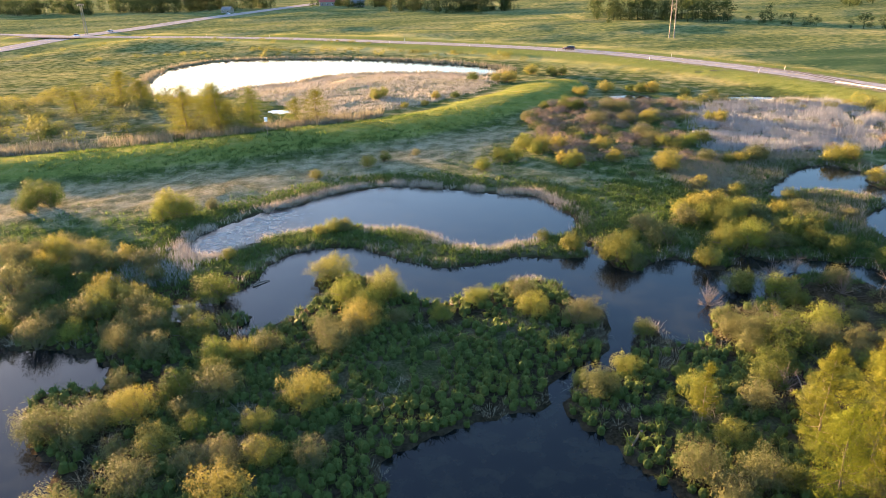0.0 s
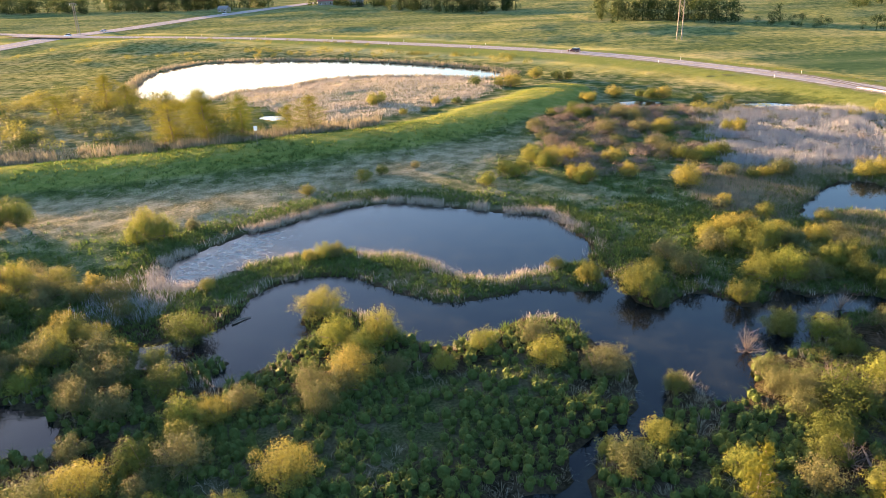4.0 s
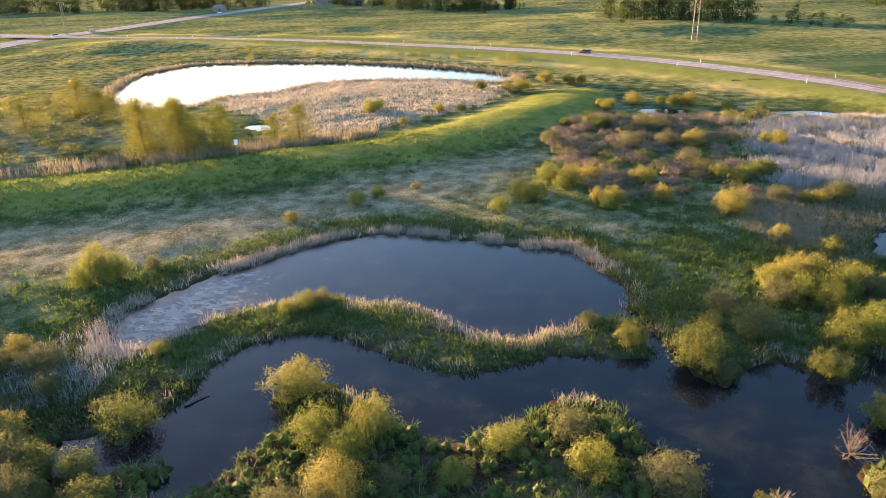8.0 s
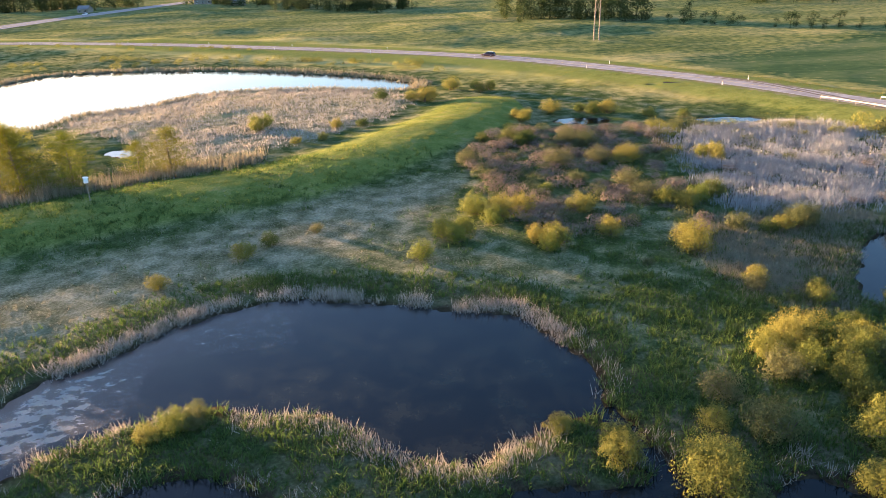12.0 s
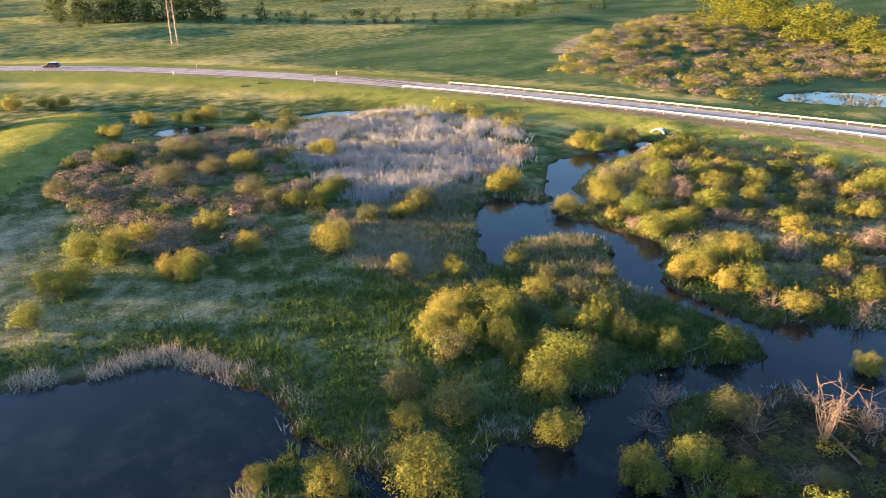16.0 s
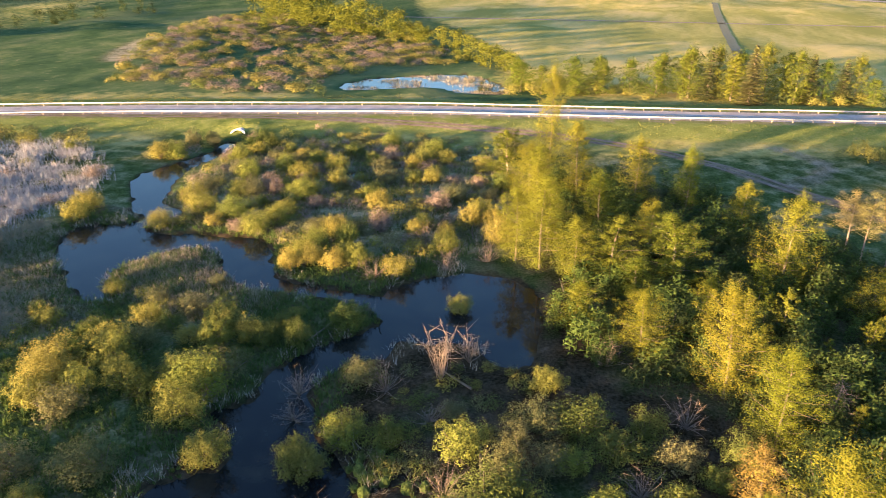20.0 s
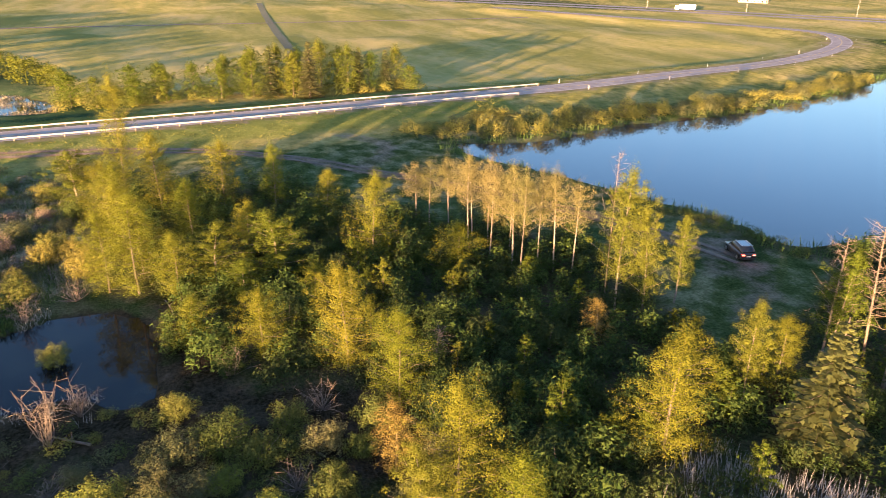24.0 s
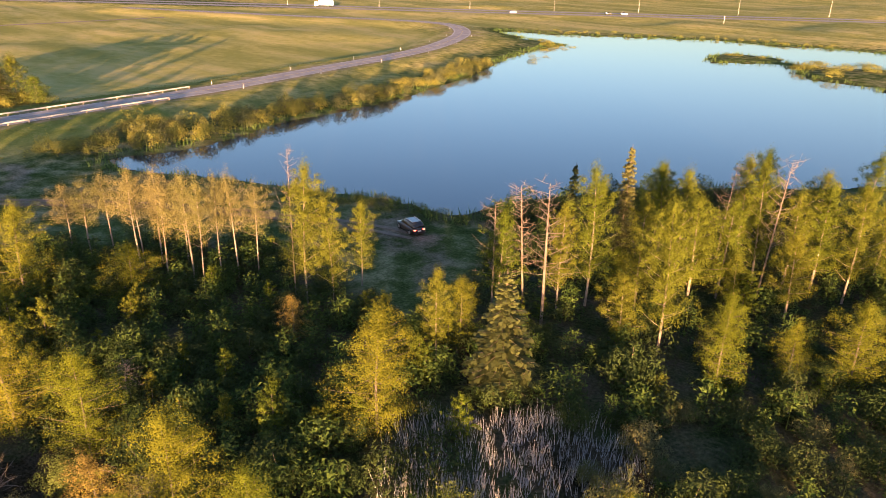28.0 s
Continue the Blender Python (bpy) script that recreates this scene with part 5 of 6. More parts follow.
# the wood
aspen = trees("aspen_tree", "tall aspen with fresh yellow-green leaves", "trees of the wood", "aspen", "pale_bark", (101, 102, 103, 104))
bushy = trees("birch_tree", "full young birch leafed down to the ground", "trees of the wood", "birch", "bark", (111, 112, 113), low=0.06, crown=2.7, tall=9.0, leaves=20000, leaf=0.105, limbs=110)
pale_top = trees("aspen_tree", "bare-stemmed aspen with a thin pale crown", "trees of the wood", "aspen_pale", "pale_bark", (121, 122, 123), low=0.52, crown=2.6, leaves=7000, leaf=0.12, lean=0.5)
hedge = trees("hedge_tree", "sunlit poplar of the roadside hedge", "trees of the hedge", "aspen", "bark", (131, 132), low=0.03, crown=3.3, leaves=5200, leaf=0.27, limbs=70)


tall_aspen = trees("aspen_tree", "tall aspen with a bare lower stem and a high crown", "trees of the wood", "aspen", "pale_bark", (105, 106, 107), low=0.26, crown=2.2, leaves=13500, leaf=0.122, limbs=60, lean=0.4)
rusty = trees("birch_tree", "small birch with reddish brown new leaves", "trees of the wood", "rusty", "bark", (114, 115), low=0.1, crown=2.6, leaves=9000, leaf=0.14, limbs=70)


def spruce_maker(seed):
    def make():
        trunk, limbs, crown = spruce_shape(seed)
        return plant("spruce_tree", "dark green pointed spruce", "tree", "trees of the wood", [("trunk", trunk, M["bark"], ""), ("branch", limbs, M["bark"], ""), ("crown", crown, M["spruce"], "")])

    return make


def bare_maker(seed):
    def make():
        trunk, limbs = bare_shape(seed)
        return plant("dead_tree", "leafless dead tree with broken pale limbs", "dead tree", "dead trees of the wood", [("trunk", trunk, M["dead"], ""), ("branch", limbs, M["dead"], "")])

    return make


spruce, bare = Kind([spruce_maker(141)], 9.0, 3.8), Kind([bare_maker(s) for s in (151, 152, 153)], 10.0, 3.4)
r = np.random.RandomState(100)


def set_trees(kind, rows):
    """Trees at (x, y) with their height and the width of their crowns."""
    for x, y, tall, wide in rows:
        kind.put(x, y, 1.12 * wide / kind.across, tall / kind.tall, r.uniform(0, 360))


NORTH_WOOD = [(98.6, 55.3, 16.5, 5.4), (91.6, 50.6, 10.6, 6.4), (69.0, 52.3, 10.2, 6.2), (66.2, 48.2, 7.1, 4.6), (56.7, 47.2, 4.6, 4.5), (92.7, 42.8, 9.1, 5.6), (91.3, 36.3, 8.6, 4.2), (83.6, 30.8, 6.9, 4.6), (67.7, 38.5, 7.6, 6.4), (68.2, 44.7, 7.1, 5.6), (95.2, 60.7, 8.3, 6.5), (63.2, 42.3, 4.9, 4.2), (90.7, 56.8, 8.0, 5.8), (59.3, 36.0, 5.2, 3.7), (81.3, 46.9, 7.3, 5.2), (74, 52, 8.5, 5.4), (79, 54, 8.5, 5.6), (85, 55, 9, 5.6), (70, 55, 8.5, 5.2), (75, 41, 6.5, 4.8)]
set_trees(bushy, NORTH_WOOD[:8]), set_trees(aspen, NORTH_WOOD[8:12]), set_trees(bushy, NORTH_WOOD[12:])
# the last two are added out of view, to shade the wood's lower part
LOW_TREES = [(48.7, 35.2, 9.4, 5.6), (42.8, 32.3, 8.1, 5.0), (29.9, 32.2, 10.2, 5.6), (26.3, 29.6, 7.4, 4.6), (31.7, 16.6, 9.7, 6.0), (63.9, 20.3, 5.8, 5.6), (69.2, 28.1, 10.1, 5.6), (16.9, -6.1, 8.8, 4.0), (9.5, -15.2, 7.8, 5.0), (13.1, -11.4, 6.0, 3.4), (53.0, 41.6, 6.3, 4.4), (37.1, 2.0, 5.8, 4.4), (12, 16, 6.0, 3.6), (-2, 2, 7, 4)]
set_trees(bushy, LOW_TREES)
set_trees(aspen, [(27.6, 35.2, 8.2, 3.8), (20.8, 39.2, 5.2, 2.0)])
set_trees(rusty, [(35.7, 34.5, 5.5, 3.8), (46.8, 13.4, 4.2, 3.6)])
PALE_ASPENS = [(80.0, 20.2, 7.8, 4.8), (76.1, 19.5, 9.2, 4.8), (76.9, 16.8, 9.2, 4.0), (71.2, 16.4, 10.7, 4.8), (70.3, 14.2, 10.8, 4.0), (63.4, 14.2, 12.0, 5.0), (60.2, 14.6, 11.8, 3.6), (62.7, 11.4, 11.4, 3.8), (61.5, 10.1, 11.4, 4.2), (60.8, 8.1, 10.0, 3.8), (67.5, 12.6, 10.2, 4.2), (73.5, 15.0, 9.8, 4.2), (65.8, 15.8, 10.6, 4.0)]
set_trees(pale_top, PALE_ASPENS)
SHORE_WOOD = [(51.9, 8.3, 14.1, 4.6), (50.2, 6.4, 11.1, 4.2), (51.3, 1.9, 9.3, 3.4), (32.8, -11.6, 14.2, 4.8), (23.2, -8.4, 14.4, 4.8), (28.5, -13.6, 12.1, 5.0), (25.9, -19.1, 11.4, 6.2), (23.3, -28.8, 13.8, 5.0), (18.4, -32.1, 12.1, 5.2), (15.0, -32.0, 12.6, 4.6), (14.8, -42.5, 13.3, 4.5), (24.6, -23.3, 10.8, 5.0), (35.8, 6.6, 8.5, 3.2), (34.4, -9.0, 10.6, 3.8), (37.6, -3.7, 10.5, 4.0), (29.7, -23.9, 12.5, 4.8), (20.5, -29.9, 11.5, 4.6)]
SHORE_WOOD_MORE = [(22.0, -20.7, 6.5, 3.8), (26.1, -6.6, 7.2, 3.8), (34, -28, 11.5, 4.8), (28, -36, 12, 5), (21, -40, 11, 5), (10, -46, 11, 5), (12, -36, 10.5, 4.8), (37, -33, 10, 4.5), (30, -44, 11, 5), (18, -24, 9, 4.4), (8, -27, 9, 4.4), (19, -50, 12, 5)]
set_trees(tall_aspen, SHORE_WOOD + SHORE_WOOD_MORE)
set_trees(spruce, [(29.2, 5.8, 10.6, 5.6), (36.3, -23.4, 14.0, 3.8), (39.4, -17.6, 12.4, 3.4), (163.7, 20.8, 13.0, 6), (169, 29, 12, 5), (170, 8, 11, 5), (172, 1, 10, 5)])
set_trees(bare, [(36.7, -6.5, 12.8, 4.0), (33.3, -5.0, 14.0, 5.0), (21.7, -26.5, 15.0, 3.4), (53.7, 8.4, 15.1, 2.6), (38.0, -3.3, 11.6, 3.6), (46.5, 28.5, 3.5, 3), (28, -30, 12, 3.6)])
HEDGE = [(171, 59, 8, 7), (168, 52, 7, 7), (171, 46, 8, 7), (173, 39, 9, 8), (170, 33, 11, 8), (172, 27, 11, 8), (168, 24, 10, 7), (171, 17, 12, 8), (169, 11, 11, 7.5), (172, 5, 9, 7), (174, -2, 10, 7), (170, -5, 6, 6), (166, 66, 6.5, 7), (168, 71, 7, 7), (173, 73, 7, 7), (174, 34, 9, 8), (175, 12, 10, 8), (170, 40, 8, 7.5), (166, 58, 6, 7), (174, 53, 8, 7), (175, 22, 10, 8)]
set_trees(hedge, HEDGE)
LAGOON_TREES = [(-55.6, 148, 11.0, 10.5), (-48.5, 149, 11.0, 9.5), (-41, 149, 9.5, 8.5), (-28.5, 157, 7.5, 8.5), (-51, 154, 10, 9), (-33, 156, 6, 6.5), (-88, 190, 9, 10), (-80, 185, 7, 8), (-95, 178, 6, 9)]
set_trees(bushy, LAGOON_TREES)


sapling = trees("young_tree", "slender young aspen pushing out of the undergrowth", "saplings of the wood", "aspen", "bark", (161, 162), low=0.1, crown=2.3, leaves=2600, leaf=0.3, limbs=34)
SAPLINGS = catmull([(27, 24), (36, 28), (45, 28), (56, 34), (78, 38), (72, 30), (60, 16), (48, 6), (36, 4), (24, 14)])
NEAR_SHORE = catmull([(2, -14), (16, 0), (32, 0), (40, -6), (40, -14), (26, -24), (8, -30)])
for area, n, seed in ((SAPLINGS, 34, 165), (NEAR_SHORE, 14, 166)):
    x, y = scatter(n * 5, area[:, 0].min(), area[:, 0].max(), area[:, 1].min(), area[:, 1].max(), lambda x, y: within(area, np.stack([x, y], 1)) * 1.0, seed)
    ok = (shore_at(x, y) > 1.2) & (gap_to(REED_BED, np.stack([x, y], 1), True) > 2)
    set_trees(sapling, [(a, b, h, h * r.uniform(0.45, 0.62)) for a, b, h in zip(x[ok][:n], y[ok][:n], r.uniform(2.4, 5.0, n))])


# far woods and thickets, never passed near
def far_tree(seed, quads=380):
    q = np.random.RandomState(seed)
    hearts = ball(q, 8) * np.array([0.24, 0.24, 0.36]) + np.array([0, 0, 0.46])
    d = ball(q, quads)
    spot = hearts[q.randint(0, 8, quads)] + d * q.uniform(0.1, 0.23, (quads, 1))
    v, f = leaves_at(q, spot, 0.072, 0.06, d)
    t, g = tubes([np.array([[0, 0, 0, 0.02], [0, 0, 0.3, 0.014], [0, 0, 0.7, 0.008]])], 4)
    return np.vstack([v, t]), np.vstack([f, g[:, :3] + len(v), g[:, [0, 2, 3]] + len(v)])


def spread(name, label, category, mat, places, shapes, seed):
    q = np.random.RandomState(seed)
    vs, fs, at = [], [], 0
    for k, (x, y, wide, tall) in enumerate(places):
        v, f = shapes[k % len(shapes)]
        a = q.uniform(0, 6.28)
        c, s = math.cos(a), math.sin(a)
        w = np.stack([(v[:, 0] * c - v[:, 1] * s) * wide + x, (v[:, 0] * s + v[:, 1] * c) * wide + y, v[:, 2] * tall + float(ground_at(x, y)[0]) - 0.1], 1)
        vs.append(w)
        fs.append(f + at)
        at += len(v)
    return sward(name, label, category, mat, np.vstack(vs), np.vstack(fs))


def belt(line, n, wide, low, high, seed):
    q = np.random.RandomState(seed)
    p = catmull(line, 20, False)
    k = q.randint(0, len(p), n)
    xy = p[k] + q.normal(size=(n, 2)) * wide
    t = q.uniform(low, high, n)
    return [(a, b, h * q.uniform(0.9, 1.3), h) for (a, b), h in zip(xy, t)]


SHAPES = [far_tree(s) for s in (161, 162, 163, 164)]
WOODS = belt([(-520, 800), (-300, 700), (-165, 690)], 150, 14, 12, 18, 171) + belt([(-100, 700), (-35, 590), (40, 520)], 110, 10, 10, 15, 172)
WOODS += belt([(92, 425), (110, 402), (150, 372)], 46, 8, 9, 14, 173) + belt([(150, 360), (190, 320), (260, 300), (330, 290)], 34, 7, 4, 8, 174)
WOODS += belt([(250, 470), (420, 420), (560, 330)], 90, 14, 10, 15, 177) + belt([(-110, 860), (200, 760), (500, 620)], 120, 16, 12, 17, 178)
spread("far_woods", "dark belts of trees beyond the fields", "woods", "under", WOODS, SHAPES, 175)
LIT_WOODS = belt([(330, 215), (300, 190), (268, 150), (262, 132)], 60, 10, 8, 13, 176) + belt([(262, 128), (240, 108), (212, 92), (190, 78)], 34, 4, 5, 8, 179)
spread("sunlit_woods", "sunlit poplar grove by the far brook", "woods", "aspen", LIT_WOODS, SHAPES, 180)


def low_shrub(seed, quads=330):
    q = np.random.RandomState(seed)
    hearts = ball(q, 16) * np.array([0.66, 0.66, 0.5])
    hearts[:, 2] = np.abs(hearts[:, 2]) + 0.12
    d = ball(q, quads)
    d[:, 2] = np.where(d[:, 2] < -0.3, -d[:, 2], d[:, 2])
    heart = hearts[q.randint(0, 16, quads)]
    return leaves_at(q, heart + d * q.uniform(0.2, 0.46, (quads, 1)), 0.135, 0.105, d + heart)


LOWS = [low_shrub(s) for s in (181, 182, 183)]
BRUSH = catmull([(146, 150), (156, 176), (200, 200), (300, 240), (330, 220), (300, 160), (240, 112), (212, 96), (190, 112), (168, 124), (152, 118)])
q = np.random.RandomState(184)
x, y = scatter(3800, 146, 330, 90, 240, lambda x, y: zone(BRUSH, x, y, 3) * (0.3 + 0.5 * grain(x, y, 25)), 185)
ok = shore_at(x, y) > 1
SPOTS = [(a, b, s, s * 0.9) for a, b, s in zip(x[ok], y[ok], q.uniform(1.3, 3.2, ok.sum()))]
spread("willow_thicket", "rolling thicket of golden willows beyond the road", "shrubs", "willow", SPOTS[::3], LOWS, 186)
spread("russet_thicket", "rusty bare willows mixed into the thicket", "shrubs", "russet", SPOTS[1::3], LOWS, 196)
spread("grey_thicket", "grey-green willows mixed into the thicket", "shrubs", "willow_green", SPOTS[2::3], LOWS, 187)
ROW = belt([(-150, 300), (-100, 312), (-50, 306), (0, 284), (30, 262)], 46, 1.6, 1.0, 2.2, 188) + belt([(-200, 330), (-150, 360), (-90, 350), (-30, 316)], 30, 5, 0.8, 2.0, 189)
ROW += belt([(150, -150), (168, -190), (180, -206), (200, -222)], 36, 2.5, 1.0, 2.4, 190) + belt([(220, -245), (160, -292), (100, -310)], 60, 5, 0.8, 1.8, 191) + belt([(60, -215), (80, -222), (70, -235), (40, -225)], 30, 6, 1.5, 3.5, 192) + belt([(120, -236), (108, -238), (98, -240)], 12, 2, 0.7, 1.4, 193)
spread("shore_bushes", "low bushes lining the far shores", "shrubs", "willow", ROW, LOWS, 194)

NAMES = {"g": ("willow_brush", "joined golden willow brush on low ground", "willow"), "n": ("green_brush", "joined green willow brush on low ground", "willow_green"), "y": ("grey_brush", "joined grey-green willow brush with few leaves", "willow_grey"), "r": ("russet_brush", "joined russet brush of bare twigs", "russet"), "u": ("undergrowth", "dense dark undergrowth filling the wood", "under")}
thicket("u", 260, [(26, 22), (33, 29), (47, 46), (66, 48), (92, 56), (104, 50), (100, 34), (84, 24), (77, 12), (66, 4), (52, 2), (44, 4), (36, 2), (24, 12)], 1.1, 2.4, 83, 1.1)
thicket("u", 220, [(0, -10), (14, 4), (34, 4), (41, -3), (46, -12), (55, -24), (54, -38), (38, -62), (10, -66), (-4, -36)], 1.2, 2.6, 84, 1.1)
heaps = {}
for kinds, n, area, low, high, seed, tall in THICKETS:
    line = np.array(area, float)
    (x0, y0), (x1, y1) = line.min(0), line.max(0)
    x, y = scatter(n * 9, x0, x1, y0, y1, lambda x, y: within(line, np.stack([x, y], 1)) * 1.0, seed)
    ok = (shore_at(x, y) > 0.8) & (near_shrub(x, y, 0.6) > 0) & (gap_to(ROAD, np.stack([x, y], 1)) > 9) & (gap_to(TRACK, np.stack([x, y], 1)) > 3)
    ok &= ~(within(SWAMP, np.stack([x, y], 1)) & (kinds == "u"))
    q = np.random.RandomState(seed)
    for k, (a, b) in enumerate(zip(x[ok][:n], y[ok][:n])):
        size = q.uniform(low, high)
        heaps.setdefault(kinds[k % len(kinds)], []).append((a, b, size, size * tall * q.uniform(0.8, 1.25)))
for key, places in heaps.items():
    spread(*NAMES[key][:2], "shrubs", NAMES[key][2], places, LOWS, 195)


# young growth crowding the floor of the wood
def sprig(seed, leaves=243):
    """A young tree one unit tall: a stem with tiers of leaf sprays narrowing upward."""
    q = np.random.RandomState(seed)
    spots, outs = [], []
    for k in range(9):
        h = 0.15 + 0.8 * k / 9
        for arm in range(3):
            a = k * 2.1 + arm * 2.09 + q.uniform(-0.4, 0.4)
            reach = 0.42 * (1.02 - h) ** 0.7 * q.uniform(0.5, 1.1)
            n = leaves // 27
            c = np.array([math.cos(a) * reach, math.sin(a) * reach, h + 0.1 * reach])
            spots.append(c * np.array([1, 1, 1]) + q.normal(size=(n, 3)) * np.array([0.075, 0.075, 0.045]))
            outs.append(q.normal(size=(n, 3)) * 0.5 + np.array([math.cos(a) * 0.4, math.sin(a) * 0.4, 0.8]))
    v, f = leaves_at(q, np.vstack(spots), 0.1, 0.072, np.vstack(outs))
    t, g = tubes([np.array([[0, 0, 0, 0.012], [0, 0, 0.5, 0.008], [0, 0, 0.98, 0.003]])], 3)
    return np.vstack([v, t]), np.vstack([f, g[:, :3] + len(v), g[:, [0, 2, 3]] + len(v)])


SPRIGS = [sprig(s) for s in (201, 202, 203, 204, 205)]
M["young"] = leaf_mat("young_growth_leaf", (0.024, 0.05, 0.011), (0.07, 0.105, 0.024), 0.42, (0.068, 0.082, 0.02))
# the second batch takes the dark leaf with the wood's shade in it
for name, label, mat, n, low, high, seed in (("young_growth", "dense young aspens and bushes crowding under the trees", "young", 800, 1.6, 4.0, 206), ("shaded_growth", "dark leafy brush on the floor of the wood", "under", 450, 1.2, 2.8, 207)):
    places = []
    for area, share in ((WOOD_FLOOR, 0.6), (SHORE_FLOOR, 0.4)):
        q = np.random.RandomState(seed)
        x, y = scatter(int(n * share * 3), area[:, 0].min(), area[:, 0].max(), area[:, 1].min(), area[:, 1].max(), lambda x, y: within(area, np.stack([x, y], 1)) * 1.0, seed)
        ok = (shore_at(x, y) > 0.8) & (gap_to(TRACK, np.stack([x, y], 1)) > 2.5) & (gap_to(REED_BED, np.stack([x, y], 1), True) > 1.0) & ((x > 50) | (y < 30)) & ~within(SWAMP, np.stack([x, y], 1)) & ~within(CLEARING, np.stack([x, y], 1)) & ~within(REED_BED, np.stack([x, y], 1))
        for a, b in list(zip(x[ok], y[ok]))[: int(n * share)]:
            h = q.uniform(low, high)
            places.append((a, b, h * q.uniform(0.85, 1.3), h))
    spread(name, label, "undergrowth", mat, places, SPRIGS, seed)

# ---- made things ----
CARPAINT = {}


def paint(name, colour):
    if name not in CARPAINT:
        m, t, p, add, link = shader(name + "_car_paint")
        flake = add("TexNoise", Scale=3.0, Detail=4.0)
        dust = ramp(t, [(0.4, colour), (0.8, tuple(c * 0.8 + 0.02 for c in colour))])
        link(flake.outputs[0], dust.inputs[0])
        link(dust.outputs[0], p.inputs["Base Color"])
        p.inputs["Roughness"].default_value, p.inputs["Metallic"].default_value = 0.28, 0.2
        p.inputs["Coat Weight"].default_value = 0.6
        CARPAINT[name] = m
    return CARPAINT[name]


GLASS = plain_mat("dark_tinted_glass", (0.01, 0.012, 0.015), 0.05)
TYRE = rough_mat("tyre_rubber", (0.012, 0.012, 0.012), (0.035, 0.033, 0.03), 20, 0.9)
RIM = plain_mat("alloy_rim", (0.45, 0.45, 0.46), 0.35, 0.9)
BLACK = plain_mat("black_trim", (0.015, 0.015, 0.016), 0.5)
TAIL = plain_mat("lit_tail_lamp", (0.9, 0.06, 0.03), 0.3, 0, 3.0)
HEAD = plain_mat("clear_head_lamp", (0.75, 0.75, 0.72), 0.15)
PLATE = plain_mat("pale_plate", (0.62, 0.62, 0.60), 0.5)


def hull(rows):
    """A closed skin through cross-sections (x, half width low, half width high, z low, z waist, z high)."""
    bm = bmesh.new()
    rings = []
    for x, wl, wh, z0, zw, z1 in rows:
        ring = [(x, -wl * 0.94, z0), (x, -wl, (z0 + zw) / 2), (x, -wl, zw), (x, -wh, z1 - 0.04), (x, -wh * 0.86, z1), (x, 0, z1 + 0.015), (x, wh * 0.86, z1), (x, wh, z1 - 0.04), (x, wl, zw), (x, wl, (z0 + zw) / 2), (x, wl * 0.94, z0)]
        rings.append([bm.verts.new(v) for v in ring])
    for a, b in zip(rings, rings[1:]):
        for k in range(len(a)):
            n = (k + 1) % len(a)
            bm.faces.new((a[k], a[n], b[n], b[k]))
    bm.faces.new(rings[0][::-1])
    bm.faces.new(rings[-1])
    bmesh.ops.recalc_face_normals(bm, faces=bm.faces[:])
    for f in bm.faces:
        f.smooth = True
    return bm


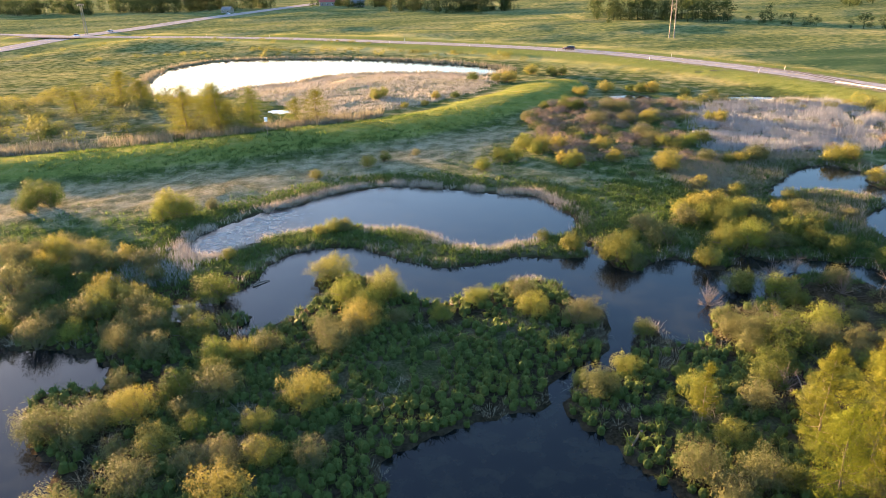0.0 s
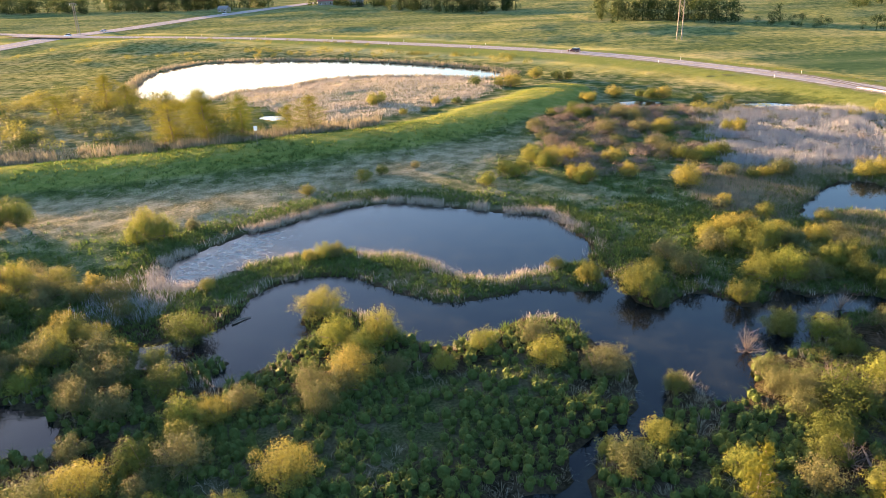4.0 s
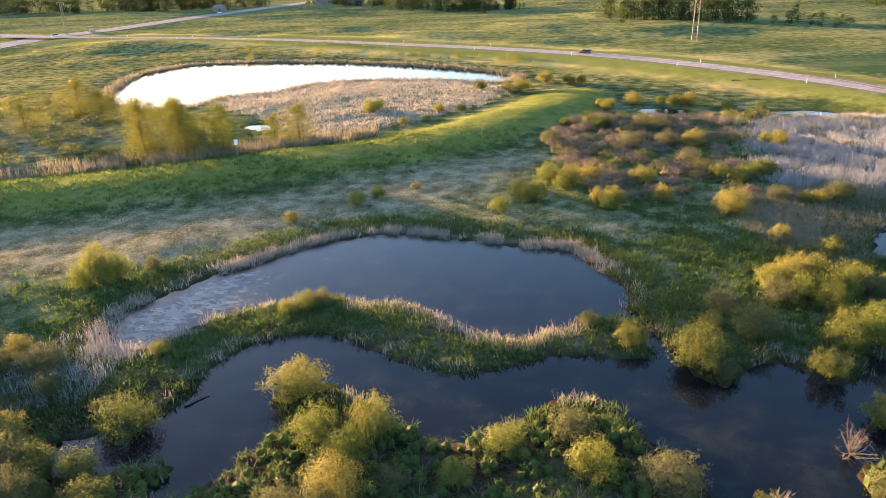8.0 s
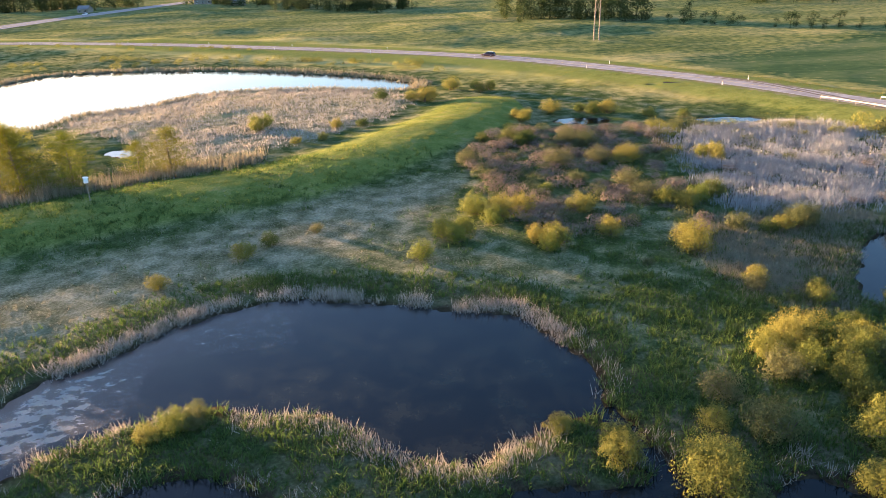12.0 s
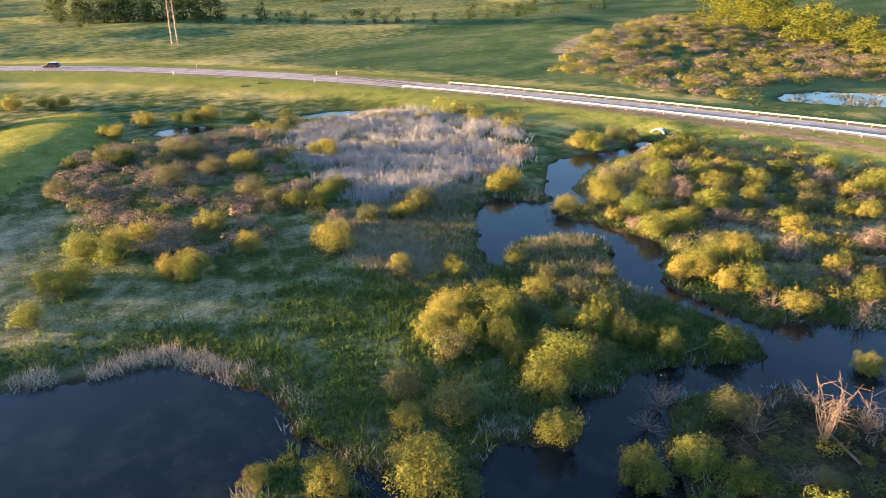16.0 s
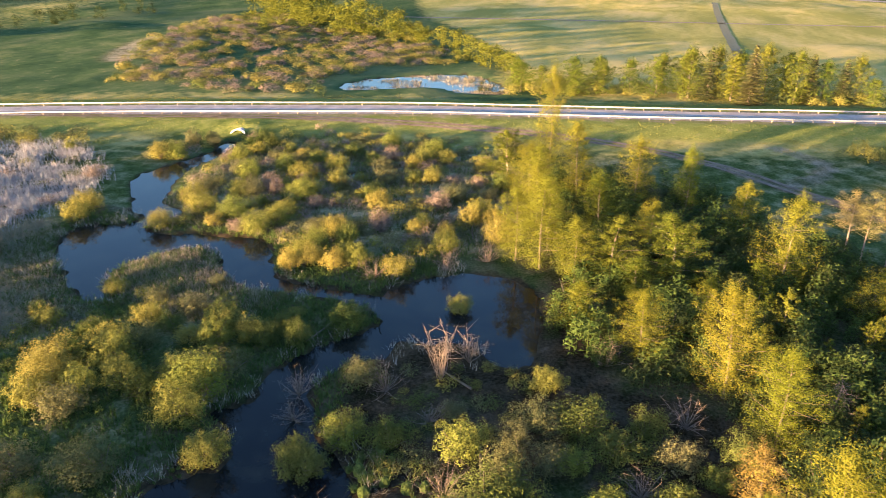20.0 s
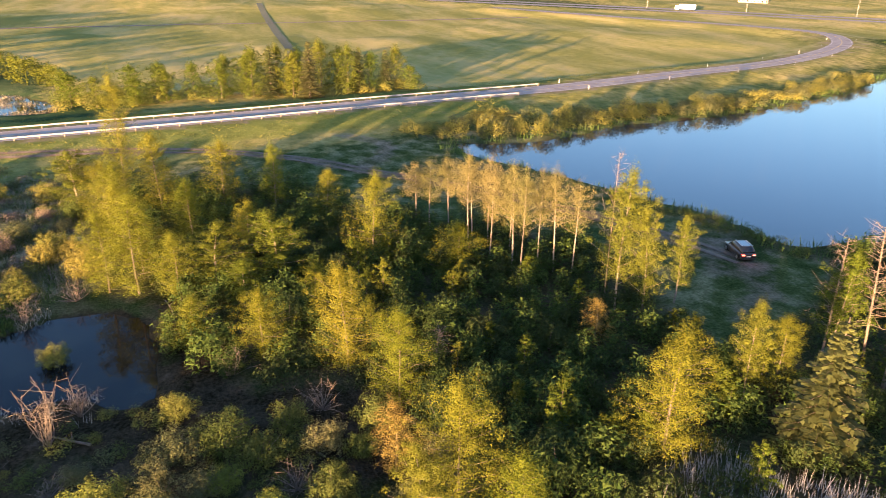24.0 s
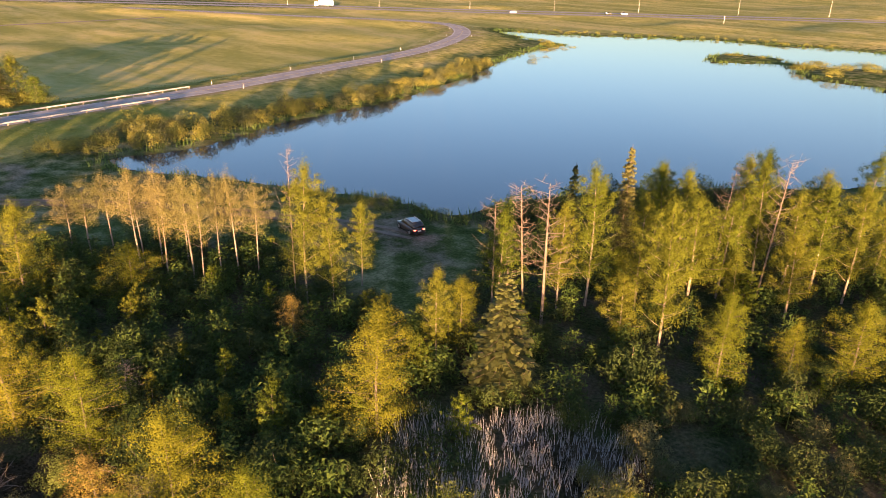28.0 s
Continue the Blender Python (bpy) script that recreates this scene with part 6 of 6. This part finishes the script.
def car(name, label, colour, at, suv=True, lit=False, group=""):
    """A car facing +x with its wheels on z = 0."""
    tall = 1.68 if suv else 1.44
    waist = 1.02 if suv else 0.92
    body = root(name, label, "car", group, at)
    rows = [(-2.28, 0.82, 0.72, 0.45, 0.78, 0.95), (-2.2, 0.90, 0.82, 0.30, 0.85, waist + 0.02), (-1.2, 0.93, 0.86, 0.24, 0.90, waist + 0.03), (0.0, 0.93, 0.86, 0.24, 0.90, waist), (0.95, 0.93, 0.84, 0.24, 0.86, waist - 0.03), (1.7, 0.91, 0.78, 0.26, 0.80, waist - 0.12), (2.2, 0.84, 0.66, 0.32, 0.70, waist - 0.24), (2.32, 0.72, 0.6, 0.42, 0.62, 0.72)]
    part("body", hull(rows), paint(*colour), body)
    cabin = [(-2.12, 0.80, 0.70, waist, waist + 0.12, waist + 0.2), (-1.85, 0.83, 0.66, waist, waist + 0.15, tall - 0.08), (-1.2, 0.84, 0.68, waist, waist + 0.15, tall), (0.0, 0.84, 0.68, waist, waist + 0.15, tall - 0.01), (0.45, 0.83, 0.66, waist - 0.02, waist + 0.12, tall - 0.09), (1.15, 0.80, 0.70, waist - 0.04, waist + 0.02, waist + 0.06)]
    part("window_glass", hull(cabin), GLASS, body, "dark tinted glass all round")
    roof = bmesh.new()
    box(roof, (1.75, 1.28, 0.05), (-0.72, 0, tall + 0.005), None, 0.02)
    part("roof", roof, paint(*colour), body)
    for s in (-1, 1):
        if suv:
            rail = bmesh.new()
            rod(rail, (-1.55, 0.6 * s, tall + 0.07), (0.2, 0.6 * s, tall + 0.06), 0.022)
            box(rail, (0.06, 0.04, 0.06), (-1.5, 0.6 * s, tall + 0.04)), box(rail, (0.06, 0.04, 0.06), (0.15, 0.6 * s, tall + 0.03))
            part("roof_rail", rail, RIM, body)
        mirror = box(bmesh.new(), (0.12, 0.2, 0.13), (0.78, 0.98 * s, waist + 0.06), None, 0.03)
        part("wing_mirror", mirror, paint(*colour), body)
        tail = box(bmesh.new(), (0.10, 0.34, 0.16), (-2.24, 0.62 * s, 0.86), None, 0.03)
        part("tail_lamp", tail, TAIL if lit else plain_red, body, "glowing red tail lamp" if lit else "")
        front = box(bmesh.new(), (0.14, 0.34, 0.13), (2.2, 0.56 * s, 0.68), None, 0.03)
        part("head_lamp", front, HEAD, body)
        for x in (-1.38, 1.38):
            tyre = bmesh.new()
            rod(tyre, (x, 0.72 * s, 0.35), (x, 0.95 * s, 0.35), 0.35, None, 20)
            wheel = part("wheel", tyre, TYRE, body)
            rim = bmesh.new()
            rod(rim, (x, 0.94 * s, 0.35), (x, 0.965 * s, 0.35), 0.22, None, 12)
            part("rim", rim, RIM, wheel)
    bumper = box(bmesh.new(), (0.16, 1.64, 0.2), (-2.24, 0, 0.42), None, 0.05)
    part("rear_bumper", bumper, BLACK, body)
    part("front_bumper", box(bmesh.new(), (0.16, 1.5, 0.2), (2.26, 0, 0.42), None, 0.05), BLACK, body)
    part("number_plate", box(bmesh.new(), (0.03, 0.5, 0.12), (-2.31, 0, 0.72)), PLATE, body)
    return body


plain_red = plain_mat("red_lamp_glass", (0.35, 0.02, 0.015), 0.2)
ground_z = lambda x, y: float(ground_at(x, y)[0])  # noqa: E731
car("suv", "black sport utility vehicle by the lake, tail lamps lit", ("black", (0.012, 0.012, 0.016)), pose(60, -13.2, ground_z(60, -13.2) + 0.02, 0, 0, -15), True, True)
car("hatchback", "small dark red car on the paved road", ("dark_red", (0.09, 0.02, 0.02)), pose(48.8, 267.5, 2.09, 0, 0, 138), False, False, "cars on the roads")
for x, y, z, turn, tone, big in ((-214, 424, 1.34, 250, ("white", (0.7, 0.7, 0.7)), True), (-206, 452, 1.34, 255, ("silver", (0.4, 0.4, 0.42)), False), (-171, 590, 1.34, 255, ("white", (0.7, 0.7, 0.7)), True), (255, -388, 1.34, 225, ("white", (0.7, 0.7, 0.7)), True), (262, -380, 1.34, 225, ("dark", (0.05, 0.05, 0.06)), False), (300, -328, 1.34, 46, ("silver", (0.4, 0.4, 0.42)), False)):
    car("passenger_car", "distant car on the highway", tone, pose(x, y, z, 0, 0, turn), big, False, "cars on the roads")


def truck(at):
    body = root("lorry", "white box lorry on the far highway", "truck", "", at)
    part("cargo_box", box(bmesh.new(), (9.5, 2.5, 2.8), (-1.5, 0, 2.55), None, 0.06), M["white"], body)
    part("cab", box(bmesh.new(), (2.3, 2.4, 2.5), (4.8, 0, 1.9), None, 0.25), M["white"], body)
    part("windscreen", box(bmesh.new(), (0.06, 2.0, 0.9), (5.96, 0, 2.4), None, 0.02), GLASS, body)
    for x in (-5, -3.8, 4.6):
        for s in (-1, 1):
            part("wheel", rod(bmesh.new(), (x, 0.9 * s, 0.5), (x, 1.22 * s, 0.5), 0.5, None, 16), TYRE, body)
    return body


truck(pose(392, -247, 1.34, 0, 0, 46))


# guardrails along the embankment
def along(line, s0, s1, step):
    """Places and headings along a line between two lengths."""
    seg = np.r_[0, np.cumsum(np.linalg.norm(np.diff(line, axis=0), axis=1))]
    out = []
    for s in np.arange(s0, s1 + 1e-6, step):
        x, y = np.interp(s, seg, line[:, 0]), np.interp(s, seg, line[:, 1])
        u, v = np.interp(s + 0.5, seg, line[:, 0]), np.interp(s + 0.5, seg, line[:, 1])
        out.append((x, y, math.atan2(v - y, u - x)))
    return out


def length_near(line, x, y):
    seg = np.r_[0, np.cumsum(np.linalg.norm(np.diff(line, axis=0), axis=1))]
    return float(seg[np.argmin(np.hypot(line[:, 0] - x, line[:, 1] - y))])


def guardrail(offset, start, end):
    places = [(x - math.sin(a) * offset, y + math.cos(a) * offset, a) for x, y, a in along(ROAD, start, end, 3.8)]
    rail = root("guardrail", "galvanised steel guardrail beside the paved road", "guardrail", "guardrails of the road")
    prof = [(0.0, 0.42), (0.05, 0.48), (0.0, 0.54), (0.0, 0.60), (0.05, 0.66), (0.0, 0.72)]
    vs, fs = [], []
    for x, y, a in places:
        for d, z in prof:
            vs.append((x + math.sin(a) * d, y - math.cos(a) * d, 2.02 + z))
    n = len(prof)
    for k in range(len(places) - 1):
        for j in range(n - 1):
            fs.append((k * n + j, k * n + j + 1, (k + 1) * n + j + 1, (k + 1) * n + j))
    child("rail", mesh_of("rail", vs, fs, M["steel"]), rail)
    bm = box(bmesh.new(), (0.12, 0.16, 1.0), (0, 0, 0))
    post = bpy.data.meshes.new("post")
    bm.to_mesh(post)
    bm.free()
    post.materials.append(M["wood"])
    for x, y, a in places:
        ob = child("post", post, rail)
        ob.matrix_basis = pose(x - math.sin(a) * 0.12, y + math.cos(a) * 0.12, 2.2, 0, 0, math.degrees(a))


a, b = length_near(ROAD, 106, 176), length_near(ROAD, 158, -28)
guardrail(-4.2, a, b), guardrail(4.2, a + 8, b + 10)

# roadside marker posts
marker = root("marker_post", "slim white roadside marker post", "road marker", "marker posts")
part("post", box(bmesh.new(), (0.10, 0.04, 1.1), (0, 0, 0.55), None, 0.01), M["white"], marker)
part("reflector", box(bmesh.new(), (0.11, 0.02, 0.16), (0, -0.03, 0.95)), plain_mat("amber_reflector", (0.6, 0.35, 0.05), 0.3), marker)
spots = [(x - math.sin(t) * o, y + math.cos(t) * o, t) for o in (-5.4, 5.4) for x, y, t in along(ROAD, 90, a - 10, 42) + along(ROAD, b + 16, b + 220, 30)]
marker.matrix_basis = pose(spots[0][0], spots[0][1], ground_z(*spots[0][:2]) - 0.05, 0, 0, math.degrees(spots[0][2]))
for x, y, t in spots[1:]:
    copy_thing(marker, pose(x, y, ground_z(x, y) - 0.05, 0, 0, math.degrees(t)))


# culvert under the road
def culvert(at):
    pipe = root("culvert", "rusty steel arch culvert with a pale concrete mouth", "culvert", "", at)
    bm = bmesh.new()
    n, rows = 28, 40
    rings = []
    for inner in (0, 1):
        for k in range(rows):
            x = -5 + 5.0 * k / (rows - 1)
            r0 = (1.55 + 0.035 * math.sin(k * math.pi / 1.0 + 1.57)) - 0.08 * inner
            ring = []
            for j in range(n + 1):
                t = math.pi * j / n * 1.16 - 0.08 * math.pi
                z = r0 * math.sin(t)
                ring.append(bm.verts.new((x + max(0, 1.2 - z) * 0.55 * (k == rows - 1), r0 * math.cos(t), z)))
            rings.append(ring)
    for h in (0, rows):
        for p_, q_ in zip(rings[h : h + rows - 1], rings[h + 1 : h + rows]):
            for j in range(n):
                bm.faces.new((p_[j], p_[j + 1], q_[j + 1], q_[j]))
    for j in range(n):
        bm.faces.new((rings[rows - 1][j], rings[rows - 1][j + 1], rings[-1][j + 1], rings[-1][j]))
    part("pipe", bm, M["steel"], pipe)
    lip = bmesh.new()
    prev = None
    for j in range(n + 1):
        t = math.pi * j / n * 1.16 - 0.08 * math.pi
        z = 1.56 * math.sin(t)
        p_ = Vector((max(0, 1.2 - z) * 0.55 + 0.02, 1.56 * math.cos(t), z))
        if prev:
            rod(lip, prev, p_, 0.14, None, 6)
        prev = p_
    part("collar", lip, M["white"], pipe, "pale concrete collar")
    return pipe


culvert(pose(111.2, 113.3, 0.1, 0, 0, 186))

# timber power line structure
def power_frame(at, tall=17.0):
    frame_ = root("power_pole", "tall two-legged timber power pole in the field", "power pole", "power poles", at)
    for s in (-1, 1):
        part("leg", rod(bmesh.new(), (0, 1.0 * s, -0.5), (0, 0.85 * s, tall), 0.26, 0.17, 10), M["wood"], frame_)
        part("insulator", rod(bmesh.new(), (0, 3.0 * s, tall - 1.6), (0, 3.0 * s, tall - 0.7), 0.08, None, 8), M["white"], frame_)
    part("crossarm", box(bmesh.new(), (0.2, 7.0, 0.28), (0, 0, tall - 0.6), None, 0.03), M["wood"], frame_)
    for s in (-1, 1):
        part("brace", rod(bmesh.new(), (0.2, 0.9 * s, tall - 7), (0.2, -0.9 * s, tall - 2), 0.06, None, 6), M["wood"], frame_)
    return frame_


power_frame(pose(98.5, 304.4, ground_z(98.5, 304.4), 0, 0, 60))
power_frame(pose(-215, 440, ground_z(-215, 440), 0, 0, 60), 18)


# nest box on its post by the dike
box_at = (-35.6, 138.6)
nest = root("nest_box", "white duck nest box on a timber post", "nest box", "", pose(*box_at, ground_z(*box_at), 0, 0, 25))
part("post", rod(bmesh.new(), (0, 0, -0.4), (0, 0, 2.7), 0.07, 0.06, 8), M["wood"], nest)
shell = box(bmesh.new(), (0.55, 0.5, 0.75), (0, 0, 3.05), None, 0.02)
part("box", shell, M["white"], nest)
lid = box(bmesh.new(), (0.72, 0.62, 0.05), (0.03, 0, 3.46), pose(0, 0, 0, 0, 6, 0), 0.01)
part("lid", lid, M["white"], nest)
part("entrance", rod(bmesh.new(), (0.27, 0, 3.15), (0.285, 0, 3.15), 0.08, None, 12), BLACK, nest)


# street lamps and the sign by the far highway
def lamp(at):
    pole = root("street_lamp", "tall grey highway lamp pole", "street lamp", "highway lamps", at)
    part("pole", rod(bmesh.new(), (0, 0, 0), (0, 0, 11), 0.12, 0.07, 8), M["steel"], pole)
    part("arm", rod(bmesh.new(), (0, 0, 10.9), (1.8, 0, 11.3), 0.05, None, 6), M["steel"], pole)
    part("lantern", box(bmesh.new(), (0.7, 0.3, 0.15), (2.0, 0, 11.3), None, 0.03), M["steel"], pole)
    return pole


first = None
for x, y in ((337, -327), (300, -372), (262, -418), (214, -470), (170, -520), (378, -282), (420, -238)):
    m = pose(x, y, ground_z(x, y) - 0.1, 0, 0, 135)
    first = copy_thing(first, m) if first else lamp(m)
sign = root("road_sign", "large pale highway sign on two legs", "road sign", "", pose(187.5, -388, ground_z(187.5, -388) - 0.1, 0, 0, 20))
part("board", box(bmesh.new(), (0.1, 2.4, 1.8), (0, 0, 3.2), None, 0.02), M["white"], sign)
for s in (-1, 1):
    part("leg", box(bmesh.new(), (0.12, 0.12, 2.6), (-0.12, 0.9 * s, 1.2)), M["steel"], sign)


# farm by the western highway
def house(name, label, at, size, roof_mat, wall_mat, windows=3):
    w, d, h = size
    home = root(name, label, "house", "", at)
    part("wall", box(bmesh.new(), (w, d, h), (0, 0, h / 2)), wall_mat, home)
    bm = bmesh.new()
    for s in (-1, 1):
        box(bm, (w + 0.8, d * 0.62, 0.15), (0, s * d * 0.25, h + d * 0.22), pose(0, 0, 0, -40 * s, 0, 0))
    part("roof", bm, roof_mat, home)
    gable = bmesh.new()
    for s in (-1, 1):
        v = [gable.verts.new(p_) for p_ in ((s * (w / 2 - 0.05), -d / 2, h), (s * (w / 2 - 0.05), d / 2, h), (s * (w / 2 - 0.05), 0, h + d * 0.42))]
        gable.faces.new(v)
    part("gable", gable, wall_mat, home)
    for k in range(windows):
        x = -w / 2 + (k + 0.5) * w / windows
        win = part("window", box(bmesh.new(), (1.3, 0.08, 1.4), (x, -d / 2 - 0.03, h * 0.55)), M["white"], home)
        part("pane", box(bmesh.new(), (1.1, 0.06, 1.2), (x, -d / 2 - 0.06, h * 0.55)), GLASS, win)
    part("door", box(bmesh.new(), (1.0, 0.08, 2.1), (w / 2 - 1.2, -d / 2 - 0.04, 1.05)), M["wood"], home)
    return home


RED_ROOF = rough_mat("red_roof_tiles", (0.22, 0.05, 0.04), (0.36, 0.09, 0.07), 2, 0.8)
GREY_ROOF = rough_mat("grey_roof_shingles", (0.10, 0.10, 0.11), (0.20, 0.20, 0.21), 2, 0.85)
house("farmhouse", "pale farmhouse with a steep red roof among the trees", pose(-100, 650, ground_z(-100, 650) - 0.2, 0, 0, 12), (13, 8, 3.4), RED_ROOF, M["wood"])
house("barn", "grey timber barn beside the farmhouse", pose(-72, 640, ground_z(-72, 640) - 0.2, 0, 0, 5), (12, 8, 3.6), GREY_ROOF, M["wood"], 2)
house("shed", "low grey shed under the trees", pose(-182, 628, ground_z(-182, 628) - 0.2, 0, 0, -20), (9, 6, 2.6), GREY_ROOF, M["wood"], 2)
house("roadside_building", "long low building beyond the far highway", pose(480, -375, ground_z(480, -375) - 0.2, 0, 0, 225), (22, 9, 2.6), GREY_ROOF, M["wood"], 8)


# dead wood in the marsh
def snag(label, at, seed, wands=26, reach=2.6, upright=1.0, thick=0.05):
    """A heap of bleached branches fanning from one root."""
    q = np.random.RandomState(seed)
    tree = root("dead_willow", label, "dead wood", "dead wood of the marsh", at)
    rows = []
    for k in range(wands):
        turn, lean = q.uniform(0, 6.28), q.uniform(0.05, 1.35) * (1.5 - upright)
        long = reach * q.uniform(0.5, 1.1)
        tip = np.array([math.cos(turn) * math.sin(lean), math.sin(turn) * math.sin(lean), max(0.12, math.cos(lean))]) * long
        u = np.linspace(0, 1, 5)[:, None]
        bend = q.normal(size=3) * 0.22 * reach
        curve = u * tip + u * (1 - u) * bend
        rows.append(np.c_[curve, thick * np.array([1, 0.8, 0.6, 0.4, 0.15])])
        for j in range(5):
            m = curve[2] + (curve[4] - curve[2]) * q.rand()
            rows.append(np.c_[np.linspace(m, m + q.normal(size=3) * 0.3 * long * np.array([0.6, 0.6, 0.5]), 3), thick * np.array([0.4, 0.28, 0.1])])
    v, f = tubes(rows, 4)
    v[:, 2] = np.maximum(v[:, 2], -0.1)
    child("branch", mesh_of("branch", v, f, M["dead"], True), tree)
    return tree


snag("bleached standing dead willow on the creek bank", pose(45.6, 56.8, ground_z(45.6, 56.8)), 301, 20, 4.8, 0.98, 0.05)
snag("bleached standing dead willow on the creek bank", pose(48.8, 55.2, ground_z(48.8, 55.2)), 302, 20, 3.4, 0.9, 0.04)
for n, (x, y, w, up) in enumerate(((28.5, 59.6, 2.2, 0.45), (33, 53, 2.4, 0.5), (41, 67, 2.6, 0.55), (43, 60.5, 2.4, 0.5), (38, 66, 2.0, 0.5), (66, 62, 2.6, 0.5), (69, 58, 2.4, 0.45), (72, 66, 2.6, 0.5), (60, 46.5, 2.2, 0.5), (44, 38, 2.6, 0.5), (40, 56, 1.8, 0.6), (51, 44, 2.4, 0.5), (36, 41, 2.2, 0.5), (62, 68.5, 2.2, 0.5), (29, 43, 2.2, 0.5))):
    snag("grey tangle of fallen dead branches at the water", pose(x, y, max(ground_z(x, y), 0) + 0.02), 310 + n, 30, w, up, 0.026)


def log(at, long, thick, seed):
    q = np.random.RandomState(seed)
    trunk = root("fallen_log", "bleached fallen log lying across the bank", "log", "dead wood of the marsh", at)
    u = np.linspace(0, 1, 6)
    path = np.c_[u * long, 0.15 * np.sin(3 * u + seed), thick + 0.04 * np.sin(5 * u), thick * (1 - 0.55 * u)]
    v, f = tubes([path], 7)
    child("trunk", mesh_of("trunk", v, f, M["dead"], True), trunk)
    rows = [np.c_[np.linspace(path[k, :3], path[k, :3] + q.normal(size=3) * 0.4 + np.array([0, 0, 0.4]), 3), thick * np.array([0.35, 0.25, 0.1])] for k in (2, 3, 4)]
    for row in rows:
        v, f = tubes([row], 4)
        child("branch", mesh_of("branch", v, f, M["dead"], True), trunk)


for n, (x, y, turn, long) in enumerate(((75, 61, 20, 5), (68, 66, 150, 4), (80, 206, -30, 9), (76, 207, -20, 6), (45, 54, 60, 3.5), (38, 52, 200, 4), (34, 47, 110, 3.5), (63, 49, 10, 4), (16, 38, 230, 3), (-21.5, 68, 40, 2.2), (52, 69, 170, 4), (30, 41, 80, 4))):
    log(pose(x, y, max(ground_z(x, y), 0.02), 0, 0, turn), long, 0.11, 330 + n)


# a thin film drifting on the main pond
def film_mat():
    m, t, p, add, link = shader("pale_algae_film")
    place, cover = add("TexCoord"), t.nodes.new("ShaderNodeAttribute")
    cover.attribute_name = "cover"
    turn = add("Mapping")
    turn.inputs["Rotation"].default_value, turn.inputs["Scale"].default_value = (0, 0, radians(-42)), (0.42, 0.75, 1)
    noise_ = add("TexNoise", Scale=1.5, Detail=7.0, Roughness=0.66)
    link(place.outputs["Object"], turn.inputs["Vector"]), link(turn.outputs[0], noise_.inputs["Vector"])
    total = add("Math")
    total.operation = "MULTIPLY"
    link(noise_.outputs[0], total.inputs[0]), link(cover.outputs["Fac"], total.inputs[1])
    share = ramp(t, [(0.36, (0, 0, 0)), (0.50, (0.26, 0.26, 0.26)), (0.54, (0.62, 0.62, 0.62))])
    link(total.outputs[0], share.inputs[0])
    p.inputs["Base Color"].default_value, p.inputs["Roughness"].default_value = (0.21, 0.21, 0.20, 1), 0.5
    clear = add("BsdfTransparent")
    both = add("MixShader")
    link(share.outputs[0], both.inputs[0])
    link(clear.outputs[0], both.inputs[1]), link(p.outputs[0], both.inputs[2])
    link(both.outputs[0], t.nodes["Material Output"].inputs["Surface"])
    return m


u, w = np.meshgrid(np.arange(-36, 8, 0.8), np.arange(76, 108, 0.8))
x, y = u.ravel(), w.ravel()
n = u.shape[1]
i, j = np.meshgrid(np.arange(n - 1), np.arange(u.shape[0] - 1))
a = (j * n + i).ravel()
film_mesh = mesh_of("algae_film", np.stack([x, y, np.full(len(x), 0.012)], 1), np.stack([a, a + 1, a + n + 1, a + n], 1), film_mat())
inside = soft(0.2, 1.6, -signed(MAIN_POND, np.stack([x, y], 1)))
cover = inside * np.maximum(1.08 * (1 - soft(-27, -4, x)), 0.8 * (1 - soft(-8, 4, x)) * soft(90, 98, y))
film_mesh.attributes.new("cover", "FLOAT", "POINT").data.foreach_set("value", np.asarray(cover, np.float32))
tagged(new("algae_film", film_mesh), "pale film of algae drifting on the pond", "algae", kind="stuff")
